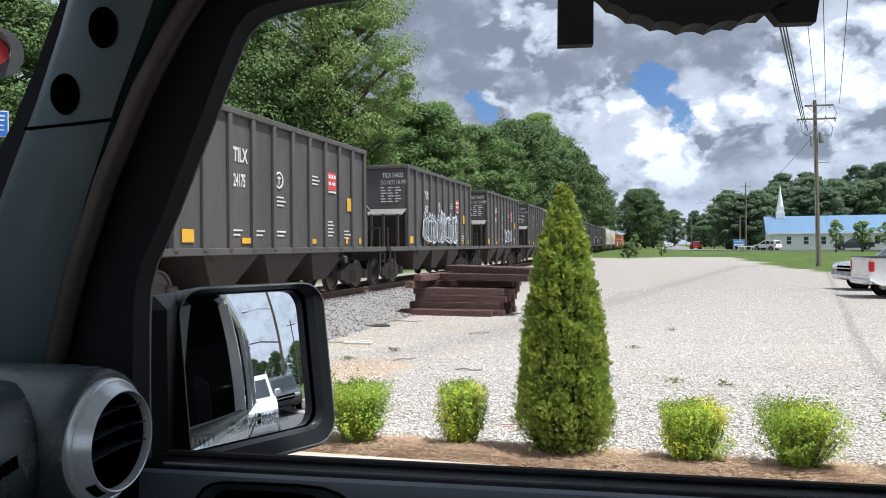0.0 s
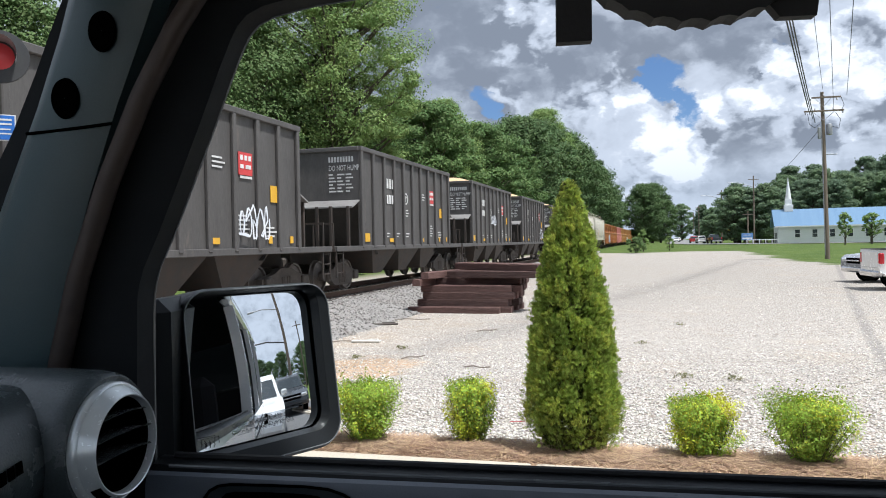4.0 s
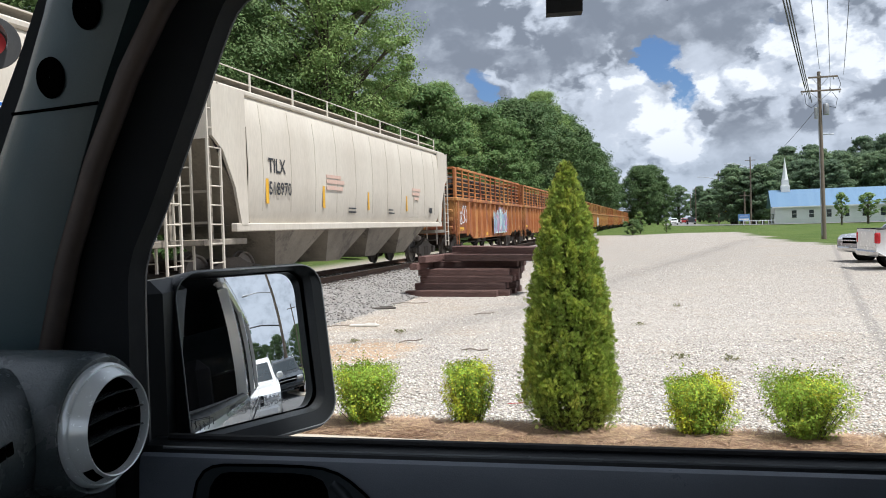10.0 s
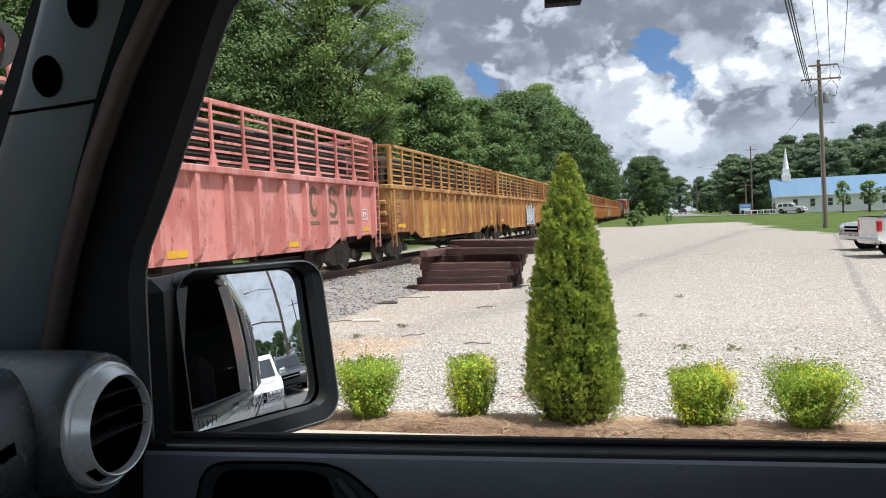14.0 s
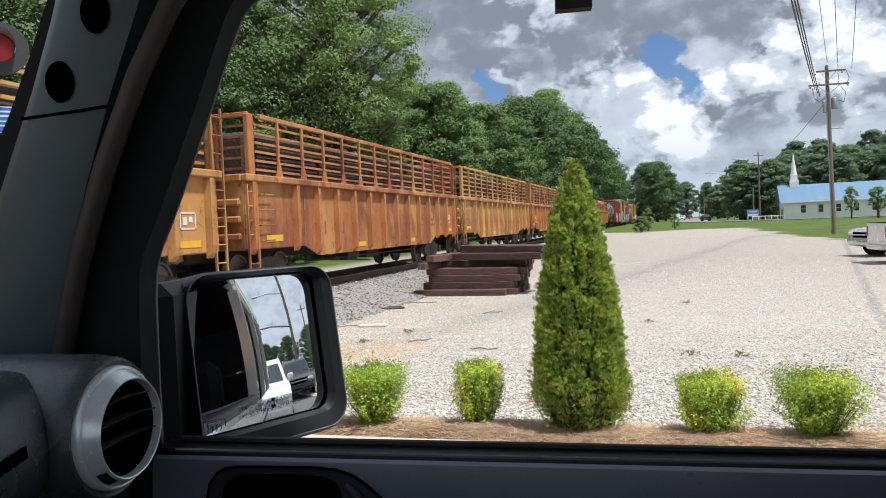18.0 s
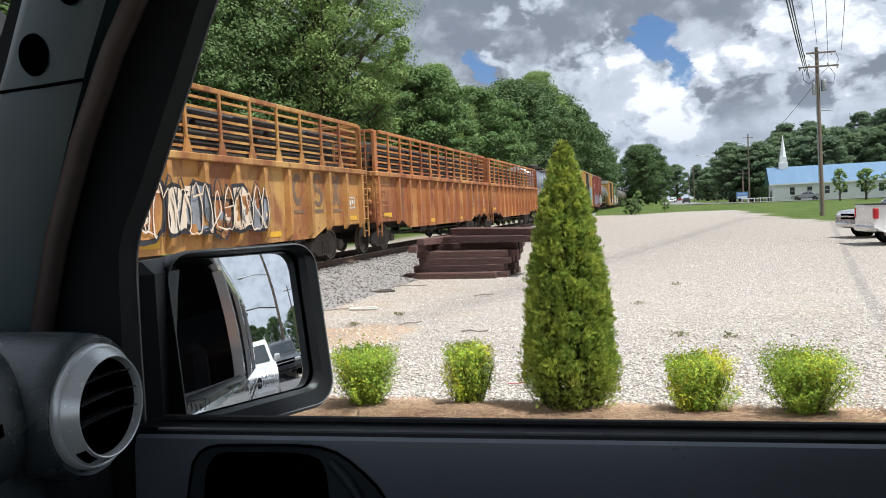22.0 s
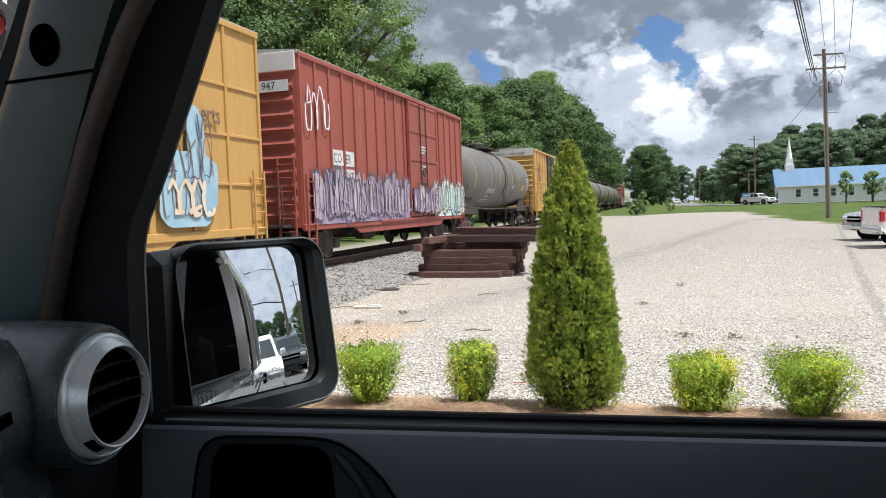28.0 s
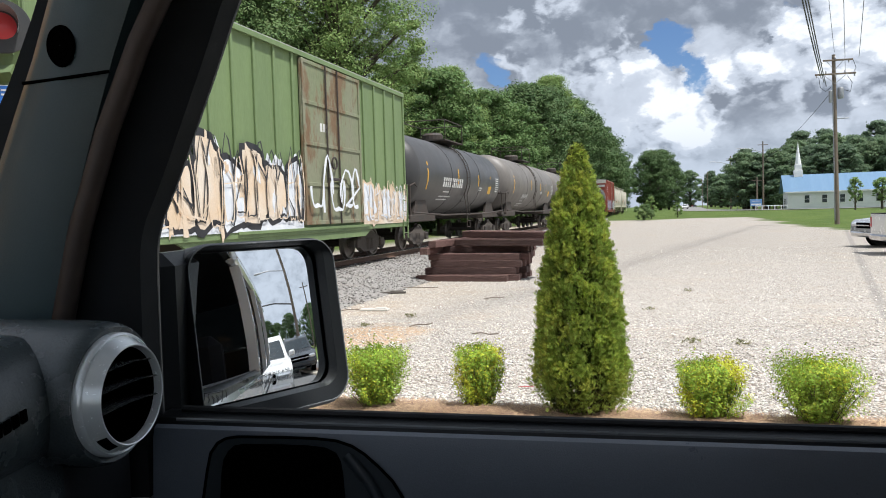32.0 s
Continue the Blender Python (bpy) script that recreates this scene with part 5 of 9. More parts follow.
def make_hopper(s):
    car = rail_car("open_hopper_car", "dark grey ribbed open-top hopper car with white stencils", s, "freight car")
    L, W, zb, zt = 9.0, 1.55, 1.20, 4.00
    g = Geo()
    for sy in (-1, 1):
        g.box((0, sy * (W - 0.03), (zb + zt) / 2), (L, 0.05, zt - zb))
    # end walls: upright above, sloping sheet below
    for sx in (-1, 1):
        g.box((sx * (L / 2 - 0.03), 0, 3.27), (0.06, 2 * W - 0.06, 1.46))
        g.add([(sx * L / 2, -W + 0.06, 2.54), (sx * L / 2, W - 0.06, 2.54), (sx * (L / 2 - 1.5), W - 0.06, 1.0), (sx * (L / 2 - 1.5), -W + 0.06, 1.0)], [(0, 1, 2, 3)])
    body = part("body", g, M_HOPPER, car)
    g = Geo()
    for sx in (-1, 1):
        g.add([(sx * (L / 2 + 0.02), -W, 2.56), (sx * (L / 2 + 0.02), W, 2.56), (sx * (L / 2 + 0.52), W, 2.36), (sx * (L / 2 + 0.52), -W, 2.36), (sx * (L / 2 + 0.02), -W, 2.52), (sx * (L / 2 + 0.02), W, 2.52), (sx * (L / 2 + 0.52), W, 2.32), (sx * (L / 2 + 0.52), -W, 2.32)], [(0, 1, 2, 3), (4, 5, 6, 7), (2, 3, 7, 6), (0, 3, 7, 4), (1, 2, 6, 5)])
    pieces("end_shelf", g, mat("dull_metal_shelf", (0.33, 0.32, 0.31), (0.24, 0.23, 0.22), rough=0.5, metal=0.4, scale=3), car, "pale sloping cover plate")
    # top chord and side posts
    pieces("top_chord", Geo().box((0, -W - 0.015, zt), (L + 0.08, 0.14, 0.13), 0.015).box((0, W + 0.015, zt), (L + 0.08, 0.14, 0.13), 0.015).box((-L / 2, 0, zt), (0.14, 2 * W, 0.12), 0.015).box((L / 2, 0, zt), (0.14, 2 * W, 0.12), 0.015), M_HOPPER, body)
    pieces("side_sill", Geo().box((0, -W - 0.005, zb), (L + 3.4, 0.10, 0.14), 0.012).box((0, W + 0.005, zb), (L + 3.4, 0.10, 0.14), 0.012), M_HOPPER, body)
    post = mesh_of(Geo().box((0, 0, (zb + zt) / 2), (0.13, 0.085, zt - zb), 0.018), "side_post")
    post.materials.append(M_HOPPER)
    for i in range(11):
        x = -L / 2 + 0.07 + i * (L - 0.14) / 10
        for sy in (-1, 1):
            part("side_post", post, None, body).matrix_basis = Matrix.Translation((x, sy * (W + 0.035), 0))
    # discharge chutes below the sill
    g = Geo()
    for cx in (-2.3, 0.0, 2.3):
        for sy in (-1, 1):
            g.add([(cx - 1.1, sy * (W - 0.1), 1.2), (cx + 1.1, sy * (W - 0.1), 1.2), (cx + 0.35, sy * 1.15, 0.42), (cx - 0.35, sy * 1.15, 0.42), (cx - 1.1, 0, 1.2), (cx + 1.1, 0, 1.2), (cx + 0.35, 0, 0.42), (cx - 0.35, 0, 0.42)], [(0, 1, 2, 3), (0, 4, 7, 3), (1, 5, 6, 2), (3, 2, 6, 7)])
    pieces("chute", g, M_STEEL, car, "rust-stained discharge chutes")
    # end platform, uprights and ladders
    for sx in (-1, 1):
        g = Geo().box((sx * (L / 2 + 0.85), 0, 1.16), (1.75, 2 * W, 0.09), 0.01)
        for k in range(7):
            y = -W + 0.15 + k * (2 * W - 0.3) / 6
            g.box((sx * (L / 2 + 0.5 + 0.12 * (k % 2)), y, 1.78), (0.07, 0.09, 1.18), 0.01)
        g.box((sx * (L / 2 + 1.55), 0, 1.86), (0.04, 2 * W - 0.2, 0.04))
        for k in range(6):
            y = -W + 0.12 + k * (2 * W - 0.24) / 5
            g.box((sx * (L / 2 + 1.55), y, 1.52), (0.035, 0.035, 0.72))
        part("end_platform", g, M_STEEL, car, "sooty steel end frame with handrails")
        ladder(car, sx * (L / 2 + 1.45), -W, 0.45, 1.2, 0.42, M_STEEL, 3)
        bogie(car, sx * (L / 2 + 0.25))
    couplers(car, L / 2 + 1.65)
    part("centre_sill", Geo().box((0, 0, 0.95), (L + 3.2, 0.4, 0.34), 0.02), M_STEEL, car)
    # stencils and reflectors on the near side, between the posts
    y = -W - 0.012
    sm = []
    for x, z, nb in ((-2.6, 1.52, 2), (-1.7, 1.52, 2), (-0.75, 1.52, 2), (-0.75, 2.2, 3), (1.05, 2.82, 3), (1.9, 1.55, 5), (3.0, 1.5, 3)):
        for i in range(nb):
            sm.append((x, z + i * 0.09, 0.34 + 0.1 * (i % 2), 0.035))
    pieces("small_print", plain_bars(sm, y), M_WHITE_MARK, car)
    g = Geo().lathe([(0.15, 0), (0.19, 0), (0.19, 0.01), (0.15, 0.01)], 20, Matrix.Translation((-0.62, y, 2.78)) @ pose(0, 0, 0, 90, 0, 0), close=True).box((-0.62, y, 2.78), (0.03, 0.01, 0.2)).box((-0.62, y, 2.83), (0.16, 0.01, 0.03))
    part("round_emblem", g, M_WHITE_MARK, car)
    decal = part("red_decal", Geo().box((2.22, y, 2.98), (0.52, 0.01, 0.46)), M_RED_PANEL, car, "faded red square decal")
    pieces("decal_mark", plain_bars([(2.02, 3.05, 0.1, 0.1), (2.18, 3.05, 0.1, 0.1), (2.33, 3.05, 0.1, 0.1), (2.0, 2.68, 0.45, 0.05), (2.02, 2.88, 0.12, 0.08), (2.22, 2.88, 0.2, 0.08)], y - 0.008), M_WHITE_MARK, decal)
    pieces("reflector", plain_bars([(-4.2, 1.38, 0.36, 0.24), (-2.2, 1.36, 0.34, 0.12), (0.95, 1.36, 0.3, 0.12), (3.1, 1.36, 0.14, 0.16), (4.05, 1.36, 0.14, 0.16), (3.2, 2.25, 0.28, 0.36)], y - 0.006), M_YELLOW_TAPE, car, "yellow reflective patches")
    # writing on the end wall that faces along the line
    xe = -L / 2 - 0.012
    t = part("end_lettering", text_mesh("DO NOT HUMP", 0.22), M_WHITE_MARK, car)
    t.matrix_basis = Matrix.Translation((xe, -0.62, 3.40)) @ END_FACE @ Matrix.Diagonal((0.60, 1, 1, 1))
    part("end_print", plain_bars([(0.0 + k * 0.26, -0.095 * i, 0.12 + 0.10 * ((i * 7 + k * 5) % 3) / 2, 0.040) for i in range(6) for k in range(3)], 0.0), M_WHITE_MARK, car).matrix_basis = Matrix.Translation((xe, -0.62, 3.27)) @ pose(0, 0, 0, 0, 0, -90)
    return car


def heap(car, height, seed):
    n, m = 26, 10
    vs = []
    for i in range(n):
        x = -4.35 + 8.7 * i / (n - 1)
        for j in range(m):
            y = -1.48 + 2.96 * j / (m - 1)
            k = (1 - (abs(x) / 4.6) ** 4) * (1 - (abs(y) / 1.6) ** 2)
            hump = 0.7 + 0.3 * math.cos(x * 1.45 + seed)
            vs.append((x, y, 3.86 + height * k * hump + 0.03 * noise.noise((x, y, seed))))
    f = [(i * m + j, i * m + j + 1, (i + 1) * m + j + 1, (i + 1) * m + j) for i in range(n - 1) for j in range(m - 1)]
    part("sand_load", raw_mesh("heap", vs, f, True), M_SAND, car, "heaped tan sand")


H_R = [-18.2, -5.5, 7.2, 20.02, 32.87, 45.42, 58.18, 71.0, 83.7, 96.38, 108.8, 121.05, 133.4]
hopper = make_hopper(H_R[0] - 4.5)
hoppers = [hopper] + [again(hopper, r - 4.5) for r in H_R[1:]]
HOPPER_NO = {3: "24175", 4: "24632", 5: "24679", 6: "24627", 7: "24688", 10: "24303", 11: "24297", 12: "24181"}
for i, h in enumerate(hoppers):
    hopper_number(h, "TILX", HOPPER_NO.get(i))
    heap(h, (0.26, 0.34, 0.20, 0.22, 0.42, 0.30)[i % 6] if i < 9 else 0.62, i)
mural(hoppers[4], -2.9, 1.36, 4.7, 1.15, -1.650, 24, M_WHITE_SPRAY, (M_HAZE_SPRAY, M_HOPPER), 6, False)
for i, (x, w, hgt, z) in {5: (-0.2, 2.2, 0.8, 1.35), 6: (1.4, 1.3, 0.8, 1.4), 7: (1.8, 1.2, 0.7, 1.4), 9: (-0.8, 1.1, 0.5, 2.1), 10: (2.2, 1.2, 0.7, 1.4), 11: (-3.3, 0.9, 0.9, 1.4)}.items():
    strokes(hoppers[i], x, z, w, hgt, -1.642, 20 + i, M_WHITE_SPRAY, max(5, int(w * 3.2)), 0.028, "graffiti")
hoppers[4]["label"] = "dark grey ribbed open-top hopper car with large white graffiti"
for i in (9, 10, 11, 12):
    hoppers[i]["label"] = "dark grey ribbed hopper car heaped with tan sand"

# -- covered hoppers --
M_CREAM = mat("dirty_cream_paint", (0.60, 0.555, 0.48), (0.53, 0.48, 0.41), rough=0.6, scale=0.9, bump=0.06, bscale=20, stretch=(1, 1, 0.25), fine=0.12, third=(0.45, 0.37, 0.28), third_at=0.64)
# darker, mottled cream for slope sheets, end frames, bays and roof fittings
M_CREAM_DARK = mat("dark_cream_paint", (0.30, 0.265, 0.215), (0.16, 0.14, 0.115), rough=0.7, scale=0.8, bump=0.1, bscale=20, fine=0.2, third=(0.09, 0.075, 0.065), third_at=0.55)
M_RUST_PATCH_RED = mat("faded_red_paint", (0.52, 0.17, 0.08), (0.50, 0.24, 0.10), rough=0.7, scale=3, bump=0)
M_SEAM = mat("grimy_seam", (0.50, 0.455, 0.385), (0.42, 0.37, 0.30), rough=0.7, scale=2, bump=0)
M_RUST_PATCH = mat("rust_red_stencil", (0.60, 0.40, 0.33), (0.58, 0.46, 0.38), rough=0.7, scale=3, bump=0)


def make_covered(s):
    car = rail_car("covered_hopper_car", "grimy cream covered hopper car with curved sides", s, "freight car")
    L = 16.2
    prof = [(-1.46, 1.45), (-1.57, 1.75), (-1.62, 2.5), (-1.60, 3.4), (-1.53, 4.0), (-1.40, 4.2), (-0.7, 4.42), (0, 4.48), (0.7, 4.42), (1.40, 4.2), (1.53, 4.0), (1.60, 3.4), (1.62, 2.5), (1.57, 1.75), (1.46, 1.45)]
    n = len(prof)
    g = Geo()
    xs = [-6.9, -3.5, 0, 3.5, 6.9]
    for x in xs:
        g.v += [(x, y, z) for y, z in prof]
    g.f = [(i * n + j, i * n + j + 1, i * n + n + j + 1, i * n + n + j) for i in range(len(xs) - 1) for j in range(n)][:]
    g.f = [(i * n + j, i * n + (j + 1) % n, i * n + n + (j + 1) % n, i * n + n + j) for i in range(len(xs) - 1) for j in range(n)]
    body = part("body", g, M_CREAM, car, smooth=True)
    # ends: sides run on above, the lower end is cut away by a sloping sheet
    for sx in (-1, 1):
        g = Geo()
        for sy in (-1, 1):
            g.prism([(sx * 6.9, 1.45), (sx * 6.9, 4.15), (sx * 8.1, 4.15), (sx * 8.1, 3.15), (sx * 7.75, 2.9), (sx * 7.35, 2.2), (sx * 7.15, 1.45)], sy * 1.53, sy * 1.59)
        g.add([(sx * 6.9, y, z) for y, z in prof[4:11]] + [(sx * 8.1, y, z) for y, z in prof[4:11]], [(j, j + 1, j + 8, j + 7) for j in range(6)])
        g.add([(sx * 8.1, y, z) for y, z in prof[4:11]] + [(sx * 8.1, 1.53, 3.1), (sx * 8.1, -1.53, 3.1)], [tuple(range(9))])
        part("end_panel", g, M_CREAM, car)
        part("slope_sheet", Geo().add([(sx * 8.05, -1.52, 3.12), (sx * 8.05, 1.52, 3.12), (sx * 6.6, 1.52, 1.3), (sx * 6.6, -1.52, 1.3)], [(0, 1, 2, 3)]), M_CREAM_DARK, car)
        g = Geo().box((sx * 7.5, 0, 1.12), (1.5, 2.9, 0.12), 0.015)
        for y in (-1.45, -0.5, 0.5, 1.45):
            g.box((sx * 8.05, y, 2.2), (0.07, 0.07, 2.05))
        g.box((sx * 8.05, 0, 2.1), (0.05, 2.9, 0.05)).box((sx * 8.05, 0, 1.5), (0.05, 2.9, 0.05))
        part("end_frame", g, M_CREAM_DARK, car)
        ladder(car, sx * 8.02, -1.56, 0.55, 4.2, 0.42, M_CREAM, 10)
        ladder(car, sx * 8.12, -0.9, 0.6, 3.1, 0.42, M_CREAM, 7, False)
        bogie(car, sx * 6.7)
    pieces("side_sill", Geo().box((0, -1.50, 1.40), (14.6, 0.16, 0.17), 0.02).box((0, 1.50, 1.40), (14.6, 0.16, 0.17), 0.02), M_CREAM, body)
    pieces("roof_edge", Geo().box((0, -1.47, 4.16), (16.2, 0.13, 0.12), 0.03).box((0, 1.47, 4.16), (16.2, 0.13, 0.12), 0.03), M_CREAM, body)
    for k, cx in enumerate((-4.2, -1.4, 1.4, 4.2)):
        g = Geo()
        for sy in (-1, 1):
            g.add([(cx - 1.35, sy * 1.44, 1.36), (cx + 1.35, sy * 1.44, 1.36), (cx + 0.45, sy * 0.9, 0.45), (cx - 0.45, sy * 0.9, 0.45), (cx - 1.35, 0, 1.36), (cx + 1.35, 0, 1.36), (cx + 0.45, 0, 0.45), (cx - 0.45, 0, 0.45)], [(0, 1, 2, 3), (0, 4, 7, 3), (1, 5, 6, 2), (3, 2, 6, 7)])
        part("discharge_bay", g, M_CREAM_DARK, car, "dark mottled discharge bay")
    # seams of the side plates
    g = Geo()
    for i in range(11):
        x = -6.3 + i * 1.26
        g.tube([(x, -1.575, 1.75), (x, -1.625, 2.5), (x, -1.605, 3.4), (x, -1.535, 4.0)], 0.004, 4)
    pieces("plate_seam", g, M_SEAM, body)
    # roof walkway with railing posts
    g = Geo().box((0, -0.55, 4.62), (15.8, 0.5, 0.03)).box((0, 0.55, 4.62), (15.8, 0.5, 0.03))
    walk_ = part("roof_walk", g, M_CREAM_DARK, car, "grey roof walkway grating")
    g = Geo()
    for i in range(9):
        g.box((-7.9 + i * 15.8 / 8, -1.15, 4.50), (0.05, 0.03, 0.52))
    for z in (4.74, 4.48):
        g.cyl((-7.9, -1.15, z), (7.9, -1.15, z), 0.014, 5)
    part("roof_rail", g, M_CREAM, walk_)
    g = Geo()
    for cx in (-5, -1.7, 1.7, 5):
        g.lathe([(0.36, 0), (0.36, 0.14), (0.3, 0.19), (0.001, 0.22)], 16, Matrix.Translation((cx, 0, 4.46)))
    pieces("roof_hatch", g, M_CREAM_DARK, car)
    couplers(car, 8.3)
    pieces("rust_print", plain_bars([(-3.2, 2.62, 0.9, 0.08), (-3.2, 2.48, 1.1, 0.1), (-3.2, 2.32, 1.0, 0.1), (3.6, 2.55, 0.9, 0.09), (3.6, 2.4, 0.8, 0.1), (3.8, 2.25, 0.5, 0.08)], -1.632), M_RUST_PATCH, car, "faded red block print")
    pieces("reflector", plain_bars([(-6.2, 1.9, 0.12, 0.55), (-3.4, 1.85, 0.12, 0.55), (-0.4, 1.85, 0.1, 0.5), (3.0, 1.85, 0.1, 0.5)], -1.612), M_YELLOW_TAPE, car)
    pieces("small_print", plain_bars([(5.6, 1.8, 0.3, 0.2), (-1.8, 1.75, 0.5, 0.04), (-1.8, 1.85, 0.5, 0.04), (1.3, 1.75, 0.5, 0.04), (1.3, 1.85, 0.4, 0.04)], -1.614), M_BLACK_SPRAY, car)
    return car


ch = make_covered(143.4)
ch2 = again(ch, 160.75)
for c_, no in ((ch, ""), (ch2, "518970")):
    lettered(c_, "TILX", -6.1, -1.632, 2.58, 0.44, M_BLACK_SPRAY, 0.85, bold=0.006)
    if c_ is ch2:
        lettered(c_, no, -6.1, -1.634, 2.10, 0.40, M_BLACK_SPRAY, 0.85, bold=0.006)
    else:
        pieces("stencil_mark", flat_marks([(-6.1, 2.12, 3, 0.30)], -1.634, -0.10), M_BLACK_SPRAY, c_, "black stencilled marks")
        lettered(c_, "185", -5.35, -1.634, 2.10, 0.40, M_BLACK_SPRAY, 0.85, bold=0.006)
strokes(ch, -0.6, 1.85, 1.2, 0.6, -1.617, 3, M_BLACK_SPRAY, 4, 0.03, "graffiti")
strokes(ch, -5.6, 1.95, 3.2, 0.5, -1.617, 9, M_FADED_ORANGE, 12, 0.045, "graffiti")
for s in (585.5, 602.5):
    again(ch, s)

# -- gondolas with tall cages --
M_TIRES = mat("dark_scrap_load", (0.034, 0.030, 0.027), (0.062, 0.050, 0.041), rough=0.9, scale=3, bump=0.5, bscale=12, isl=0.4)


def gon_paint(name, c, c2, rust, pale):
    """Sun-bleached paint with broad rust patches that change along the car, and drips down the sheets."""
    m = mat(name, c, c2, rough=0.68, scale=0.8, bump=0.12, bscale=22, stretch=(1.1, 1, 0.45), fine=0.10, obj=0.12)
    N, L = m.node_tree.nodes, m.node_tree.links
    p = N["Principled BSDF"]
    tc = N.new("ShaderNodeTexCoord")

    def patch(scale, stretch, lo, hi, k, colour):
        mp = N.new("ShaderNodeMapping")
        mp.inputs["Scale"].default_value = stretch
        L.new(tc.outputs["Object"], mp.inputs[0])
        nd = N.new("ShaderNodeTexNoise")
        nd.inputs["Scale"].default_value, nd.inputs["Detail"].default_value, nd.inputs["Roughness"].default_value = scale, 7, 0.65
        L.new(mp.outputs[0], nd.inputs["Vector"])
        mr = N.new("ShaderNodeMapRange")
        mr.inputs[1].default_value, mr.inputs[2].default_value, mr.inputs[4].default_value = lo, hi, k
        L.new(nd.outputs[0], mr.inputs[0])
        mx = N.new("ShaderNodeMix")
        mx.data_type = "RGBA"
        L.new(mr.outputs[0], mx.inputs[0])
        L.new(p.inputs["Base Color"].links[0].from_socket, mx.inputs[6])
        mx.inputs[7].default_value = (*colour, 1)
        L.new(mx.outputs[2], p.inputs["Base Color"])
    patch(0.55, (1, 1, 0.45), 0.47, 0.58, 0.85, pale)
    patch(0.75, (1, 1, 0.55), 0.48, 0.60, 0.85, rust)
    patch(2.6, (1, 1, 0.10), 0.54, 0.68, 0.60, tuple(x * 0.6 for x in rust))
    patch(4.5, (1, 1, 0.8), 0.60, 0.68, 0.65, tuple(x * 0.4 for x in rust))
    patch(14.0, (1, 1, 0.3), 0.60, 0.66, 0.45, tuple(x * 0.5 for x in rust))
    return m


GON = {
    "orange": gon_paint("weathered_orange_paint", (0.42, 0.160, 0.046), (0.33, 0.108, 0.036), (0.20, 0.052, 0.024), (0.47, 0.235, 0.075)),
    "yellow": gon_paint("weathered_yellow_paint", (0.44, 0.225, 0.062), (0.37, 0.160, 0.048), (0.22, 0.070, 0.030), (0.50, 0.300, 0.100)),
    "pink": gon_paint("faded_pink_paint", (0.60, 0.245, 0.215), (0.54, 0.205, 0.18), (0.42, 0.135, 0.11), (0.64, 0.31, 0.28)),
}
M_DARK_LETTER = mat("dark_block_paint", (0.15, 0.10, 0.065), (0.24, 0.14, 0.07), rough=0.7, scale=3, bump=0)


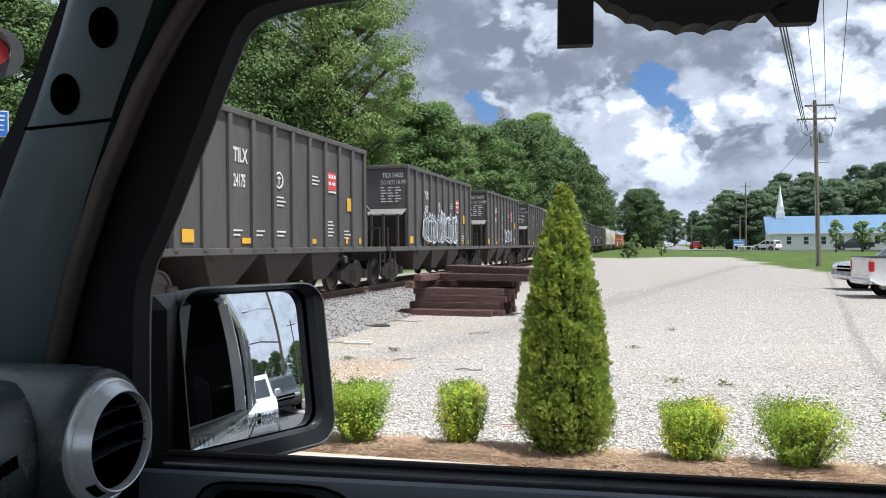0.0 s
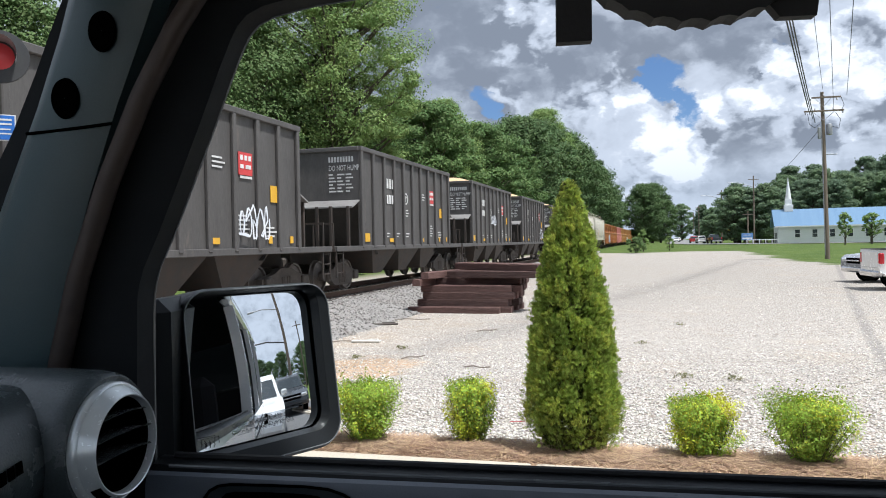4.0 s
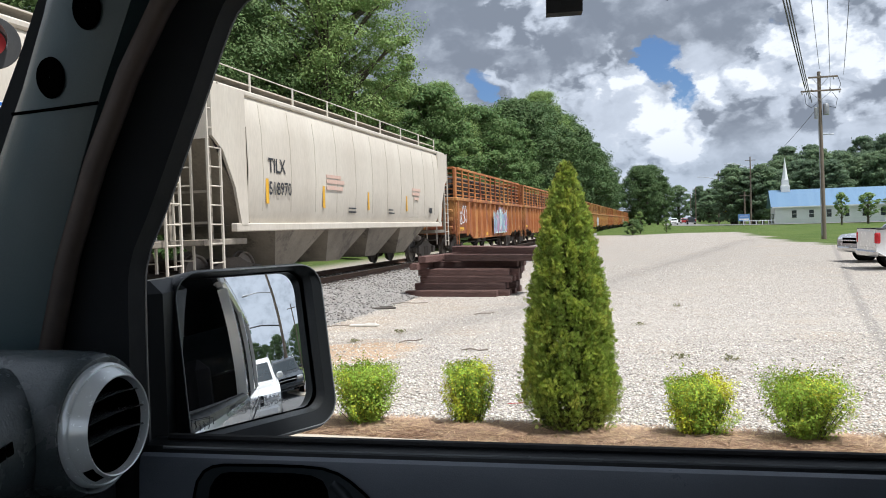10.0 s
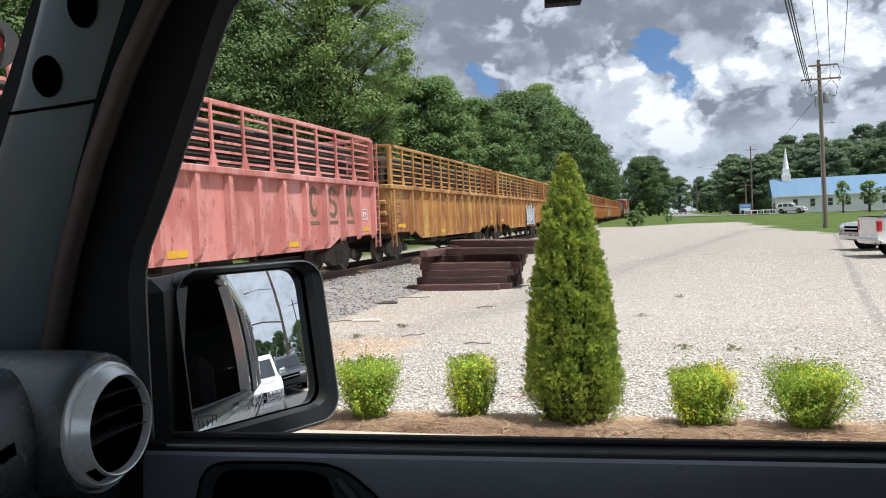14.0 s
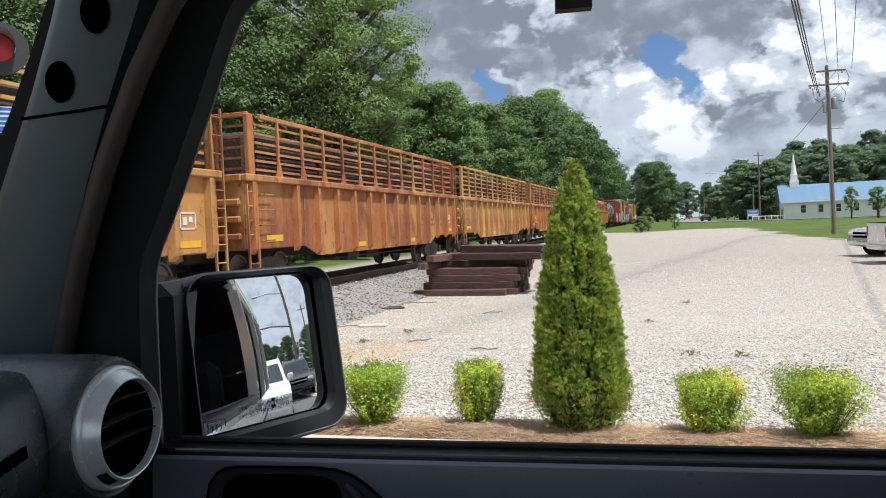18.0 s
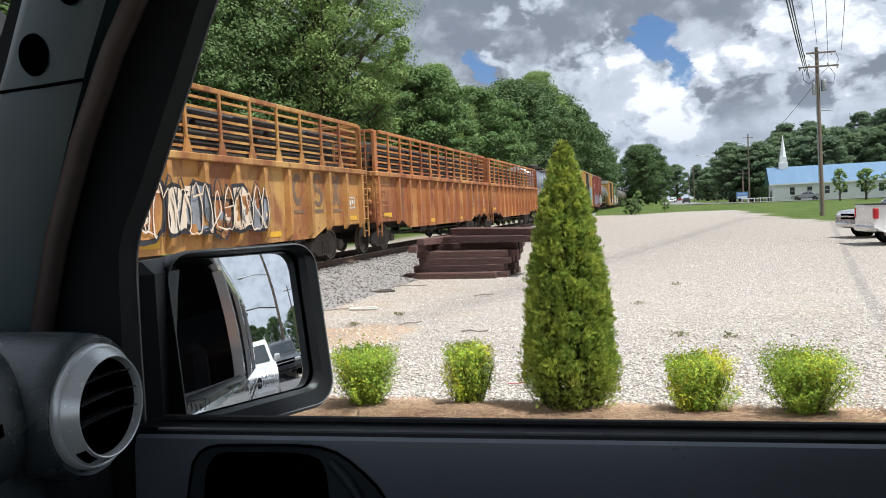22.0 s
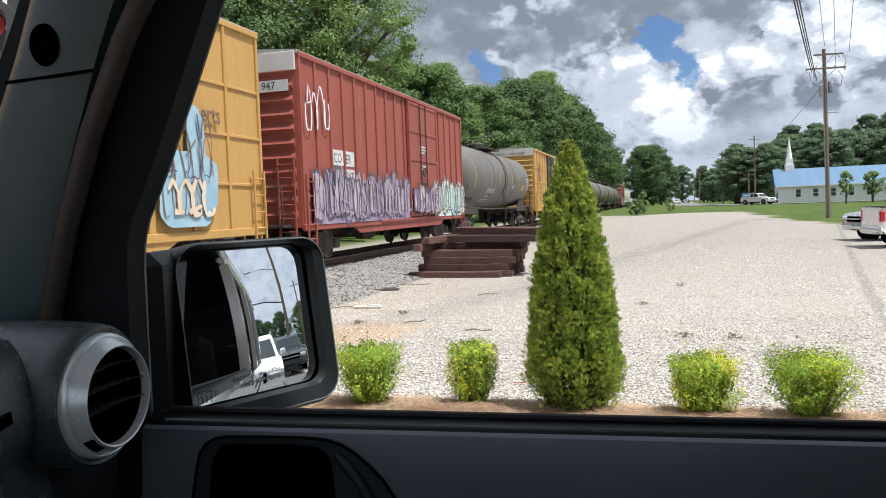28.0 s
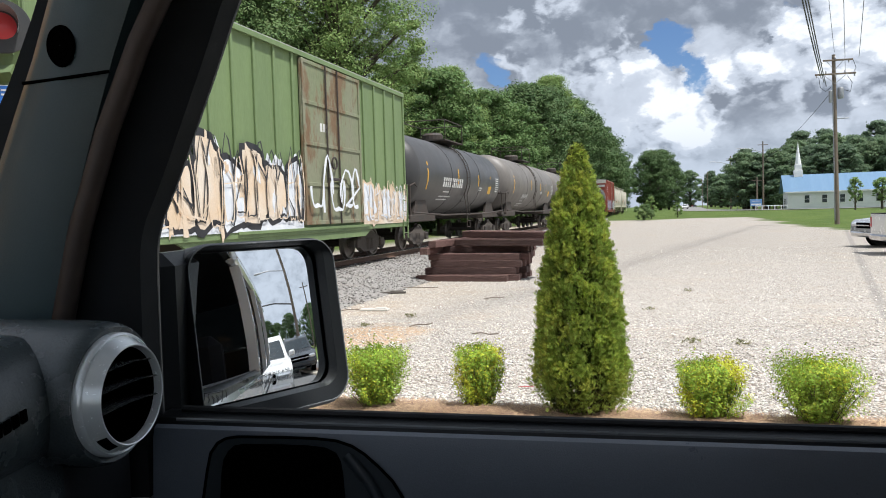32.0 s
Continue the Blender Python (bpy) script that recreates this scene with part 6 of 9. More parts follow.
def make_gondola(s, kind):
    P = GON[kind]
    car = rail_car("caged_gondola_car", {"orange": "rusty orange gondola car with a tall open cage", "yellow": "weathered yellow gondola car with a tall open cage", "pink": "faded pink gondola car with a tall open cage"}[kind], s, "freight car")
    L, W = 15.5, 1.53
    h = L / 2
    # side sheet: ends cut up over the trucks, belly lower between
    side = [(-h, 1.0), (-h + 2.6, 0.98), (-h + 3.3, 0.72), (h - 3.3, 0.72), (h - 2.6, 0.98), (h, 1.0), (h, 2.42), (-h, 2.42)]
    g = Geo()
    for sy in (-1, 1):
        g.prism(side, sy * (W - 0.04), sy * W)
    for sx in (-1, 1):
        g.box((sx * (h - 0.03), 0, 1.72), (0.06, 2 * W - 0.08, 1.4))
    g.box((0, 0, 1.0), (L - 0.1, 2 * W - 0.1, 0.06))
    body = part("body", g, P, car)
    rg = Geo()
    for z, k in ((0.76, 0.25), (0.86, 0.8), (1.0, 1.0), (2.22, 1.0), (2.36, 0.9)):
        rg.v += [(-0.105, 0.004, z), (-0.065, -0.125 * k, z), (0.065, -0.125 * k, z), (0.105, 0.004, z)]
    rg.f = [(i * 4 + a, i * 4 + a + 1, i * 4 + a + 5, i * 4 + a + 4) for i in range(4) for a in range(3)] + [(0, 1, 2, 3), (16, 17, 18, 19)]
    rib = mesh_of(rg, "side_rib")
    rib.materials.append(P)
    nr = 14
    for i in range(nr):
        x = -h + 0.28 if i == 0 else -h + 2.15 + (i - 1) * (L - 2.45) / (nr - 2)
        for sy in (-1, 1):
            ob = part("side_rib", rib, None, body)
            ob.matrix_basis = Matrix.Translation((x, sy * W, 0.12 if abs(x) > h - 3 else 0)) @ (Matrix.Identity(4) if sy < 0 else pose(0, 0, 0, 0, 0, 180))
    pieces("top_ledge", Geo().box((0, -W - 0.04, 2.44), (L + 0.05, 0.20, 0.14), 0.02).box((0, W + 0.04, 2.44), (L + 0.05, 0.20, 0.14), 0.02).box((-h, 0, 2.44), (0.14, 2 * W, 0.14), 0.02).box((h, 0, 2.44), (0.14, 2 * W, 0.14), 0.02), P, body)
    # end ribs that run across
    g = Geo()
    for sx in (-1, 1):
        for z in (1.25, 1.6, 1.95):
            g.box((sx * (h + 0.03), 0, z), (0.10, 2 * W - 0.1, 0.14), 0.03)
    pieces("end_rib", g, P, body)
    # cage
    for sy in (-1, 1):
        y = sy * (W - 0.05)
        cage = part("cage_side", Geo().box((0.35, y, 3.76), (L - 1.0, 0.09, 0.10), 0.012).box((-h + 0.42, y, 3.12), (0.22, 0.12, 1.3), 0.02).box((h - 0.08, y, 3.12), (0.14, 0.12, 1.3), 0.02), P, car)
        for k in range(6):
            z = 2.64 + k * 0.188
            part("cage_rail", Geo().box((0.2, y + sy * -0.02, z), (L - 0.9, 0.035, 0.05)), P, cage)
        if sy < 0:
            for i in range(12):
                x = -h + 1.55 + i * (L - 1.9) / 12
                part("cage_post", Geo().box((x, y - 0.03, 3.14), (0.065, 0.06, 1.26), 0.01).prism([(x - 0.13, 2.5), (x + 0.13, 2.5), (x + 0.035, 2.78), (x - 0.035, 2.78)], y - 0.07, y - 0.02), P, cage)
    g = Geo()
    for sx in (-1, 1):
        xe = sx * (h - 0.1) if sx > 0 else -h + 0.42
        g.box((xe, 0, 3.76), (0.10, 2 * W - 0.1, 0.10), 0.012)
        for k in range(5):
            g.box((xe, -W + 0.1 + k * (2 * W - 0.2) / 4, 3.12), (0.06, 0.06, 1.28))
        for k in range(5):
            g.box((xe, 0, 2.66 + k * 0.22), (0.04, 2 * W - 0.2, 0.05))
    pieces("cage_end_bar", g, P, car)
    # ladders, grab irons, trucks
    ladder(car, h + 0.03, -W - 0.03, 0.6, 3.7, 0.34, P, 9)
    ladder(car, -h + 0.2, -W - 0.09, 0.55, 2.3, 0.36, P, 6)
    for sx in (-1, 1):
        bogie(car, sx * (h - 1.75))
    couplers(car, h + 0.25)
    part("centre_sill", Geo().box((0, 0, 0.86), (L, 0.36, 0.3), 0.02), M_STEEL, car)
    part("brake_gear", Geo().cyl((-1.5, -0.8, 0.62), (-0.7, -0.8, 0.62), 0.17, 12).box((0.6, -0.7, 0.6), (0.9, 0.3, 0.3), 0.04).cyl((-4, -0.9, 0.55), (4, -0.9, 0.55), 0.025, 6), M_STEEL, car)
    # block letters towards the trailing end and number at the leading end, on the sheet between the ribs
    y = -W - 0.006
    g = Geo()
    for i, x in enumerate((3.40, 4.48, 5.56)):
        if i == 0:
            g.band([(x + 0.26 + 0.12 * math.cos(radians(a)), 1.90 + 0.22 * math.sin(radians(a))) for a in range(50, 311, 20)], [(x + 0.26 + 0.27 * math.cos(radians(a)), 1.90 + 0.38 * math.sin(radians(a))) for a in range(50, 311, 20)], y, y + 0.005)
        elif i == 1:
            for cz, a0, a1 in ((2.08, 20, 271), (1.72, 90, -161)):
                st_ = 15 if a1 > a0 else -15
                arc = [radians(a) for a in range(a0, a1, st_)]
                g.band([(x + 0.26 + 0.13 * math.cos(a), cz + 0.115 * math.sin(a)) for a in arc], [(x + 0.26 + 0.27 * math.cos(a), cz + 0.235 * math.sin(a)) for a in arc], y, y + 0.005)
        else:
            g.prism([(x, 1.52), (x + 0.18, 1.52), (x + 0.52, 2.28), (x + 0.34, 2.28)], y, y + 0.005).prism([(x + 0.34, 1.52), (x + 0.52, 1.52), (x + 0.18, 2.28), (x, 2.28)], y - 0.001, y + 0.004)
        g.box((x + 0.26, y, 1.38), (0.56, 0.008, 0.08))
    pieces("block_emblem", g, M_DARK_LETTER, car, "three dark block shapes")
    pieces("stencil_mark", flat_marks([(-5.42, 1.80, 2, 0.34), (-4.34, 1.80, 1, 0.34), (-5.42, 1.22, 2, 0.32), (-4.34, 1.22, 2, 0.32), (-3.25, 1.22, 2, 0.32)], y, -0.12), M_DARK_LETTER, car)
    pieces("reflector", plain_bars([(-6.9, 1.12, 0.7, 0.14), (-2.1, 0.84, 0.6, 0.13), (2.25, 0.84, 0.5, 0.12), (6.58, 1.1, 0.6, 0.12)], y), M_YELLOW_TAPE, car)
    pieces("tag_plate", plain_bars([(6.60, 1.42, 0.46, 0.03), (6.60, 1.70, 0.46, 0.03), (6.60, 1.42, 0.03, 0.31), (7.03, 1.42, 0.03, 0.31), (6.68, 1.50, 0.12, 0.14), (6.86, 1.55, 0.10, 0.10)], y), M_WHITE_MARK, car)
    # grab irons on the end panel
    for k in range(4):
        part("grab_iron", Geo().tube([(-h + 0.55, -W, 1.15 + k * 0.32), (-h + 0.55, -W - 0.09, 1.15 + k * 0.32), (-h + 1.05, -W - 0.09, 1.15 + k * 0.32), (-h + 1.05, -W, 1.15 + k * 0.32)], 0.013, 5), P, car)
    # load: long dark bars stacked behind the cage rails
    r = random.Random(5)
    g = Geo()
    g.box((0, 0, 2.35), (L - 1.8, 2 * W - 0.9, 2.3), 0.1)
    for lay in range(6):
        z = 2.38 + lay * 0.185
        for sy in (-1, 1):
            x = -h + 1.0
            while x < h - 2.2:
                ln = r.uniform(2.2, 3.4)
                g.cyl((x, sy * 1.24, z + r.uniform(-0.02, 0.02)), (min(x + ln, h - 0.5), sy * 1.24, z + r.uniform(-0.02, 0.02)), r.uniform(0.07, 0.095), 8)
                x += ln + r.uniform(0.03, 0.5)
    tagged(part("load", g, M_TIRES, car, "dark stacked bars behind the cage rails"), kind="stuff")
    return car


G_C = [177.8, 194.2, 210.7, 227.3, 243.7, 260.0, 276.4, 292.9, 309.3, 325.5, 341.75, 357.8]
G_K = ["orange", "orange", "pink", "yellow", "yellow", "yellow", "orange", "yellow", "orange", "yellow", "orange", "orange"]
first, gons = {}, []
for s, k in zip(G_C, G_K):
    if k in first:
        gons.append(again(first[k], s))
    else:
        first[k] = make_gondola(s, k)
        gons.append(first[k])
mural(gons[0], -0.6, 0.9, 3.4, 1.25, -1.655, 3, M_PURPLE_SPRAY, (M_CYAN_SPRAY, M_PINK_SPRAY, M_MINT_SPRAY), 4)
strokes(gons[0], -7.2, 1.3, 1.2, 0.9, -1.62, 14, M_WHITE_SPRAY, 3, 0.03, "graffiti")
mural(gons[4], 0.4, 0.85, 3.0, 1.3, -1.655, 8, M_BLACK_SPRAY, (M_WHITE_SPRAY, M_WHITE_SPRAY), 3)
mural(gons[9], -3.6, 0.95, 5.6, 1.05, -1.655, 31, M_BLACK_SPRAY, (M_CREAM_SPRAY, M_HAZE_SPRAY, GON["yellow"]), 6, False)
strokes(gons[8], -7.0, 1.2, 1.2, 0.9, -1.66, 32, M_YELLOW_TAPE, 3, 0.03, "graffiti")

# -- box cars --
def make_box(s, label, P, D_, zt=5.06, zb=0.95, L=14.6, door=(0.4, 3.6), posts=17, grid=False, cap=True, end_m=None):
    car = rail_car("box_car", label, s, "freight car")
    W, h = 1.56, L / 2
    g = Geo().box((0, -W + 0.03, (zb + zt) / 2), (L, 0.06, zt - zb)).box((0, W - 0.03, (zb + zt) / 2), (L, 0.06, zt - zb))
    g.box((-h + 0.04, 0, (zb + zt) / 2), (0.08, 2 * W - 0.1, zt - zb)).box((h - 0.04, 0, (zb + zt) / 2), (0.08, 2 * W - 0.1, zt - zb)).box((0, 0, zb + 0.05), (L - 0.1, 2 * W - 0.1, 0.1))
    body = part("body", g, P, car)
    part("roof", Geo().prism([(-W - 0.03, zt - 0.05), (W + 0.03, zt - 0.05), (W + 0.03, zt + 0.03), (0, zt + 0.16), (-W - 0.03, zt + 0.03)], -h - 0.04, h + 0.04, "x"), M_ROOF, car, "dull galvanised roof")
    pieces("side_sill", Geo().box((0, -W - 0.015, zb), (L, 0.10, 0.16), 0.012).box((0, W + 0.015, zb), (L, 0.10, 0.16), 0.012).prism([(-4.4, zb - 0.05), (4.4, zb - 0.05), (3.9, zb - 0.26), (-3.9, zb - 0.26)], -W - 0.03, -W + 0.03), P, body)
    part("top_plate", Geo().box((0, -W - 0.015, zt - 0.06), (L, 0.10, 0.12), 0.012), P, body)
    post = mesh_of(Geo().box((0, -W - 0.022, (zb + zt) / 2), (0.075, 0.06, zt - zb - 0.1), 0.014), "side_post")
    post.materials.append(P)
    for i in range(posts):
        x = -h + 0.06 + i * (L - 0.12) / (posts - 1)
        if not door[0] - 0.1 < x < door[1] + 0.1:
            part("side_post", post, None, body).matrix_basis = Matrix.Translation((x, 0, 0))
    if grid:
        g = Geo()
        for z in (1.9, 2.85, 3.8):
            for a, b in ((-h, door[0] - 0.1), (door[1] + 0.1, h)):
                g.box(((a + b) / 2, -W - 0.012, z), (b - a, 0.045, 0.06), 0.01)
        pieces("side_rail", g, P, body)
    # plug door with its rods and bars
    dw = door[1] - door[0]
    dc = (door[0] + door[1]) / 2
    dz0, dz1 = zb + 0.12, zt - 0.16
    dr = part("sliding_door", Geo().box((dc, -W - 0.05, (dz0 + dz1) / 2), (dw, 0.07, dz1 - dz0), 0.015), D_, car)
    g = Geo()
    for z in (dz0 + 0.05, dz0 + 0.95, dz0 + 1.9, dz0 + 2.85, dz1 - 0.05):
        if z < dz1:
            g.box((dc, -W - 0.095, z), (dw, 0.03, 0.09), 0.008)
    g.box((door[0] + 0.05, -W - 0.1, (dz0 + dz1) / 2), (0.09, 0.04, dz1 - dz0), 0.01).box((door[1] - 0.05, -W - 0.1, (dz0 + dz1) / 2), (0.09, 0.04, dz1 - dz0), 0.01)
    pieces("door_bar", g, D_, dr)
    g = Geo()
    for fx in (0.36, 0.56):
        g.cyl((door[0] + dw * fx, -W - 0.13, dz0), (door[0] + dw * fx, -W - 0.13, dz1), 0.022, 6)
    g.box((door[0] + dw * 0.46, -W - 0.14, dz0 + 1.1), (0.7, 0.04, 0.07), 0.01).lathe([(0.12, 0), (0.16, 0), (0.16, 0.03), (0.12, 0.03)], 14, Matrix.Translation((door[0] + dw * 0.46, -W - 0.13, dz0 + 1.5)) @ pose(0, 0, 0, 90, 0, 0), close=True)
    pieces("door_rod", g, M_STEEL, dr, "locking rods")
    pieces("door_rail", Geo().box((dc - dw * 0.35, -W - 0.06, zb + 0.03), (dw * 2.0, 0.07, 0.06)).box((dc - dw * 0.35, -W - 0.06, zt - 0.1), (dw * 2.0, 0.07, 0.05)), P, car)
    # corrugated end
    for sx in (-1, 1):
        g = Geo()
        nz = 11
        for i in range(nz):
            z = zb + 0.3 + i * (zt - zb - 0.75) / (nz - 1)
            g.prism([(-0.11, 0.0), (0.0, 0.075), (0.11, 0.0)], -W + 0.12, W - 0.12, "y", m=Matrix.Translation((sx * (h + 0.001), 0, z)) @ Matrix(((0, sx, 0), (0, 0, 1), (1, 0, 0))).to_4x4() @ Matrix(((1, 0, 0), (0, 0, 1), (0, 1, 0))).to_4x4())
        pieces("end_corrugation", g, end_m or P, car)
        if cap:
            part("end_cap", Geo().box((sx * (h + 0.035), 0, zt - 0.22), (0.07, 2 * W - 0.05, 0.44), 0.01), M_CAP, car, "chalky white upper end")
        ladder(car, sx * (h - 0.28), -W - 0.09, 0.5, 2.2, 0.40, P, 5)
        ladder(car, sx * (h + 0.10), -W + 0.35, 0.7, 2.6, 0.42, P, 6, False)
        bogie(car, sx * (h - 1.9))
    g = Geo().box((-h - 0.3, 0, 1.0), (0.5, 2.6, 0.06)).tube([(-h - 0.5, -1.3, 1.0), (-h - 0.5, -1.3, 1.9), (-h - 0.5, -0.4, 1.9), (-h - 0.5, -0.4, 1.0)], 0.02, 5)
    part("brake_platform", g, M_STEEL, car)
    couplers(car, h + 0.45)
    part("centre_sill", Geo().box((0, 0, 0.78), (L, 0.4, 0.34), 0.02).cyl((-2, -0.7, 0.62), (-1, -0.7, 0.62), 0.18, 10), M_STEEL, car)
    return car


M_ROOF = mat("galvanised_roof", (0.42, 0.42, 0.40), (0.30, 0.29, 0.27), rough=0.55, metal=0.4, scale=1, bump=0.05)
M_CAP = mat("chalky_white", (0.62, 0.60, 0.56), (0.50, 0.47, 0.43), rough=0.7, scale=2, bump=0)
M_BOX_RED = mat("box_car_red", (0.275, 0.055, 0.045), (0.215, 0.042, 0.036), rough=0.6, scale=0.7, bump=0.08, bscale=20, stretch=(1.5, 1, 0.3), fine=0.15, third=(0.33, 0.10, 0.075), third_at=0.62)
M_BOX_BRICK = mat("sun_bleached_red", (0.335, 0.088, 0.062), (0.26, 0.064, 0.047), rough=0.6, scale=0.7, bump=0.08, bscale=20, stretch=(1.5, 1, 0.3), fine=0.15, third=(0.38, 0.135, 0.10), third_at=0.6)
M_BOX_YELLOW = mat("box_car_yellow", (0.53, 0.315, 0.098), (0.46, 0.265, 0.080), rough=0.55, scale=0.6, bump=0.06, bscale=20, stretch=(1.5, 1, 0.3), fine=0.12, third=(0.45, 0.24, 0.08), third_at=0.63)
M_BOX_GREEN = mat("box_car_green", (0.175, 0.245, 0.105), (0.14, 0.20, 0.09), rough=0.6, scale=0.7, bump=0.08, bscale=20, stretch=(1.5, 1, 0.3), fine=0.15, third=(0.22, 0.26, 0.14), third_at=0.62)
M_DOOR_BLACK = mat("black_door_paint", (0.035, 0.036, 0.040), (0.055, 0.05, 0.048), rough=0.5, scale=1, bump=0.05)
M_DOOR_RUST = mat("rusted_green_door", (0.185, 0.215, 0.12), (0.24, 0.23, 0.17), rough=0.7, scale=0.9, bump=0.1, bscale=20, stretch=(1, 1, 0.4), third=(0.17, 0.075, 0.04), third_at=0.50)
YW = -1.645
r1 = make_box(389.8, "dark red box car with pale graffiti along its foot", M_BOX_RED, M_BOX_RED, zt=4.5, zb=1.05, L=14.2, door=(-0.4, 2.6), cap=False)
mural(r1, -5.0, 1.05, 3.2, 1.3, YW, 41, M_BOX_RED, (M_CREAM_SPRAY, M_CREAM_SPRAY), 4)
mural(r1, 2.7, 1.05, 3.8, 1.3, YW, 42, M_BOX_RED, (M_CREAM_SPRAY, M_WHITE_SPRAY), 5)
pieces("stencil_mark", flat_marks([(-5.9, 2.2, 4, 0.28), (-5.9, 1.75, 6, 0.25)], YW), M_WHITE_MARK, r1)
ya = make_box(406.5, "yellow box car with black door and pale blue graffiti", M_BOX_YELLOW, M_DOOR_BLACK, door=(-1.6, 1.6), posts=13, grid=True)
mural(ya, -7.0, 1.05, 5.0, 1.9, YW, 51, M_BLACK_SPRAY, (M_CYAN_SPRAY, M_ORANGE_SPRAY, M_PURPLE_SPRAY, M_CREAM_SPRAY), 5)
mural(ya, -1.45, 1.15, 2.95, 1.35, YW - 0.09, 53, M_PURPLE_SPRAY, (M_BLUE_SPRAY, M_RED_PANEL, M_CREAM_SPRAY, M_PURPLE_SPRAY), 5)
strokes(ya, 0.0, 3.7, 1.3, 0.9, YW - 0.09, 54, M_WHITE_SPRAY, 3, 0.03, "graffiti")
lettered(ya, "Railcar Pooling Experts", 2.0, YW - 0.012, 3.02, 0.46, M_DARK_LETTER, 0.86, bold=0.012)
pieces("faded_emblem", Geo().box((3.15, YW, 3.98), (0.55, 0.01, 0.14)).box((3.15, YW, 3.66), (0.16, 0.01, 0.62)).box((3.85, YW, 3.98), (0.55, 0.01, 0.14)).box((3.85, YW, 3.66), (0.16, 0.01, 0.62)).box((4.5, YW, 3.7), (0.16, 0.01, 0.8), m=Matrix.Identity(4)), M_RUST_PATCH_RED, ya, "faded red block shapes")
for k, (cx, base) in enumerate(((2.75, 1.2), (4.55, 1.15))):
    g = Geo().prism(blob(cx, base + 0.65, 1.75, 1.35, random.Random(90 + k), 30, 0.06), YW - 0.035, YW - 0.045)
    part("pale_blue_shape", g, M_CYAN_SPRAY, ya)
    for j in range(2):
        part("pale_blue_shape", Geo().prism(blob(cx - 0.50 + 0.80 * j, base + 1.50 - 0.1 * j, 0.52, 1.35, random.Random(95 + j), 24, 0.05), YW - 0.035, YW - 0.0455), M_CYAN_SPRAY, ya)
    strokes(ya, cx - 0.7, base, 1.4, 1.5, YW - 0.062, 77 + k, M_DARK_LETTER, 5, 0.014)
    strokes(ya, cx - 0.6, base + 0.05, 1.3, 0.8, YW - 0.075, 87 + k, M_CREAM_SPRAY, 4, 0.05)
    strokes(ya, cx - 0.75, base + 0.7, 1.45, 1.3, YW - 0.085, 97 + k, M_SHADOW_SPRAY, 4, 0.016)
oc = make_box(422.9, "sun-bleached red box car with mint and violet graffiti", M_BOX_BRICK, M_BOX_BRICK, door=(0.3, 3.5), posts=19)
mural(oc, -6.9, 1.0, 7.1, 1.40, YW, 61, M_SHADOW_SPRAY, (M_LILAC_SPRAY, M_PURPLE_SPRAY, M_LILAC_SPRAY, M_PURPLE_SPRAY), 9)
mural(oc, 3.0, 1.0, 4.2, 1.35, YW, 62, M_SHADOW_SPRAY, (M_MINT_SPRAY, M_CYAN_SPRAY, M_CREAM_SPRAY, M_MINT_SPRAY), 6)
mural(oc, 0.4, 1.1, 3.0, 1.0, YW - 0.09, 64, M_SHADOW_SPRAY, (M_PURPLE_SPRAY, M_CREAM_SPRAY, M_LILAC_SPRAY), 4, False)
strokes(oc, -7.1, 3.1, 1.3, 1.2, YW, 63, M_WHITE_SPRAY, 4, 0.03, "graffiti")
pieces("number_field", plain_bars([(-5.58, 2.50, 0.70, 0.40), (-4.78, 2.50, 0.62, 0.40), (-5.58, 2.02, 0.70, 0.40), (-4.78, 2.02, 0.62, 0.40)], -1.566), M_WHITE_MARK, oc, "white fields behind the marks")
for words_, x, z in (("CO", -5.50, 2.57), ("ER", -4.74, 2.57), ("171", -5.54, 2.09), ("947", -4.77, 2.09)):
    lettered(oc, words_, x, -1.572, z, 0.36, M_BLACK_SPRAY, 0.95)
part("number_field", Geo().box((-7.39, -0.42, 4.28), (0.012, 1.9, 0.26), 0.0), M_WHITE_MARK, oc)
part("lettering", text_mesh("COER 171947", 0.26), M_BLACK_SPRAY, oc).matrix_basis = Matrix.Translation((-7.40, 0.42, 4.20)) @ END_FACE @ Matrix.Diagonal((0.95, 1, 1, 1))
pieces("door_print", plain_bars([(1.4, 3.42, 0.7, 0.05), (1.4, 3.32, 0.8, 0.05), (1.4, 3.22, 0.6, 0.05), (1.45, 2.75, 0.8, 0.05), (1.45, 2.65, 0.5, 0.05)], -1.655), M_WHITE_MARK, oc)
fb = make_box(456.3, "bright yellow box car with black door and crossed emblem", M_BOX_YELLOW, M_DOOR_BLACK, door=(-1.5, 1.5), posts=13, grid=True)
for a, mtl in ((35, M_RED_PANEL), (-35, mat("blue_emblem_paint", (0.05, 0.10, 0.42), rough=0.5, bump=0))):
    g = Geo()
    for k in (-1, 1):
        g.box((0, 0, 0.34 * k), (0.17, 0.012, 0.62))
    part("crossed_emblem", g, mtl, fb, "red and blue crossed bars").matrix_basis = Matrix.Translation((-5.3, YW - (0.004 if a > 0 else 0), 3.55)) @ pose(0, 0, 0, 0, a, 0)
for words_, x, z, sz in (("FB", -5.55, 2.42, 0.36), ("OX", -4.45, 2.42, 0.36), ("5", -6.75, 1.98, 0.38), ("02", -5.55, 1.98, 0.38), ("49", -4.40, 1.98, 0.38), ("8", -3.25, 1.98, 0.38)):
    lettered(fb, words_, x, -1.566, z, sz, M_DARK_LETTER, 0.9, bold=0.006)
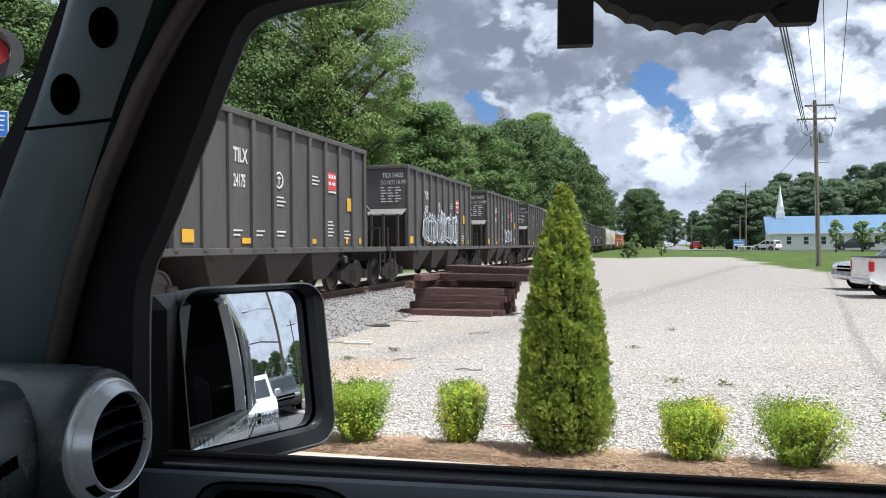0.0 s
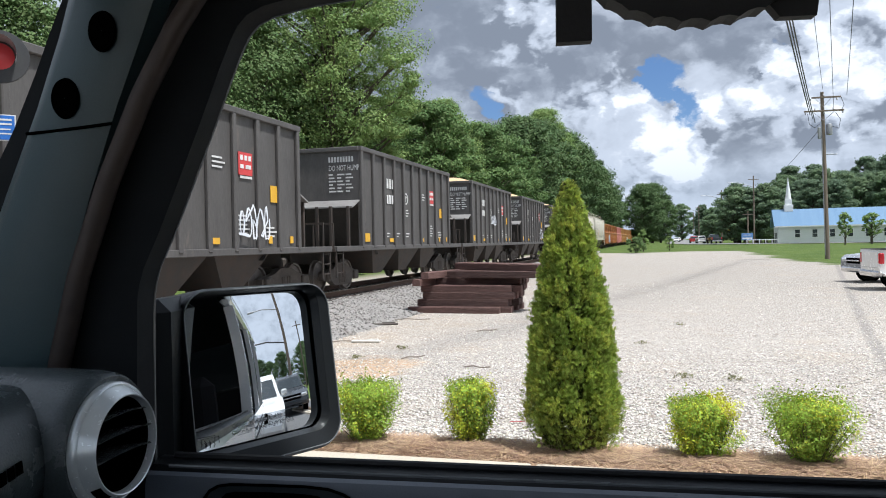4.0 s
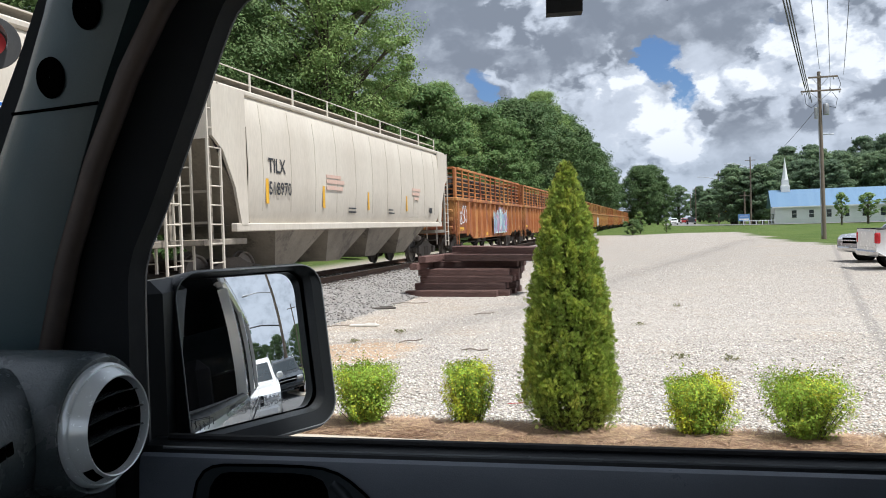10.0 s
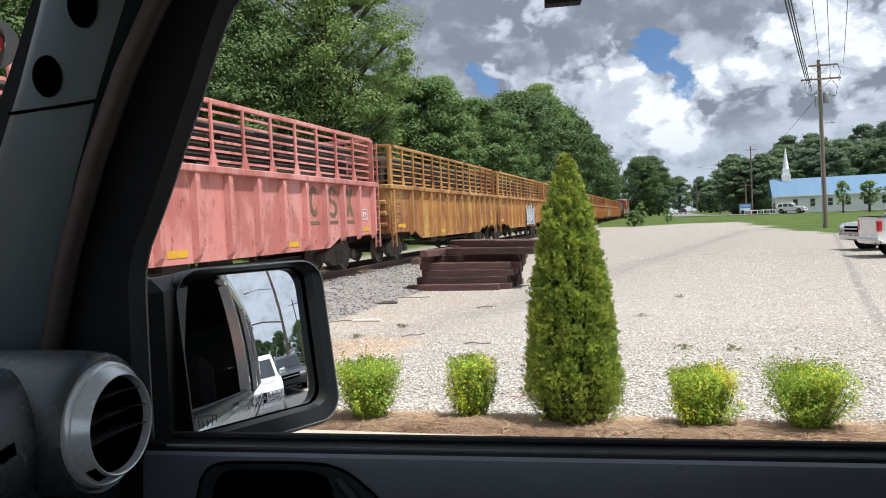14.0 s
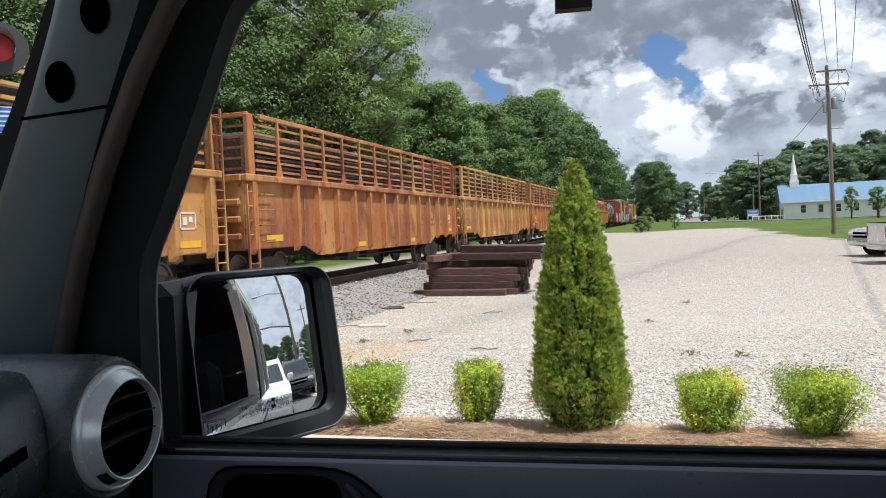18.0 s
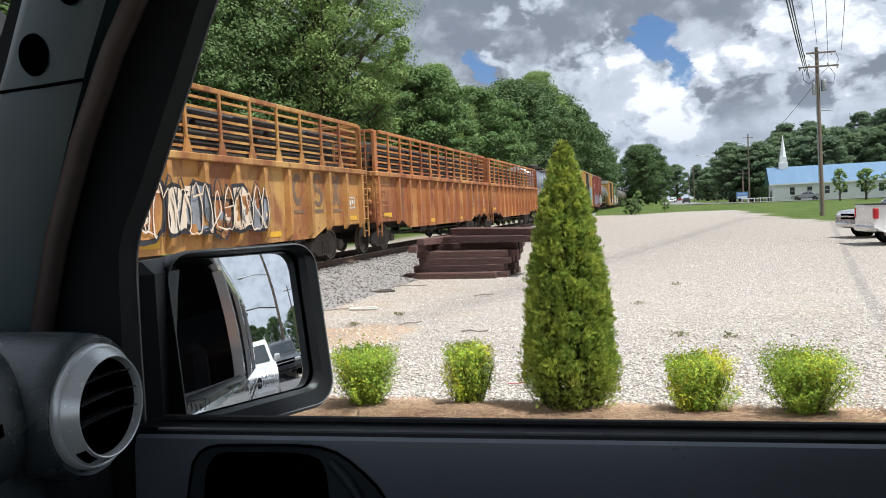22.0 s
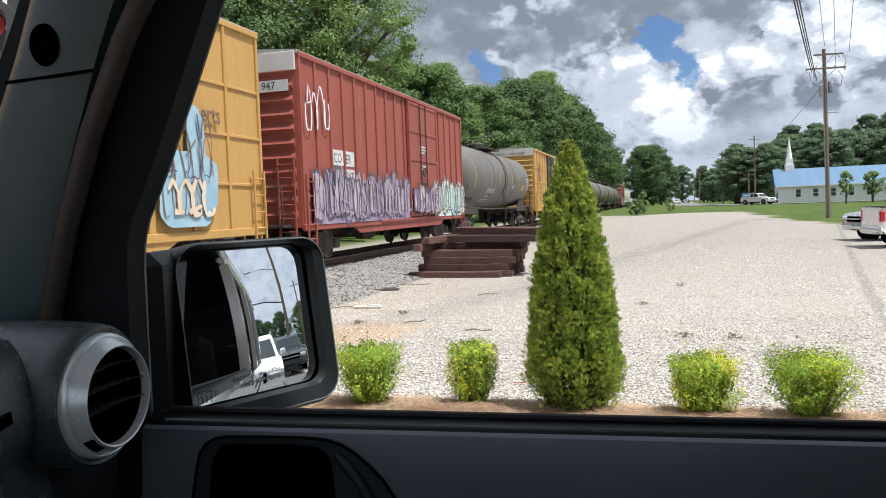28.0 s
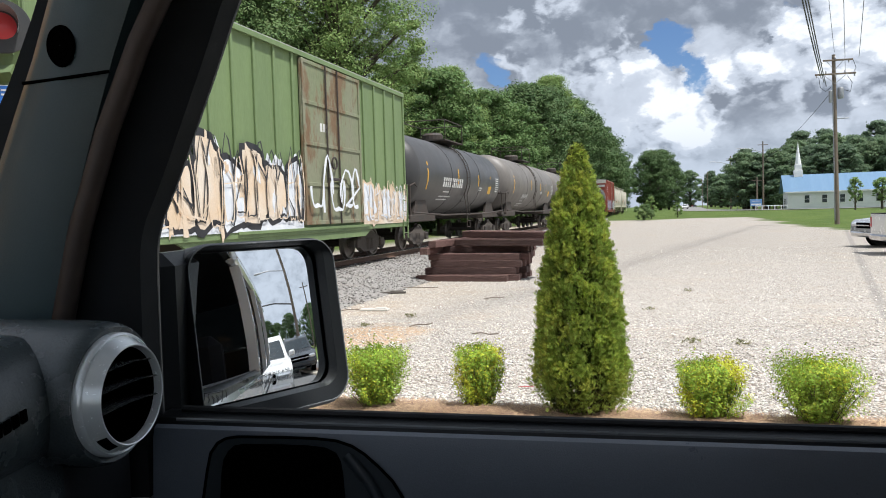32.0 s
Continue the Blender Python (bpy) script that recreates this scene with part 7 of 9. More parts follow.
lettered(fb, "Railcar Pooling", 4.35, YW, 3.06, 0.34, M_DARK_LETTER, 0.85, bold=0.006)
lettered(fb, "Experts", 4.95, YW, 2.70, 0.34, M_DARK_LETTER, 0.85, bold=0.006)
g = Geo()
for x in (4.30, 5.05):
    g.box((x + 0.34, YW, 4.14), (0.68, 0.01, 0.17)).box((x + 0.34, YW, 3.78), (0.19, 0.01, 0.56))
g.prism([(5.82, 3.5), (6.02, 3.5), (6.42, 4.22), (6.22, 4.22)], YW + 0.004, YW - 0.005).prism([(6.22, 3.5), (6.42, 3.5), (6.02, 4.22), (5.82, 4.22)], YW + 0.003, YW - 0.007)
pieces("faded_emblem", g, M_RUST_PATCH_RED, fb, "faded red block shapes")
for words_, y_ in (("FBOX 502498", 0.02), ("EXCESS HEIGHT CAR", 1.45)):
    part("lettering", text_mesh(words_, 0.20), M_BLACK_SPRAY, fb).matrix_basis = Matrix.Translation((-7.376, y_, 4.70)) @ END_FACE @ Matrix.Diagonal((0.85 if y_ < 1 else 0.62, 1, 1, 1))
mural(fb, 1.9, 1.05, 3.2, 0.95, YW, 71, M_PINK_SPRAY, (M_WHITE_SPRAY, M_PURPLE_SPRAY), 4)
strokes(fb, 3.6, 2.1, 1.1, 0.45, YW, 72, M_DARK_LETTER, 3, 0.02, "graffiti")
mural(fb, -3.2, 1.05, 1.4, 0.9, YW, 73, M_WHITE_SPRAY, (M_CREAM_SPRAY, M_WHITE_SPRAY), 2)
gb = make_box(473.1, "green box car with rusted door and cream graffiti", M_BOX_GREEN, M_DOOR_RUST, door=(0.3, 3.6), posts=19)
mural(gb, -7.1, 1.0, 7.3, 1.75, YW, 81, M_BLACK_SPRAY, (M_CREAM_SPRAY, M_CREAM_SPRAY, M_WHITE_SPRAY), 7)
mural(gb, 3.7, 1.0, 3.4, 1.2, YW, 82, M_CREAM_SPRAY, (M_WHITE_SPRAY, M_CREAM_SPRAY), 4)
strokes(gb, 0.5, 1.2, 2.8, 1.4, YW - 0.09, 83, M_WHITE_SPRAY, 5, 0.05, "graffiti")
g = Geo().lathe([(0.72, 0), (0.82, 0), (0.82, 0.01), (0.72, 0.01)], 32, Matrix.Translation((-5.6, YW, 3.75)) @ pose(0, 0, 0, 90, 0, 0) @ Matrix.Diagonal((0.75, 1, 1, 1)), close=True)
for k in range(3):
    g.prism([(-5.95 + 0.04 * k, 3.25 + k * 0.35), (-5.25 - 0.04 * k, 3.25 + k * 0.35), (-5.6, 3.75 + k * 0.28)], YW, YW - 0.01)
part("round_emblem", g, M_WHITE_MARK, gb, "white tree-shaped round emblem")
pieces("stencil_mark", flat_marks([(-6.6, 2.4, 3, 0.32), (-6.2, 1.8, 4, 0.3), (1.2, 3.3, 3, 0.2)], YW), M_WHITE_MARK, gb)
rb = again(oc, 568.2)

# -- tank cars --
def make_tank(s, label, P, r, zc, L, mark_m, words=None):
    """words: the marks, where they begin along the car, their height over the tank's middle, their size."""
    car = rail_car("tank_car", label, s, "freight car")
    h = L / 2
    prof = [(0.001, -h)] + [(r * math.sin(a), -h + 0.62 * (1 - math.cos(a))) for a in (0.35, 0.7, 1.0, 1.3, 1.5708)] + [(r, -h * 0.33), (r, h * 0.33)] + [(r * math.sin(a), h - 0.62 * (1 - math.cos(a))) for a in (1.5708, 1.3, 1.0, 0.7, 0.35)] + [(0.001, h)]
    shell = part("tank_shell", Geo().lathe(prof, 40, Matrix.Translation((0, 0, zc)) @ pose(0, 0, 0, 0, 90, 0)), P, car, smooth=True)
    for x in (-h * 0.33, h * 0.33, 0):
        part("weld_band", Geo().lathe([(r + 0.001, -0.05), (r + 0.012, -0.05), (r + 0.012, 0.05), (r + 0.001, 0.05)], 40, Matrix.Translation((x, 0, zc)) @ pose(0, 0, 0, 0, 90, 0)), P, shell)
    g = Geo()
    for sx in (-1, 1):
        g.box((sx * (h - 1.4), 0, 1.1), (3.4, 2.4, 0.26), 0.03)
        g.prism([(sx * (h - 2.4), 1.2), (sx * (h - 0.7), 1.2), (sx * (h - 1.0), zc - r * 0.62), (sx * (h - 2.1), zc - r * 0.62)], -1.15, -1.05)
        g.prism([(sx * (h - 2.4), 1.2), (sx * (h - 0.7), 1.2), (sx * (h - 1.0), zc - r * 0.62), (sx * (h - 2.1), zc - r * 0.62)], 1.05, 1.15)
        g.box((sx * (h + 0.2), 0, 1.15), (0.5, 2.9, 0.14), 0.02)
        g.tube([(sx * (h + 0.3), -1.4, 1.2), (sx * (h + 0.3), -1.4, 2.2), (sx * (h - 0.2), -1.4, 2.3), (sx * (h - 0.4), -1.4, 2.2)], 0.025, 6)
        g.tube([(sx * (h + 0.3), 1.4, 1.2), (sx * (h + 0.3), 1.4, 2.2), (sx * (h + 0.3), -1.4, 2.2)], 0.025, 6)
        bogie(car, sx * (h - 1.35))
    pieces("underframe", g, M_STEEL, car)
    pieces("side_rail", Geo().tube([(-h - 0.2, -1.45, 1.30), (-h * 0.5, -1.45, 1.18), (h * 0.5, -1.45, 1.18), (h + 0.2, -1.45, 1.30)], 0.035, 6), M_STEEL, car, "long handrail along the sill")
    # top fittings: platform, dome, railing, ladder
    zt = zc + r
    g = Geo().box((0, 0, zt + 0.05), (2.6, 1.9, 0.05)).lathe([(0.45, 0), (0.45, 0.35), (0.36, 0.45), (0.001, 0.48)], 18, Matrix.Translation((0, 0, zt)))
    g.cyl((0.7, 0.2, zt), (0.7, 0.2, zt + 0.4), 0.11, 10)
    dome = part("dome_platform", g, M_STEEL, car, "dark fittings platform")
    rail = [(-1.3, -0.95), (1.3, -0.95), (1.3, 0.95), (-1.3, 0.95)]
    g = Geo()
    for i, (x, y) in enumerate(rail):
        g.cyl((x, y, zt), (x, y, zt + 0.85), 0.02, 6)
        x2, y2 = rail[(i + 1) % 4]
        g.cyl((x, y, zt + 0.85), (x2, y2, zt + 0.85), 0.02, 6)
    part("guard_rail", g, M_STEEL, dome)
    g = Geo()
    for sx in (-0.22, 0.22):
        pts = [(sx, -1.5, 0.6), (sx, -1.5, 1.3)] + [(sx, -(r + 0.07) * math.sin(a), zc - (r + 0.07) * math.cos(a)) for a in (1.1, 1.4, 1.7, 2.0, 2.3, 2.6, 2.8)]
        g.tube(pts, 0.018, 5)
    for a in [0.9 + 0.17 * i for i in range(11)]:
        g.cyl((-0.22, -(r + 0.07) * math.sin(a), zc - (r + 0.07) * math.cos(a)), (0.22, -(r + 0.07) * math.sin(a), zc - (r + 0.07) * math.cos(a)), 0.014, 5)
    for z in (0.65, 0.9, 1.15):
        g.cyl((-0.22, -1.5, z), (0.22, -1.5, z), 0.014, 5)
    part("ladder", g, M_STEEL, car)
    couplers(car, h + 0.35)
    # marks that follow the curve of the shell
    def wrap(g0):
        for i, (x, y, z) in enumerate(g0.v):
            a = (z - zc) / r
            rr = r + 0.008 + (-y if abs(y) < 0.02 else 0) * 0.4
            g0.v[i] = (x, -rr * math.cos(a), zc + rr * math.sin(a))
        return g0
    if words:
        me = text_mesh(words[0], words[3], bold=0.008)
        for v in me.vertices:
            a = (words[2] + v.co.y) / r
            v.co = (words[1] + v.co.x * 0.82, -(r + 0.014) * math.cos(a), zc + (r + 0.014) * math.sin(a))
        part("lettering", me, mark_m, shell, "stencilled reporting marks")
        px, pz = words[1] - 0.2, zc + words[2]
    else:
        pieces("stencil_mark", wrap(flat_marks([(-h + 3.4, zc - 0.45, 10, 0.36)], 0, 0.10)), mark_m, shell, "stencilled marks")
        px, pz = -h + 3.2, zc - 0.45
    part("small_print", wrap(plain_bars([(px + 0.4, pz - 0.22, 0.8, 0.05), (px + 0.1, pz - 0.42, 1.5, 0.05), (px, pz - 0.56, 1.3, 0.05), (2.1, zc - 0.5, 0.5, 0.05), (2.1, zc - 0.4, 0.6, 0.05)], 0)), mark_m, shell)
    pieces("panel_line", wrap(plain_bars([(h - 1.5, zc - 0.5, 0.5, 0.07)] + [(h - 1.5, zc - 0.38 + i * 0.1, 0.6, 0.04) for i in range(6)], 0)), M_WHITE_MARK, shell)
    pieces("reflector", wrap(plain_bars([(-h + 1.4, zc - 0.6, 0.10, 0.3), (-h + 1.4, zc - 0.3, 0.10, 0.3), (-h + 1.4, zc, 0.1, 0.4), (-1.4, zc - 0.3, 0.10, 0.3), (-1.4, zc, 0.1, 0.3), (1.9, zc - 0.3, 0.10, 0.3), (1.9, zc, 0.1, 0.2), (4.2, zc - 0.3, 0.08, 0.5), (h - 2.9, zc - 0.62, 0.55, 0.35)], 0)), M_YELLOW_TAPE, shell)
    return car


M_TANK_SILVER = mat("dull_silver_tank_paint", (0.36, 0.37, 0.39), (0.29, 0.30, 0.32), rough=0.26, metal=0.85, scale=0.6, bump=0.0, bscale=15, stretch=(1, 1, 0.5), fine=0.04, third=(0.22, 0.22, 0.225), third_at=0.72)
M_TANK_GREY = mat("sooty_tank_paint", (0.17, 0.155, 0.140), (0.115, 0.105, 0.095), rough=0.5, scale=0.6, bump=0.04, bscale=15, stretch=(1, 1, 0.5), fine=0.1, third=(0.22, 0.205, 0.185), third_at=0.60)
M_TANK_BLACK = mat("black_tank_paint", (0.045, 0.045, 0.047), (0.065, 0.062, 0.060), rough=0.4, scale=0.6, bump=0.03, bscale=15, fine=0.08, third=(0.10, 0.095, 0.09), third_at=0.64)
make_tank(374.1, "dull silver tank car with amber stencils", M_TANK_SILVER, 1.50, 2.68, 15.4, M_YELLOW_TAPE, ("UTLX 640372", -5.55, -0.62, 0.42))
t2 = make_tank(439.5, "sooty brown-grey tank car with white stencils", M_TANK_GREY, 1.55, 2.80, 16.2, M_WHITE_MARK, ("SHPX 208092", -3.9, -0.85, 0.36))
tb = make_tank(488.4, "black tank car with white stencils", M_TANK_BLACK, 1.50, 2.70, 13.6, M_WHITE_MARK)
ts = again(t2, 504.9, "grey tank car further down the train")
for s in (521.8, 538.7):
    again(t2, s, "grey tank car further down the train")
again(tb, 554.2, "black tank car further down the train")

# ---- plants ----
M_BARK = mat("bark", (0.105, 0.085, 0.065), (0.065, 0.052, 0.04), rough=0.95, scale=2, bump=0.7, bscale=18, stretch=(3, 3, 0.5))
M_LEAF_A = leaf_mat("broad_leaf_green", (0.105, 0.168, 0.062), (0.150, 0.220, 0.082), 0.5, 0.22, 0.25)
M_LEAF_B = leaf_mat("light_leaf_green", (0.175, 0.268, 0.088), (0.270, 0.360, 0.125), 0.55, 0.22, 0.25)
M_LEAF_C = leaf_mat("dark_leaf_green", (0.080, 0.134, 0.054), (0.118, 0.180, 0.070), 0.5, 0.22, 0.25)
M_LEAF_D = leaf_mat("fresh_leaf_green", (0.102, 0.174, 0.060), (0.150, 0.230, 0.080), 0.5, 0.22, 0.25)
# haze of the distance is mixed into these two paler, bluer greens
M_LEAF_FAR = leaf_mat("hazed_leaf_green", (0.150, 0.215, 0.135), (0.185, 0.255, 0.155), 0.2, 0.2, 0.45)
M_LEAF_FAR2 = leaf_mat("hazed_fresh_green", (0.170, 0.245, 0.138), (0.212, 0.290, 0.160), 0.2, 0.2, 0.45)
M_ARB = leaf_mat("thuja_green", (0.255, 0.345, 0.062), (0.315, 0.39, 0.080), 3.0, 0.4, 0.4)
M_ARB_TIP = leaf_mat("thuja_tip_green", (0.40, 0.50, 0.085), (0.48, 0.50, 0.10), 3.0, 0.4, 0.4)
# inner sprays: brownish green, darkened for the shade inside the cone
M_ARB_DARK = leaf_mat("thuja_inner_shade", (0.10, 0.135, 0.035), (0.13, 0.12, 0.05), 3.0, 0.3, 0.4)
M_BOX = leaf_mat("box_leaf_green", (0.25, 0.37, 0.050), (0.35, 0.46, 0.07), 6.0, 0.45, 0.32)
M_BOX_YEL = leaf_mat("yellowing_box_leaf", (0.50, 0.54, 0.048), (0.58, 0.55, 0.06), 6.0, 0.4, 0.3)


def leaf_quads(p, nrm, size, r, aspect=0.55, tri=False):
    """Rhombic leaves at points p that face nrm, as one mesh's arrays."""
    n = len(p)
    nrm = nrm + r.randn(n, 3) * 0.38
    nrm /= np.linalg.norm(nrm, axis=1, keepdims=True) + 1e-9
    t = np.cross(nrm, r.randn(n, 3))
    t /= np.linalg.norm(t, axis=1, keepdims=True) + 1e-9
    b = np.cross(nrm, t)
    s = (size * (0.6 + 0.8 * r.rand(n)))[:, None]
    if tri:
        q = np.stack([p - t * s, p + t * s * 0.6 + b * s * aspect, p + t * s * 0.6 - b * s * aspect], 1)
        return q.reshape(-1, 3), np.arange(n * 3).reshape(-1, 3)
    q = np.stack([p - t * s, p + b * s * aspect - nrm * s * 0.12, p + t * s, p - b * s * aspect - nrm * s * 0.12], 1)
    return q.reshape(-1, 3), np.arange(n * 4).reshape(-1, 4)


def crown_points(r, clumps, per):
    """Points on the outer skins of many clumps, thickest on top; each clump is (x, y, z, radius)."""
    pts, nr = [], []
    for x, y, z, rad in clumps:
        d = r.randn(per, 3)
        d /= np.linalg.norm(d, axis=1, keepdims=True)
        d[:, 2] = d[:, 2] * 0.8 + 0.35
        k = rad * (0.62 + 0.42 * r.rand(per) ** 0.8) * (1 + 0.16 * np.sin(d[:, 0] * 5 + x * 3) * np.sin(d[:, 1] * 6 + y))
        k *= 1 + 0.45 * (r.rand(per) > 0.93) * r.rand(per)
        pts.append(np.array([x, y, z]) + d * k[:, None] * np.array([1.1, 1.1, 0.75]))
        nr.append(d + np.array([0, 0, 0.30]))
    return np.concatenate(pts), np.concatenate(nr)


def make_tree(name, label, seed, h, rad, base, n_clump, per, leaf, material, lean=0.0, m=None, spread=1.0):
    r = np.random.RandomState(seed)
    rr = random.Random(seed)
    ob = thing(name, label, "tree", m=m)
    clumps = []
    for i in range(n_clump):
        f = (i + 0.5) / n_clump
        z = base + (h - base) * (f ** 0.85)
        prof = math.sin(math.pi * min(1, 0.16 + 0.80 * f)) ** 0.7
        a = i * 2.39996 + rr.uniform(-0.4, 0.4)
        cr = rad * rr.choice((0.10, 0.14, 0.18, 0.22, 0.28)) * rr.uniform(0.85, 1.15)
        d = max(0.0, rad * prof * (rr.uniform(0.72, 1.0) if i % 3 else rr.uniform(0.15, 0.7)) * spread - cr * 0.55)
        clumps.append((d * math.cos(a) + lean * f, d * math.sin(a), min(z, h - cr * 0.6), cr))
    g = Geo()
    g.cyl((0, 0, -0.3), (lean * 0.3, 0, h * 0.35), 0.028 * h, 9, 0.020 * h)
    g.cyl((lean * 0.3, 0, h * 0.35), (lean, 0, h * 0.8), 0.020 * h, 8, 0.006 * h)
    for x, y, z, cr in clumps[::2]:
        z0 = max(h * 0.15, z - 0.6 * math.hypot(x, y) - 0.5)
        g.cyl((lean * z0 / h, 0, z0), (x, y, z), 0.008 * h, 5, 0.002 * h)
    part("trunk", g, M_BARK, ob)
    p, nm = crown_points(r, clumps, per)
    v, f = leaf_quads(p, nm, leaf, r, 0.7, True)
    part("crown", raw_mesh("crown", v, f), material, ob)
    return ob


tree_a = make_tree("broadleaf_tree", "tall leafy broadleaf tree behind the railway", 1, 21.5, 5.5, 2.5, 300, 560, 0.075, M_LEAF_B, m=Matrix.Translation((-10.7, 44.5, 0)))
tree_b = make_tree("broadleaf_tree", "dense dark green broadleaf tree", 2, 14.0, 4.8, 0.8, 190, 480, 0.085, M_LEAF_A, m=Matrix.Translation((-17.0, 35.0, 0)))
tree_c = make_tree("broadleaf_tree", "wide dark-crowned tree beside the railway", 3, 13.5, 5.2, 0.6, 170, 340, 0.12, M_LEAF_C, m=Matrix.Translation((-13.0, 47.0, 0)))

tree_d = make_tree("broadleaf_tree", "fresh green broadleaf tree beside the railway", 5, 13.5, 5.2, 0.6, 170, 340, 0.12, M_LEAF_D, m=Matrix.Translation((-5.6, 52.0, 0)) @ Matrix.Diagonal((0.84, 0.84, 0.84, 1)))


def plant(src, x, y, k=1.0, turn=0.0, label="", z=None, kx=None):
    ob = copy_thing(src, Matrix.Translation((x, y, ground_z(x, y) if z is None else z)) @ pose(0, 0, 0, 0, 0, turn))
    ob.scale = (kx or k, kx or k, k)
    if label:
        ob["label"] = label
    return ob


L_WALL = "leafy tree in the thick wood behind the track"
# the wood behind the line: position, scale, turn, kind
for src, x, y, k, tu in ((tree_b, -21.5, 29.0, 0.95, 140), (tree_b, -15.2, 40.5, 1.05, 20), (tree_a, -16.0, 43.0, 0.72, 200), (tree_c, -20, 37, 1.1, 280),
                         (tree_d, -8.8, 57, 0.95, 300), (tree_a, -6.0, 66, 0.66, 30), (tree_d, -3.0, 74, 0.98, 10), (tree_c, -7.5, 78, 1.0, 90), (tree_d, -1.0, 86, 1.0, 150),
                         (tree_c, 1.2, 96, 1.28, 45), (tree_c, 3.5, 106, 1.36, 200), (tree_a, 5.0, 112, 0.98, 100), (tree_c, 7.6, 118, 1.38, 310), (tree_c, 9.4, 130, 1.42, 15), (tree_c, 13.0, 141, 1.34, 255), (tree_c, 16.2, 153, 1.22, 75), (tree_c, 18.6, 168, 1.12, 130), (tree_c, 22.0, 185, 1.10, 190), (tree_c, 27.0, 215, 1.2, 20)):
    plant(src, x, y, k, tu, L_WALL)
for src, x, y, k, tu in ((tree_c, 38.5, 222, 1.28, 40), (tree_c, 43.5, 236, 1.36, 160), (tree_c, 48.0, 246, 1.12, 220)):
    plant(src, x, y, k, tu, "round-crowned dark tree where the road runs out")
shrub = make_tree("shrub", "low leafy undergrowth shrub beside the track", 7, 3.2, 2.2, 0.2, 30, 200, 0.11, M_LEAF_A, m=Matrix.Translation((-13.4, 36.0, 0.1)))
rs = random.Random(3)
for i in range(26):
    s = 26 + i * 5.2 + rs.uniform(-1, 1)
    q = on_track(s, -7.2 - rs.uniform(0, 2.0))
    plant(shrub, q.x, q.y, rs.uniform(0.8, 1.7), rs.uniform(0, 360), "low leafy undergrowth shrub behind the track")
# the shrubs at the lot's far corner
plant(shrub, 14.4, 88.5, 0.58, 30, "dark rounded shrub at the gravel lot's far edge", kx=0.62)
fs = make_tree("shrub", "loose light green shrub at the lot's far edge", 9, 3.4, 1.3, 0.3, 22, 160, 0.10, M_LEAF_B, m=Matrix.Translation((16.2, 94.0, 0.0)) @ Matrix.Diagonal((0.72, 0.72, 0.8, 1)))
plant(fs, 20.0, 97.0, 0.55, 80)
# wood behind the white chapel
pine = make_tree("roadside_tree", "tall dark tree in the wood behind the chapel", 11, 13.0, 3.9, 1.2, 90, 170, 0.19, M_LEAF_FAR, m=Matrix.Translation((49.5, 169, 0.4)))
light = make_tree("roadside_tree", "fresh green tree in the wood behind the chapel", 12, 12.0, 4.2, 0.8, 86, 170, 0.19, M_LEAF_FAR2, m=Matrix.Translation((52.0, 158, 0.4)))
rs = random.Random(8)
for i in range(34):
    u = i / 33
    y = 156 + 42 * rs.random() + 12 * u
    x = y * (0.287 + 0.27 * u) + rs.uniform(-1.5, 1.5)
    top = (0.074 + 0.030 * max(0, (x / y - 0.37) / 0.13)) * y * rs.uniform(0.88, 1.06)
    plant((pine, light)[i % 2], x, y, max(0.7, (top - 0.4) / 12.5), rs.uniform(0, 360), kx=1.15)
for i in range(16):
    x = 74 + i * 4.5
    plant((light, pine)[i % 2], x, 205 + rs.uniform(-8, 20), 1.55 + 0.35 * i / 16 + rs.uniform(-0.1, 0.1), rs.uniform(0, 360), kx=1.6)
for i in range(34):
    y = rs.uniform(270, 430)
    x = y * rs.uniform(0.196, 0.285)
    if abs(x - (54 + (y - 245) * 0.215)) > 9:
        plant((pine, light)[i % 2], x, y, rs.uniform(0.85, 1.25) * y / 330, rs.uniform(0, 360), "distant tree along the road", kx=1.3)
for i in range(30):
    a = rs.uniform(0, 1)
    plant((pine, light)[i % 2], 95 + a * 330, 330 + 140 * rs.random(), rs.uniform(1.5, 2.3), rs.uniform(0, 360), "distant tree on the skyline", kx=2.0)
# trees ahead of the vehicle and behind it
for x, y, k in ((-24, 23, 0.8), (-30, 15, 1.0), (-27, 30, 1.0), (-34, 4, 1.0), (-36, -8, 1.0)):
    plant(tree_c, x, y, k, x * 20, "leafy tree beyond the level crossing")
for x, y, k in ((48, 11.5, 0.62), (58, 13, 0.7), (70, 12, 0.75), (88, 6, 0.8), (95, -3, 0.8), (110, 1, 0.8)):
    plant(tree_c, x, y, k, x * 31, "leafy roadside tree along the street")
# young trees in front of the chapel
sap = make_tree("young_tree", "slender young tree on the chapel lawn", 15, 4.6, 1.15, 1.2, 46, 60, 0.10, M_LEAF_B, m=Matrix.Translation((47.5, 111, 0.2)))
plant(sap, 52.5, 114, 0.98, 100, kx=1.5)
plant(sap, 57.0, 116, 0.95, 200, kx=1.4)
plant(sap, 61.0, 117, 0.9, 20, kx=1.4)

# -- the thuja --
r = np.random.RandomState(21)
thuja = thing("thuja", "cone-shaped bright green thuja in the pine-straw bed", "conifer", m=Matrix.Translation((0.412, 5.30, 0.05)))
TH = 1.90
prof_z = np.array([0.0, 0.02, 0.095, 0.22, 0.347, 0.474, 0.60, 0.705, 0.81, 0.90, 0.96, 1.0])
prof_r = np.array([0.245, 0.265, 0.300, 0.306, 0.285, 0.255, 0.216, 0.182, 0.138, 0.080, 0.040, 0.006])


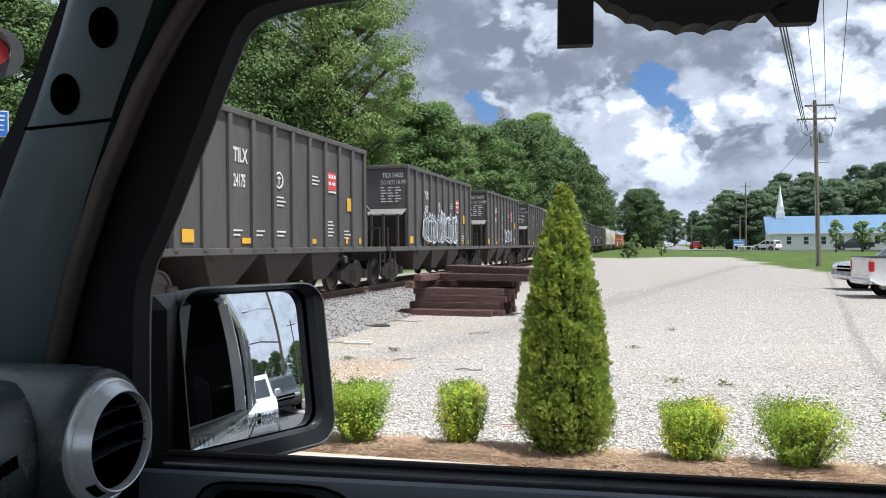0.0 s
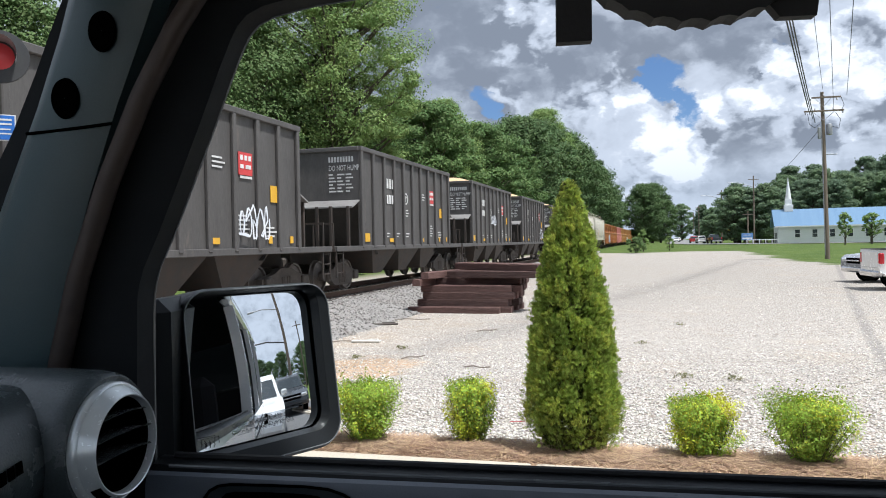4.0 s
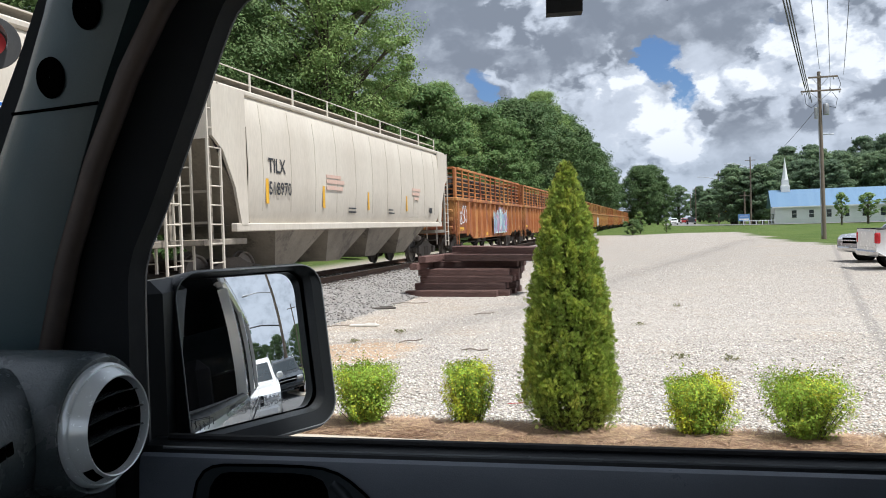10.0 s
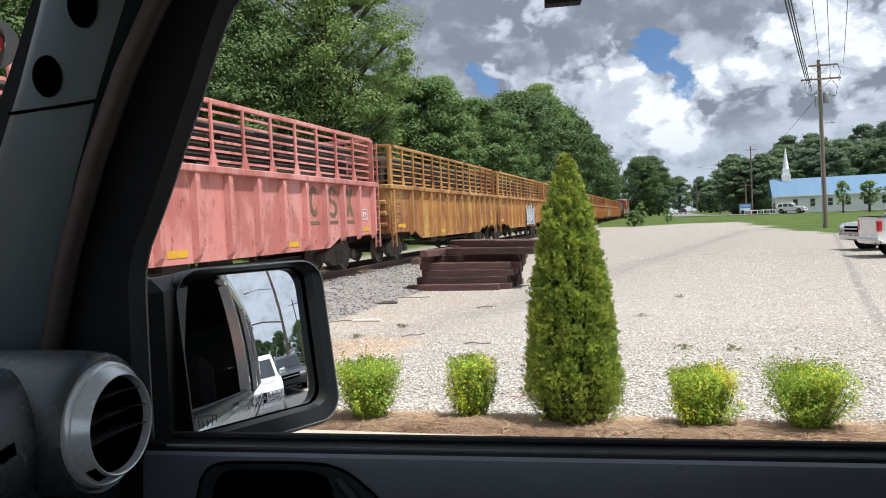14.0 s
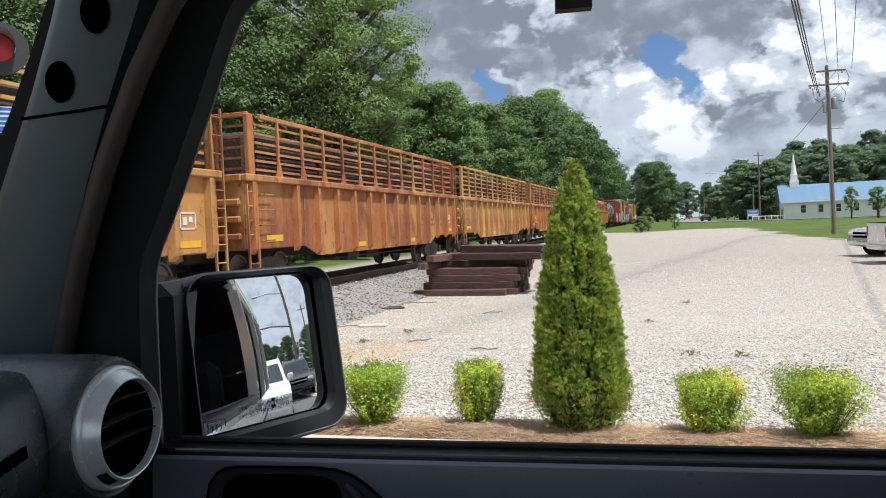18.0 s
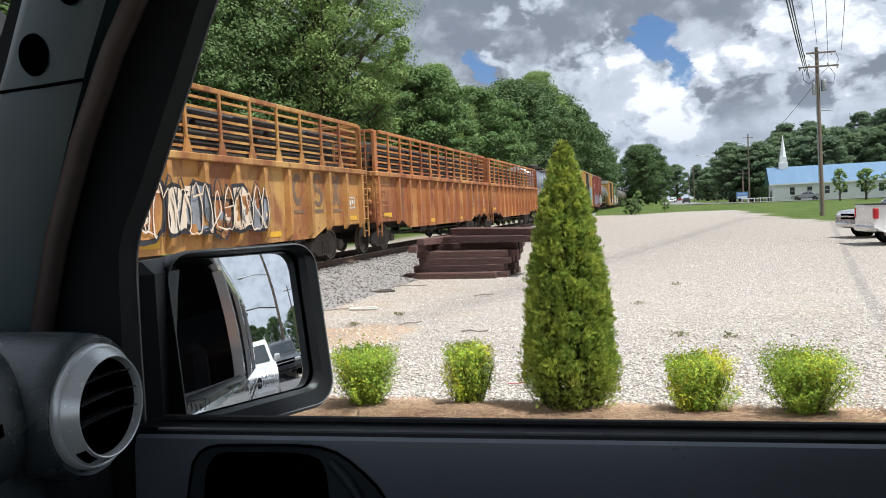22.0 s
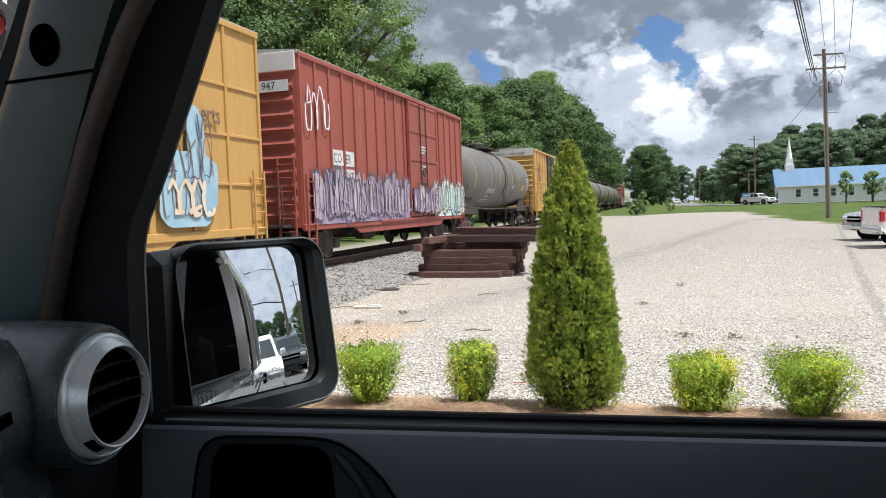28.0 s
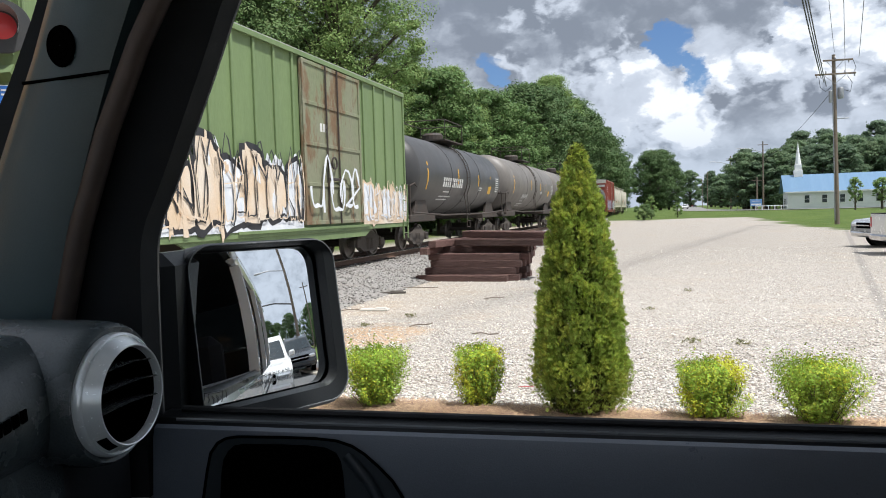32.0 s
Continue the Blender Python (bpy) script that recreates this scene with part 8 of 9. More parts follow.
def thuja_sprays(n, depth0, depth1, size, seed, upright=0.55):
    r = np.random.RandomState(seed)
    f = r.rand(n) ** 1.25
    a = r.rand(n) * 6.283
    lump = 1 + 0.07 * np.sin(a * 3 + f * 5) + 0.07 * np.sin(a * 8 - f * 14) + 0.06 * np.sin(a * 2 + f * 33) + 0.05 * np.sin(a * 13 + f * 47)
    rad = np.interp(f, prof_z, prof_r) * lump * (depth0 + (depth1 - depth0) * r.rand(n) ** 0.5)
    out = np.stack([np.cos(a), np.sin(a), 0 * a], 1)
    p = out * rad[:, None] + np.stack([0 * a, 0 * a, f * TH], 1)
    up = np.stack([0 * a, 0 * a, 1 + 0 * a], 1)
    way = up * (upright + 0.4 * r.rand(n))[:, None] + out * (0.45 + 0.4 * r.rand(n))[:, None] + r.randn(n, 3) * 0.28
    way /= np.linalg.norm(way, axis=1, keepdims=True)
    side = np.cross(way, out + r.randn(n, 3) * 0.6)
    side /= np.linalg.norm(side, axis=1, keepdims=True) + 1e-9
    L = (size * (0.6 + 0.8 * r.rand(n)))[:, None]
    quads = []
    for ang, k, o in ((0, 1.0, 0.0), (0.6, 0.7, 0.25), (-0.6, 0.7, 0.25), (0.75, 0.5, 0.5), (-0.75, 0.5, 0.5)):
        d = way * math.cos(ang) + side * math.sin(ang)
        w = -way * math.sin(ang) + side * math.cos(ang)
        b = p + way * L * o
        quads.append(np.stack([b, b + d * L * k * 0.55 + w * L * 0.085, b + d * L * k, b + d * L * k * 0.55 - w * L * 0.085], 1))
    q = np.concatenate(quads).reshape(-1, 3)
    return raw_mesh("foliage", q, np.arange(len(q)).reshape(-1, 4))


def thuja_plumes(n_branch, per, size, seed, tip_only):
    """Upright feathery branches that stand off the trunk, with dark clefts between them."""
    r = np.random.RandomState(seed)
    P, D = [], []
    for b in range(n_branch):
        f0 = (b + 0.5) / n_branch
        f0 = f0 ** 1.15 * 0.93
        a = b * 2.39996 + r.uniform(-0.3, 0.3)
        ln = r.uniform(0.20, 0.40) * (1 - 0.45 * f0)
        r0 = np.interp(f0, prof_z, prof_r) * r.uniform(0.50, 0.75)
        f1 = min(1.0, f0 + ln / TH)
        r1 = np.interp(f1, prof_z, prof_r) * r.uniform(0.88, 1.10)
        u = r.rand(per) ** (0.5 if tip_only else 0.8)
        if tip_only:
            u = 0.55 + 0.45 * u
        rad = r0 + (r1 - r0) * np.sqrt(u)
        fat = 0.042 * (1 - f0 * 0.55) * np.sqrt(np.clip(1.12 - u, 0, 1)) * r.uniform(0.8, 1.25)
        out = np.array([math.cos(a), math.sin(a), 0])
        p = out[None] * rad[:, None] + np.stack([0 * u, 0 * u, f0 * TH + (f1 - f0) * TH * u], 1) + r.randn(per, 3) * fat[:, None] * np.array([1, 1, 1.2])
        d = out[None] * (0.35 + 0.5 * r.rand(per))[:, None] + np.array([0, 0, 1.0]) + r.randn(per, 3) * 0.42
        P.append(p), D.append(d)
    p, way = np.concatenate(P), np.concatenate(D)
    n = len(p)
    way /= np.linalg.norm(way, axis=1, keepdims=True)
    side = np.cross(way, r.randn(n, 3))
    side /= np.linalg.norm(side, axis=1, keepdims=True) + 1e-9
    L = (size * (0.6 + 0.8 * r.rand(n)))[:, None]
    quads = []
    for ang, k, o in ((0, 1.0, 0.0), (0.6, 0.62, 0.15), (-0.6, 0.62, 0.15), (0.65, 0.55, 0.4), (-0.65, 0.55, 0.4), (0.7, 0.4, 0.65), (-0.7, 0.4, 0.65)):
        d = way * math.cos(ang) + side * math.sin(ang)
        w = -way * math.sin(ang) + side * math.cos(ang)
        b = p + way * L * o
        quads.append(np.stack([b, b + d * L * k * 0.55 + w * L * 0.055, b + d * L * k, b + d * L * k * 0.55 - w * L * 0.055], 1))
    q = np.concatenate(quads).reshape(-1, 3)
    return raw_mesh("foliage", q, np.arange(len(q)).reshape(-1, 4))


part("foliage", thuja_plumes(240, 150, 0.036, 1, False), M_ARB, thuja)
part("spray_tip", thuja_plumes(240, 36, 0.040, 1, True), M_ARB_TIP, thuja, "yellow-green spray tips")
part("inner_foliage", thuja_sprays(6000, 0.30, 0.72, 0.05, 2), M_ARB_DARK, thuja, "brownish inner sprays, their shade put into a darker green")
g = Geo().cyl((0, 0, -0.08), (0, 0, 1.75), 0.035, 8, 0.006)
rs = random.Random(2)
for i in range(40):
    z, a = rs.uniform(0.05, 1.5), rs.uniform(0, 6.28)
    l = np.interp(z / TH, prof_z, prof_r) * 0.8
    g.cyl((0, 0, z), (l * math.cos(a), l * math.sin(a), z + 0.22), 0.007, 5, 0.002)
part("trunk", g, M_BARK, thuja)


# -- box bushes --
def make_box_bush(label, seed, w, h, twigs, vase, loose, x, y, yellow):
    """Twigs fan out from the foot to a clipped outline; small leaves sit in pairs along them."""
    r = np.random.RandomState(seed)
    ob = thing("box_bush", label, "shrub", group="bushes in the planting bed", m=Matrix.Translation((x, y, 0.05)))
    P, Nm = [], []
    g = Geo()
    for i in range(twigs):
        a = i * 2.39996 + r.uniform(-0.3, 0.3)
        q = math.sqrt((i + 0.5) / twigs)
        square = 1.0 / max(abs(math.cos(a)), abs(math.sin(a))) ** 0.55
        rt = w / 2 * q * square * (1 + 0.06 * math.sin(a * 3 + seed))
        side = q > 0.80
        zt = h * (r.uniform(0.40, 0.98) if side and r.rand() < 0.6 else r.uniform(0.88, 1.0))
        if r.rand() < loose:
            zt *= r.uniform(1.05, 1.22)
            rt *= r.uniform(1.0, 1.18)
        rb = rt * (0.22 + 0.5 * (1 - vase))
        foot = np.array([rb * 0.5 * math.cos(a), rb * 0.5 * math.sin(a), 0.0])
        mid = np.array([rt * (0.92 - 0.5 * vase) * math.cos(a), rt * (0.92 - 0.5 * vase) * math.sin(a), zt * 0.42])
        tip = np.array([rt * math.cos(a), rt * math.sin(a), zt])
        n = int(34 + 30 * zt / h)
        u = 0.12 + 0.88 * r.rand(n) ** 0.75
        line = (1 - u)[:, None] ** 2 * foot + 2 * (u * (1 - u))[:, None] * mid + (u ** 2)[:, None] * tip
        P.append(line + r.randn(n, 3) * np.array([0.013, 0.013, 0.008]))
        Nm.append(np.stack([np.full(n, math.cos(a)), np.full(n, math.sin(a)), np.full(n, 0.8)], 1))
        if i % 8 == 0:
            g.tube([tuple(foot - np.array([0, 0, 0.04])), tuple(0.25 * foot + 0.5 * mid + 0.25 * tip), tuple(0.1 * foot + 0.25 * mid + 0.62 * tip)], 0.0026, 4)
    p, nm = np.concatenate(P), np.concatenate(Nm)
    pick = r.rand(len(p)) < yellow * (0.35 + 1.1 * (np.sin(p[:, 0] * 9 + p[:, 2] * 7 + seed) > 0.0)) * np.clip(0.4 + p[:, 2] / h, 0, 1.2)
    for name, sel, mt in (("leaves", ~pick, M_BOX), ("yellow_leaves", pick, M_BOX_YEL)):
        if sel.sum():
            v, fc = leaf_quads(p[sel], nm[sel], 0.0084, r, 0.58)
            part(name, raw_mesh(name, v, fc), mt, ob)
    part("stem", g, M_BARK, ob)
    return ob


make_box_bush("rounded green box bush in the pine-straw bed", 1, 0.54, 0.49, 400, 0.72, 0.05, -1.12, 5.46, 0.16)
make_box_bush("narrow upright box bush with yellowing leaves", 2, 0.41, 0.49, 290, 0.28, 0.06, -0.335, 5.47, 0.62)
make_box_bush("squarish clipped box bush with yellowing leaves", 3, 0.49, 0.43, 350, 0.28, 0.06, 1.275, 5.14, 0.60)
make_box_bush("wide loose box bush with upright shoots", 4, 0.60, 0.45, 420, 0.78, 0.14, 1.925, 5.00, 0.18)
make_box_bush("green box bush at the end of the bed", 5, 0.54, 0.44, 260, 0.55, 0.2, 2.72, 4.92, 0.15)
make_box_bush("green box bush at the end of the bed", 6, 0.50, 0.44, 220, 0.55, 0.2, -2.0, 5.52, 0.15)

# ---- things on the lot and beyond ----
M_TIE = mat("creosoted_timber", (0.125, 0.066, 0.056), (0.052, 0.030, 0.027), rough=0.85, scale=1.2, bump=0.8, bscale=16, stretch=(0.3, 5, 5), obj=0.45, fine=0.5, third=(0.27, 0.175, 0.145), third_at=0.56)


def tie_mesh(seed, ln):
    r = random.Random(seed)
    g = Geo()
    n = 9
    for i in range(n):
        x = -ln / 2 + ln * i / (n - 1)
        e = 0.012 if i in (0, n - 1) else 0.0
        for y, z in ((-0.11, -0.086), (-0.115, 0.075), (-0.10, 0.09), (0.10, 0.09), (0.115, 0.075), (0.11, -0.086)):
            g.v.append((x, y * (1 - e * 4) + r.uniform(-0.004, 0.004), z * (1 - e * 4) + r.uniform(-0.004, 0.004)))
    g.f = [(i * 6 + k, i * 6 + (k + 1) % 6, i * 6 + 6 + (k + 1) % 6, i * 6 + 6 + k) for i in range(n - 1) for k in range(6)] + [tuple(range(6))[::-1], tuple(range((n - 1) * 6, n * 6))]
    me = mesh_of(g, "sleeper")
    me.materials.append(M_TIE)
    return me


ties = [tie_mesh(i, 2.5) for i in range(5)]
rs = random.Random(6)
STACK = Matrix.Translation((-1.37, 19.55, -0.30)) @ pose(0, 0, 0, 0, 0, -14)


def tie(x, y, z, rz=0.0, ry=0.0, rx=0.0, k=0):
    ob = new("railway_sleeper", ties[k % 5])
    ob.matrix_basis = STACK @ pose(x, y, z, rx, ry, rz)
    tagged(ob, "used reddish-brown creosoted sleeper in a rough stack", "railway sleeper", group="stack of old sleepers")


tie(-0.14, -0.27, 0.09, 0.5, k=0)
for lay in range(4):
    for row in range(6):
        tie(0.06 + lay * 0.05 + rs.uniform(-0.11, 0.11), row * 0.25 + rs.uniform(-0.012, 0.012) + lay * 0.025, 0.09 + lay * 0.184, rs.uniform(-1.0, 1.0), rs.uniform(-0.4, 0.4), k=lay + row)
# cross pieces that carry the crooked ones thrown on top
tie(-0.98, 0.62, 0.828, 87, 0, k=1)
tie(-0.72, 0.75, 1.012, 84, 0, k=3)
for row in range(2, 6):
    tie(0.30 + rs.uniform(-0.08, 0.08), row * 0.25 + 0.05, 0.828, rs.uniform(-1, 1), 0, k=row)
for row in range(4):
    tie(0.72 + rs.uniform(-0.08, 0.08), 0.18 + row * 0.27, 1.015 + row * 0.004, -7.5 + rs.uniform(-1.5, 1.5), 0.4, k=row)
for row in range(3):
    tie(0.80 + rs.uniform(-0.1, 0.1), 0.42 + row * 0.27, 1.205, -13 + rs.uniform(-2.5, 2.5), 1.2, k=row + 2)

# litter on the gravel
M_STICK = mat("grey_stick", (0.26, 0.215, 0.17), rough=0.9, scale=5, bump=0.3)
M_BOARD = mat("weathered_board", (0.62, 0.60, 0.56), (0.5, 0.47, 0.42), rough=0.85, scale=3, bump=0.2)
M_SCRAP = mat("dark_scrap", (0.12, 0.105, 0.09), rough=0.9, scale=5, bump=0.4, bscale=30)
for x, y, ln, a, mt, nm, lb in ((-3.05, 13.6, 1.0, 12, M_STICK, "stick", "grey dead stick lying on gravel"), (-2.75, 13.55, 0.55, -8, M_BOARD, "board", "pale broken board lying on gravel"), (-3.0, 16.6, 0.75, 6, M_SCRAP, "plank_scrap", "dark flat scrap lying on gravel"), (-2.45, 17.6, 0.9, -5, M_STICK, "stick", "grey dead stick lying on gravel"), (-0.55, 15.2, 0.45, 20, M_STICK, "stick", "short dry twig on gravel"), (-1.5, 10.9, 0.4, 30, M_STICK, "stick", "short dry twig on gravel"), (-0.5, 9.6, 0.35, -20, M_STICK, "stick", "short dry twig on gravel")):
    z = ground_z(x, y)
    g = Geo()
    if nm == "stick":
        g.tube([(-ln / 2, 0, 0.02), (-ln / 6, 0.04, 0.035), (ln / 5, 0.0, 0.025), (ln / 2, 0.06, 0.03)], 0.010, 6)
    else:
        g.box((0, 0, 0.03), (ln, 0.16, 0.035), 0.008).box((ln * 0.2, 0.05, 0.055), (ln * 0.4, 0.1, 0.02), 0.005)
    ob = part(nm, g, mt)
    ob.matrix_basis = pose(x, y, z, 0, 0, a)
    tagged(ob, lb, nm.split("_")[0])
M_WEED = leaf_mat("weed_green", (0.16, 0.18, 0.07), (0.24, 0.21, 0.11), 4, 0.4)
for i, (x, y) in enumerate(((1.95, 8.7), (2.45, 8.5), (2.2, 13.0), (0.9, 12.0), (-1.9, 12.4), (-2.4, 11.0), (3.5, 16.0), (1.2, 17.5))):
    r = np.random.RandomState(i)
    pp = np.stack([r.randn(60) * 0.05, r.randn(60) * 0.04, r.rand(60) * 0.05], 1)
    v, f = leaf_quads(pp, np.tile([0, 0, 1.0], (60, 1)) + r.randn(60, 3) * 0.4, 0.022, r, 0.35)
    ob = part("weed_tuft", raw_mesh("weed", v, f), M_WEED)
    ob.matrix_basis = pose(x, y, ground_z(x, y) + 0.01)
    tagged(ob, "small dry weed tuft growing through gravel", "weed", group="weeds on the lot")
ob = part("paint_streak", Geo().tube([(0, 0, 0), (0.14, 0.01, 0.004), (0.30, -0.02, 0.0), (0.42, 0.01, 0.002)], 0.003, 5), mat("red_marking_paint", (0.55, 0.06, 0.07), rough=0.7))
ob.matrix_basis = pose(-0.05, 6.28, 0.022)
tagged(ob, "thin red spray-paint streak on gravel", "paint mark")


# -- road vehicles --
def make_car(label, paint, style, m, category="car", group=""):
    """style: suv, sedan or pickup. Faces +x, wheels on z = 0."""
    ob = thing({"suv": "suv", "sedan": "sedan", "pickup": "pickup_truck"}[style], label, category, group, m=m)
    if style == "pickup":
        L, W, hood, belt, roof = 5.8, 1.98, 1.08, 1.20, 1.90
        low = [(-2.9, 0.62), (-2.9, 1.34), (-1.0, 1.34), (-0.95, 1.26), (1.25, 1.22), (1.55, 1.16), (2.72, 1.06), (2.88, 0.92), (2.9, 0.55), (2.55, 0.42), (-2.6, 0.45)]
        cab = [(-1.0, 1.24), (-0.9, 1.86), (-0.55, 1.92), (0.35, 1.90), (0.62, 1.80), (1.28, 1.22)]
        wins = [[(-0.85, 1.30), (-0.80, 1.78), (-0.28, 1.80), (-0.28, 1.30)], [(-0.18, 1.30), (-0.18, 1.80), (0.34, 1.79), (0.55, 1.70), (0.98, 1.30)]]
        ax = (-1.85, 1.85)
    elif style == "suv":
        L, W = 4.7, 1.86
        low = [(-2.3, 0.5), (-2.33, 1.0), (-2.28, 1.10), (1.0, 1.06), (1.9, 0.98), (2.28, 0.85), (2.36, 0.6), (2.3, 0.35), (-2.2, 0.35)]
        cab = [(-2.26, 1.05), (-2.05, 1.62), (-1.7, 1.72), (0.0, 1.72), (0.35, 1.62), (1.15, 1.05)]
        wins = [[(-1.95, 1.12), (-1.80, 1.54), (-1.25, 1.60), (-1.2, 1.10)], [(-1.1, 1.10), (-1.12, 1.60), (-0.35, 1.62), (-0.3, 1.10)], [(-0.2, 1.10), (-0.24, 1.62), (0.1, 1.58), (0.88, 1.10)]]
        ax = (-1.38, 1.42)
    else:
        L, W = 4.6, 1.80
        low = [(-2.25, 0.5), (-2.28, 0.92), (-1.5, 1.0), (0.9, 0.98), (1.9, 0.86), (2.25, 0.74), (2.3, 0.5), (2.2, 0.3), (-2.2, 0.3)]
        cab = [(-1.75, 0.98), (-1.1, 1.38), (-0.6, 1.45), (0.1, 1.44), (0.4, 1.36), (1.15, 0.97)]
        wins = [[(-1.35, 1.02), (-0.95, 1.32), (-0.42, 1.37), (-0.38, 1.02)], [(-0.3, 1.02), (-0.33, 1.37), (0.12, 1.36), (0.85, 1.02)]]
        ax = (-1.35, 1.38)
    h = W / 2
    g = Geo()
    # lower body, tucked in at the sills and the shoulder
    n = len(low)
    zs = [p[1] for p in low]
    for y, inset in ((-h + 0.07, 0.97), (-h, 1.0), (h, 1.0), (h - 0.07, 0.97)):
        g.v += [(x * (0.985 if inset < 1 else 1), y, z) for x, z in low]
    g.f = [(k * n + i, k * n + (i + 1) % n, (k + 1) * n + (i + 1) % n, (k + 1) * n + i) for k in range(3) for i in range(n)] + [tuple(range(n)), tuple(range(3 * n, 4 * n))]
    body = part("body", g, paint, ob)
    # cabin, narrower at the roof
    g = Geo()
    m_ = len(cab)
    zlo, zhi = min(p[1] for p in cab), max(p[1] for p in cab)
    for sy in (-1, 1):
        g.v += [(x, sy * (h - 0.06 - 0.16 * (z - zlo) / (zhi - zlo)), z) for x, z in cab]
    g.f = [(i, (i + 1) % m_, m_ + (i + 1) % m_, m_ + i) for i in range(m_)] + [tuple(range(m_)), tuple(range(m_, 2 * m_))]
    part("cabin", g, paint, ob)

    def yin(z):
        return h - 0.06 - 0.16 * (z - zlo) / (zhi - zlo) + 0.006
    for w in wins:
        for sy in (-1, 1):
            gg = Geo().add([(x, sy * yin(z), z) for x, z in w] + [(x, sy * (yin(z) - 0.03), z) for x, z in w], [tuple(range(len(w))), tuple(range(len(w), 2 * len(w)))] + [(i, (i + 1) % len(w), len(w) + (i + 1) % len(w), len(w) + i) for i in range(len(w))])
            part("side_window", gg, M_TINT, ob, "dark side glass")
    for (a, b), nm in (((cab[-2], cab[-1]), "windscreen"), ((cab[0], cab[1]), "rear_window")):
        dx, dz = b[0] - a[0], b[1] - a[1]
        ln = math.hypot(dx, dz)
        nx, nz = (-dz / ln, dx / ln)
        if (nm == "windscreen") != (nx > 0):
            nx, nz = -nx, -nz
        p0, p1 = (a[0] + dx * 0.1, a[1] + dz * 0.1), (a[0] + dx * 0.9, a[1] + dz * 0.9)
        gg = Geo()
        for px_, pz_ in (p0, p1):
            for sy in (-1, 1):
                gg.v.append((px_ + nx * 0.012, sy * (yin(pz_) - 0.10), pz_ + nz * 0.012))
        gg.f = [(0, 1, 3, 2)]
        part(nm, gg, M_TINT, ob, "dark glass")
    rw = 0.40 if style == "pickup" else (0.36 if style == "suv" else 0.33)
    for x in ax:
        for sy in (-1, 1):
            wm = Matrix.Translation((x, sy * (h - 0.10), rw)) @ pose(0, 0, 0, 90 * -sy, 0, 0)
            # black disc painted for the shade of the open arch
            part("wheel_arch", Geo().lathe([(rw * 1.14, -0.14), (rw * 1.14, 0.112), (0.001, 0.112)], 20, wm), M_VOID, ob)
            wh = part("wheel", Geo().lathe([(rw * 0.62, -0.1), (rw * 0.96, -0.1), (rw, -0.06), (rw, 0.10), (rw * 0.95, 0.135), (rw * 0.64, 0.13)], 22, wm), M_TYRE, ob, "black tyre", smooth=True)
            gg = Geo().lathe([(rw * 0.63, 0.11), (rw * 0.58, 0.125), (rw * 0.52, 0.10), (0.001, 0.09)], 22, wm)
            for k in range(5):
                gg.box((rw * 0.3, 0, 0.118), (rw * 0.55, rw * 0.16, 0.02), 0.005, m=wm @ pose(0, 0, 0, 0, 0, k * 72))
            part("rim", gg, M_CHROME, wh, "bright alloy rim")
    xf, xr = max(p[0] for p in low), min(p[0] for p in low)
    zh = 0.86 if style == "pickup" else (0.76 if style == "suv" else 0.66)
    for sy in (-1, 1):
        part("headlight", Geo().box((xf - 0.12, sy * (h - 0.24), zh), (0.26, 0.36, 0.16), 0.05), M_LAMP, ob, "clear headlight")
        part("tail_light", Geo().box((xr + 0.05, sy * (h - 0.06), zh + 0.20), (0.16, 0.15, 0.36 if style == "pickup" else 0.28), 0.03), M_TAIL, ob, "red tail light")
        part("door_mirror", Geo().box((cab[-1][0] - 0.35, sy * (h + 0.08), zlo + 0.12), (0.14, 0.2, 0.16), 0.04), paint, ob)
        for x in (-0.25, 0.75) if style == "pickup" else (-1.15, -0.2):
            part("door_handle", Geo().box((x, sy * (h + 0.012), zlo - 0.14), (0.16, 0.03, 0.035), 0.01), paint, ob)
    part("grille", Geo().box((xf - 0.01, 0, zh - 0.02), (0.07, W * 0.52, 0.22), 0.03), M_VOID, ob, "black grille")
    part("grille_bar", Geo().box((xf + 0.03, 0, zh - 0.02), (0.03, W * 0.5, 0.05), 0.01), M_CHROME, ob)
    part("front_bumper", Geo().box((xf - 0.06, 0, 0.50), (0.2, W * 0.96, 0.22), 0.06), paint if style != "pickup" else M_CHROME, ob)
    part("rear_bumper", Geo().box((xr + 0.02, 0, 0.55), (0.2, W * 0.95, 0.2), 0.05), paint if style != "pickup" else M_CHROME, ob)
    pieces("sill_trim", Geo().box((0, -h - 0.004, 0.40), (2.0, 0.03, 0.08), 0.01).box((0, h + 0.004, 0.40), (2.0, 0.03, 0.08), 0.01), M_RUBBER, ob)
    if style == "pickup":
        part("bed_liner", Geo().box((-1.95, 0, 1.338), (1.78, W - 0.2, 0.012)), M_VOID, ob)
        pieces("bed_rail", Geo().box((-1.95, -h + 0.05, 1.35), (1.9, 0.1, 0.035), 0.01).box((-1.95, h - 0.05, 1.35), (1.9, 0.1, 0.035), 0.01), M_RUBBER, ob)
        part("tailgate", Geo().box((-2.9, 0, 1.02), (0.05, W - 0.36, 0.56), 0.02), paint, ob)
    if style == "suv":
        pieces("roof_rail", Geo().tube([(-1.7, -h + 0.24, 1.72), (-1.6, -h + 0.24, 1.78), (0.0, -h + 0.24, 1.78), (0.1, -h + 0.24, 1.72)], 0.018, 6).tube([(-1.7, h - 0.24, 1.72), (-1.6, h - 0.24, 1.78), (0.0, h - 0.24, 1.78), (0.1, h - 0.24, 1.72)], 0.018, 6), M_CHROME, ob)
    return ob


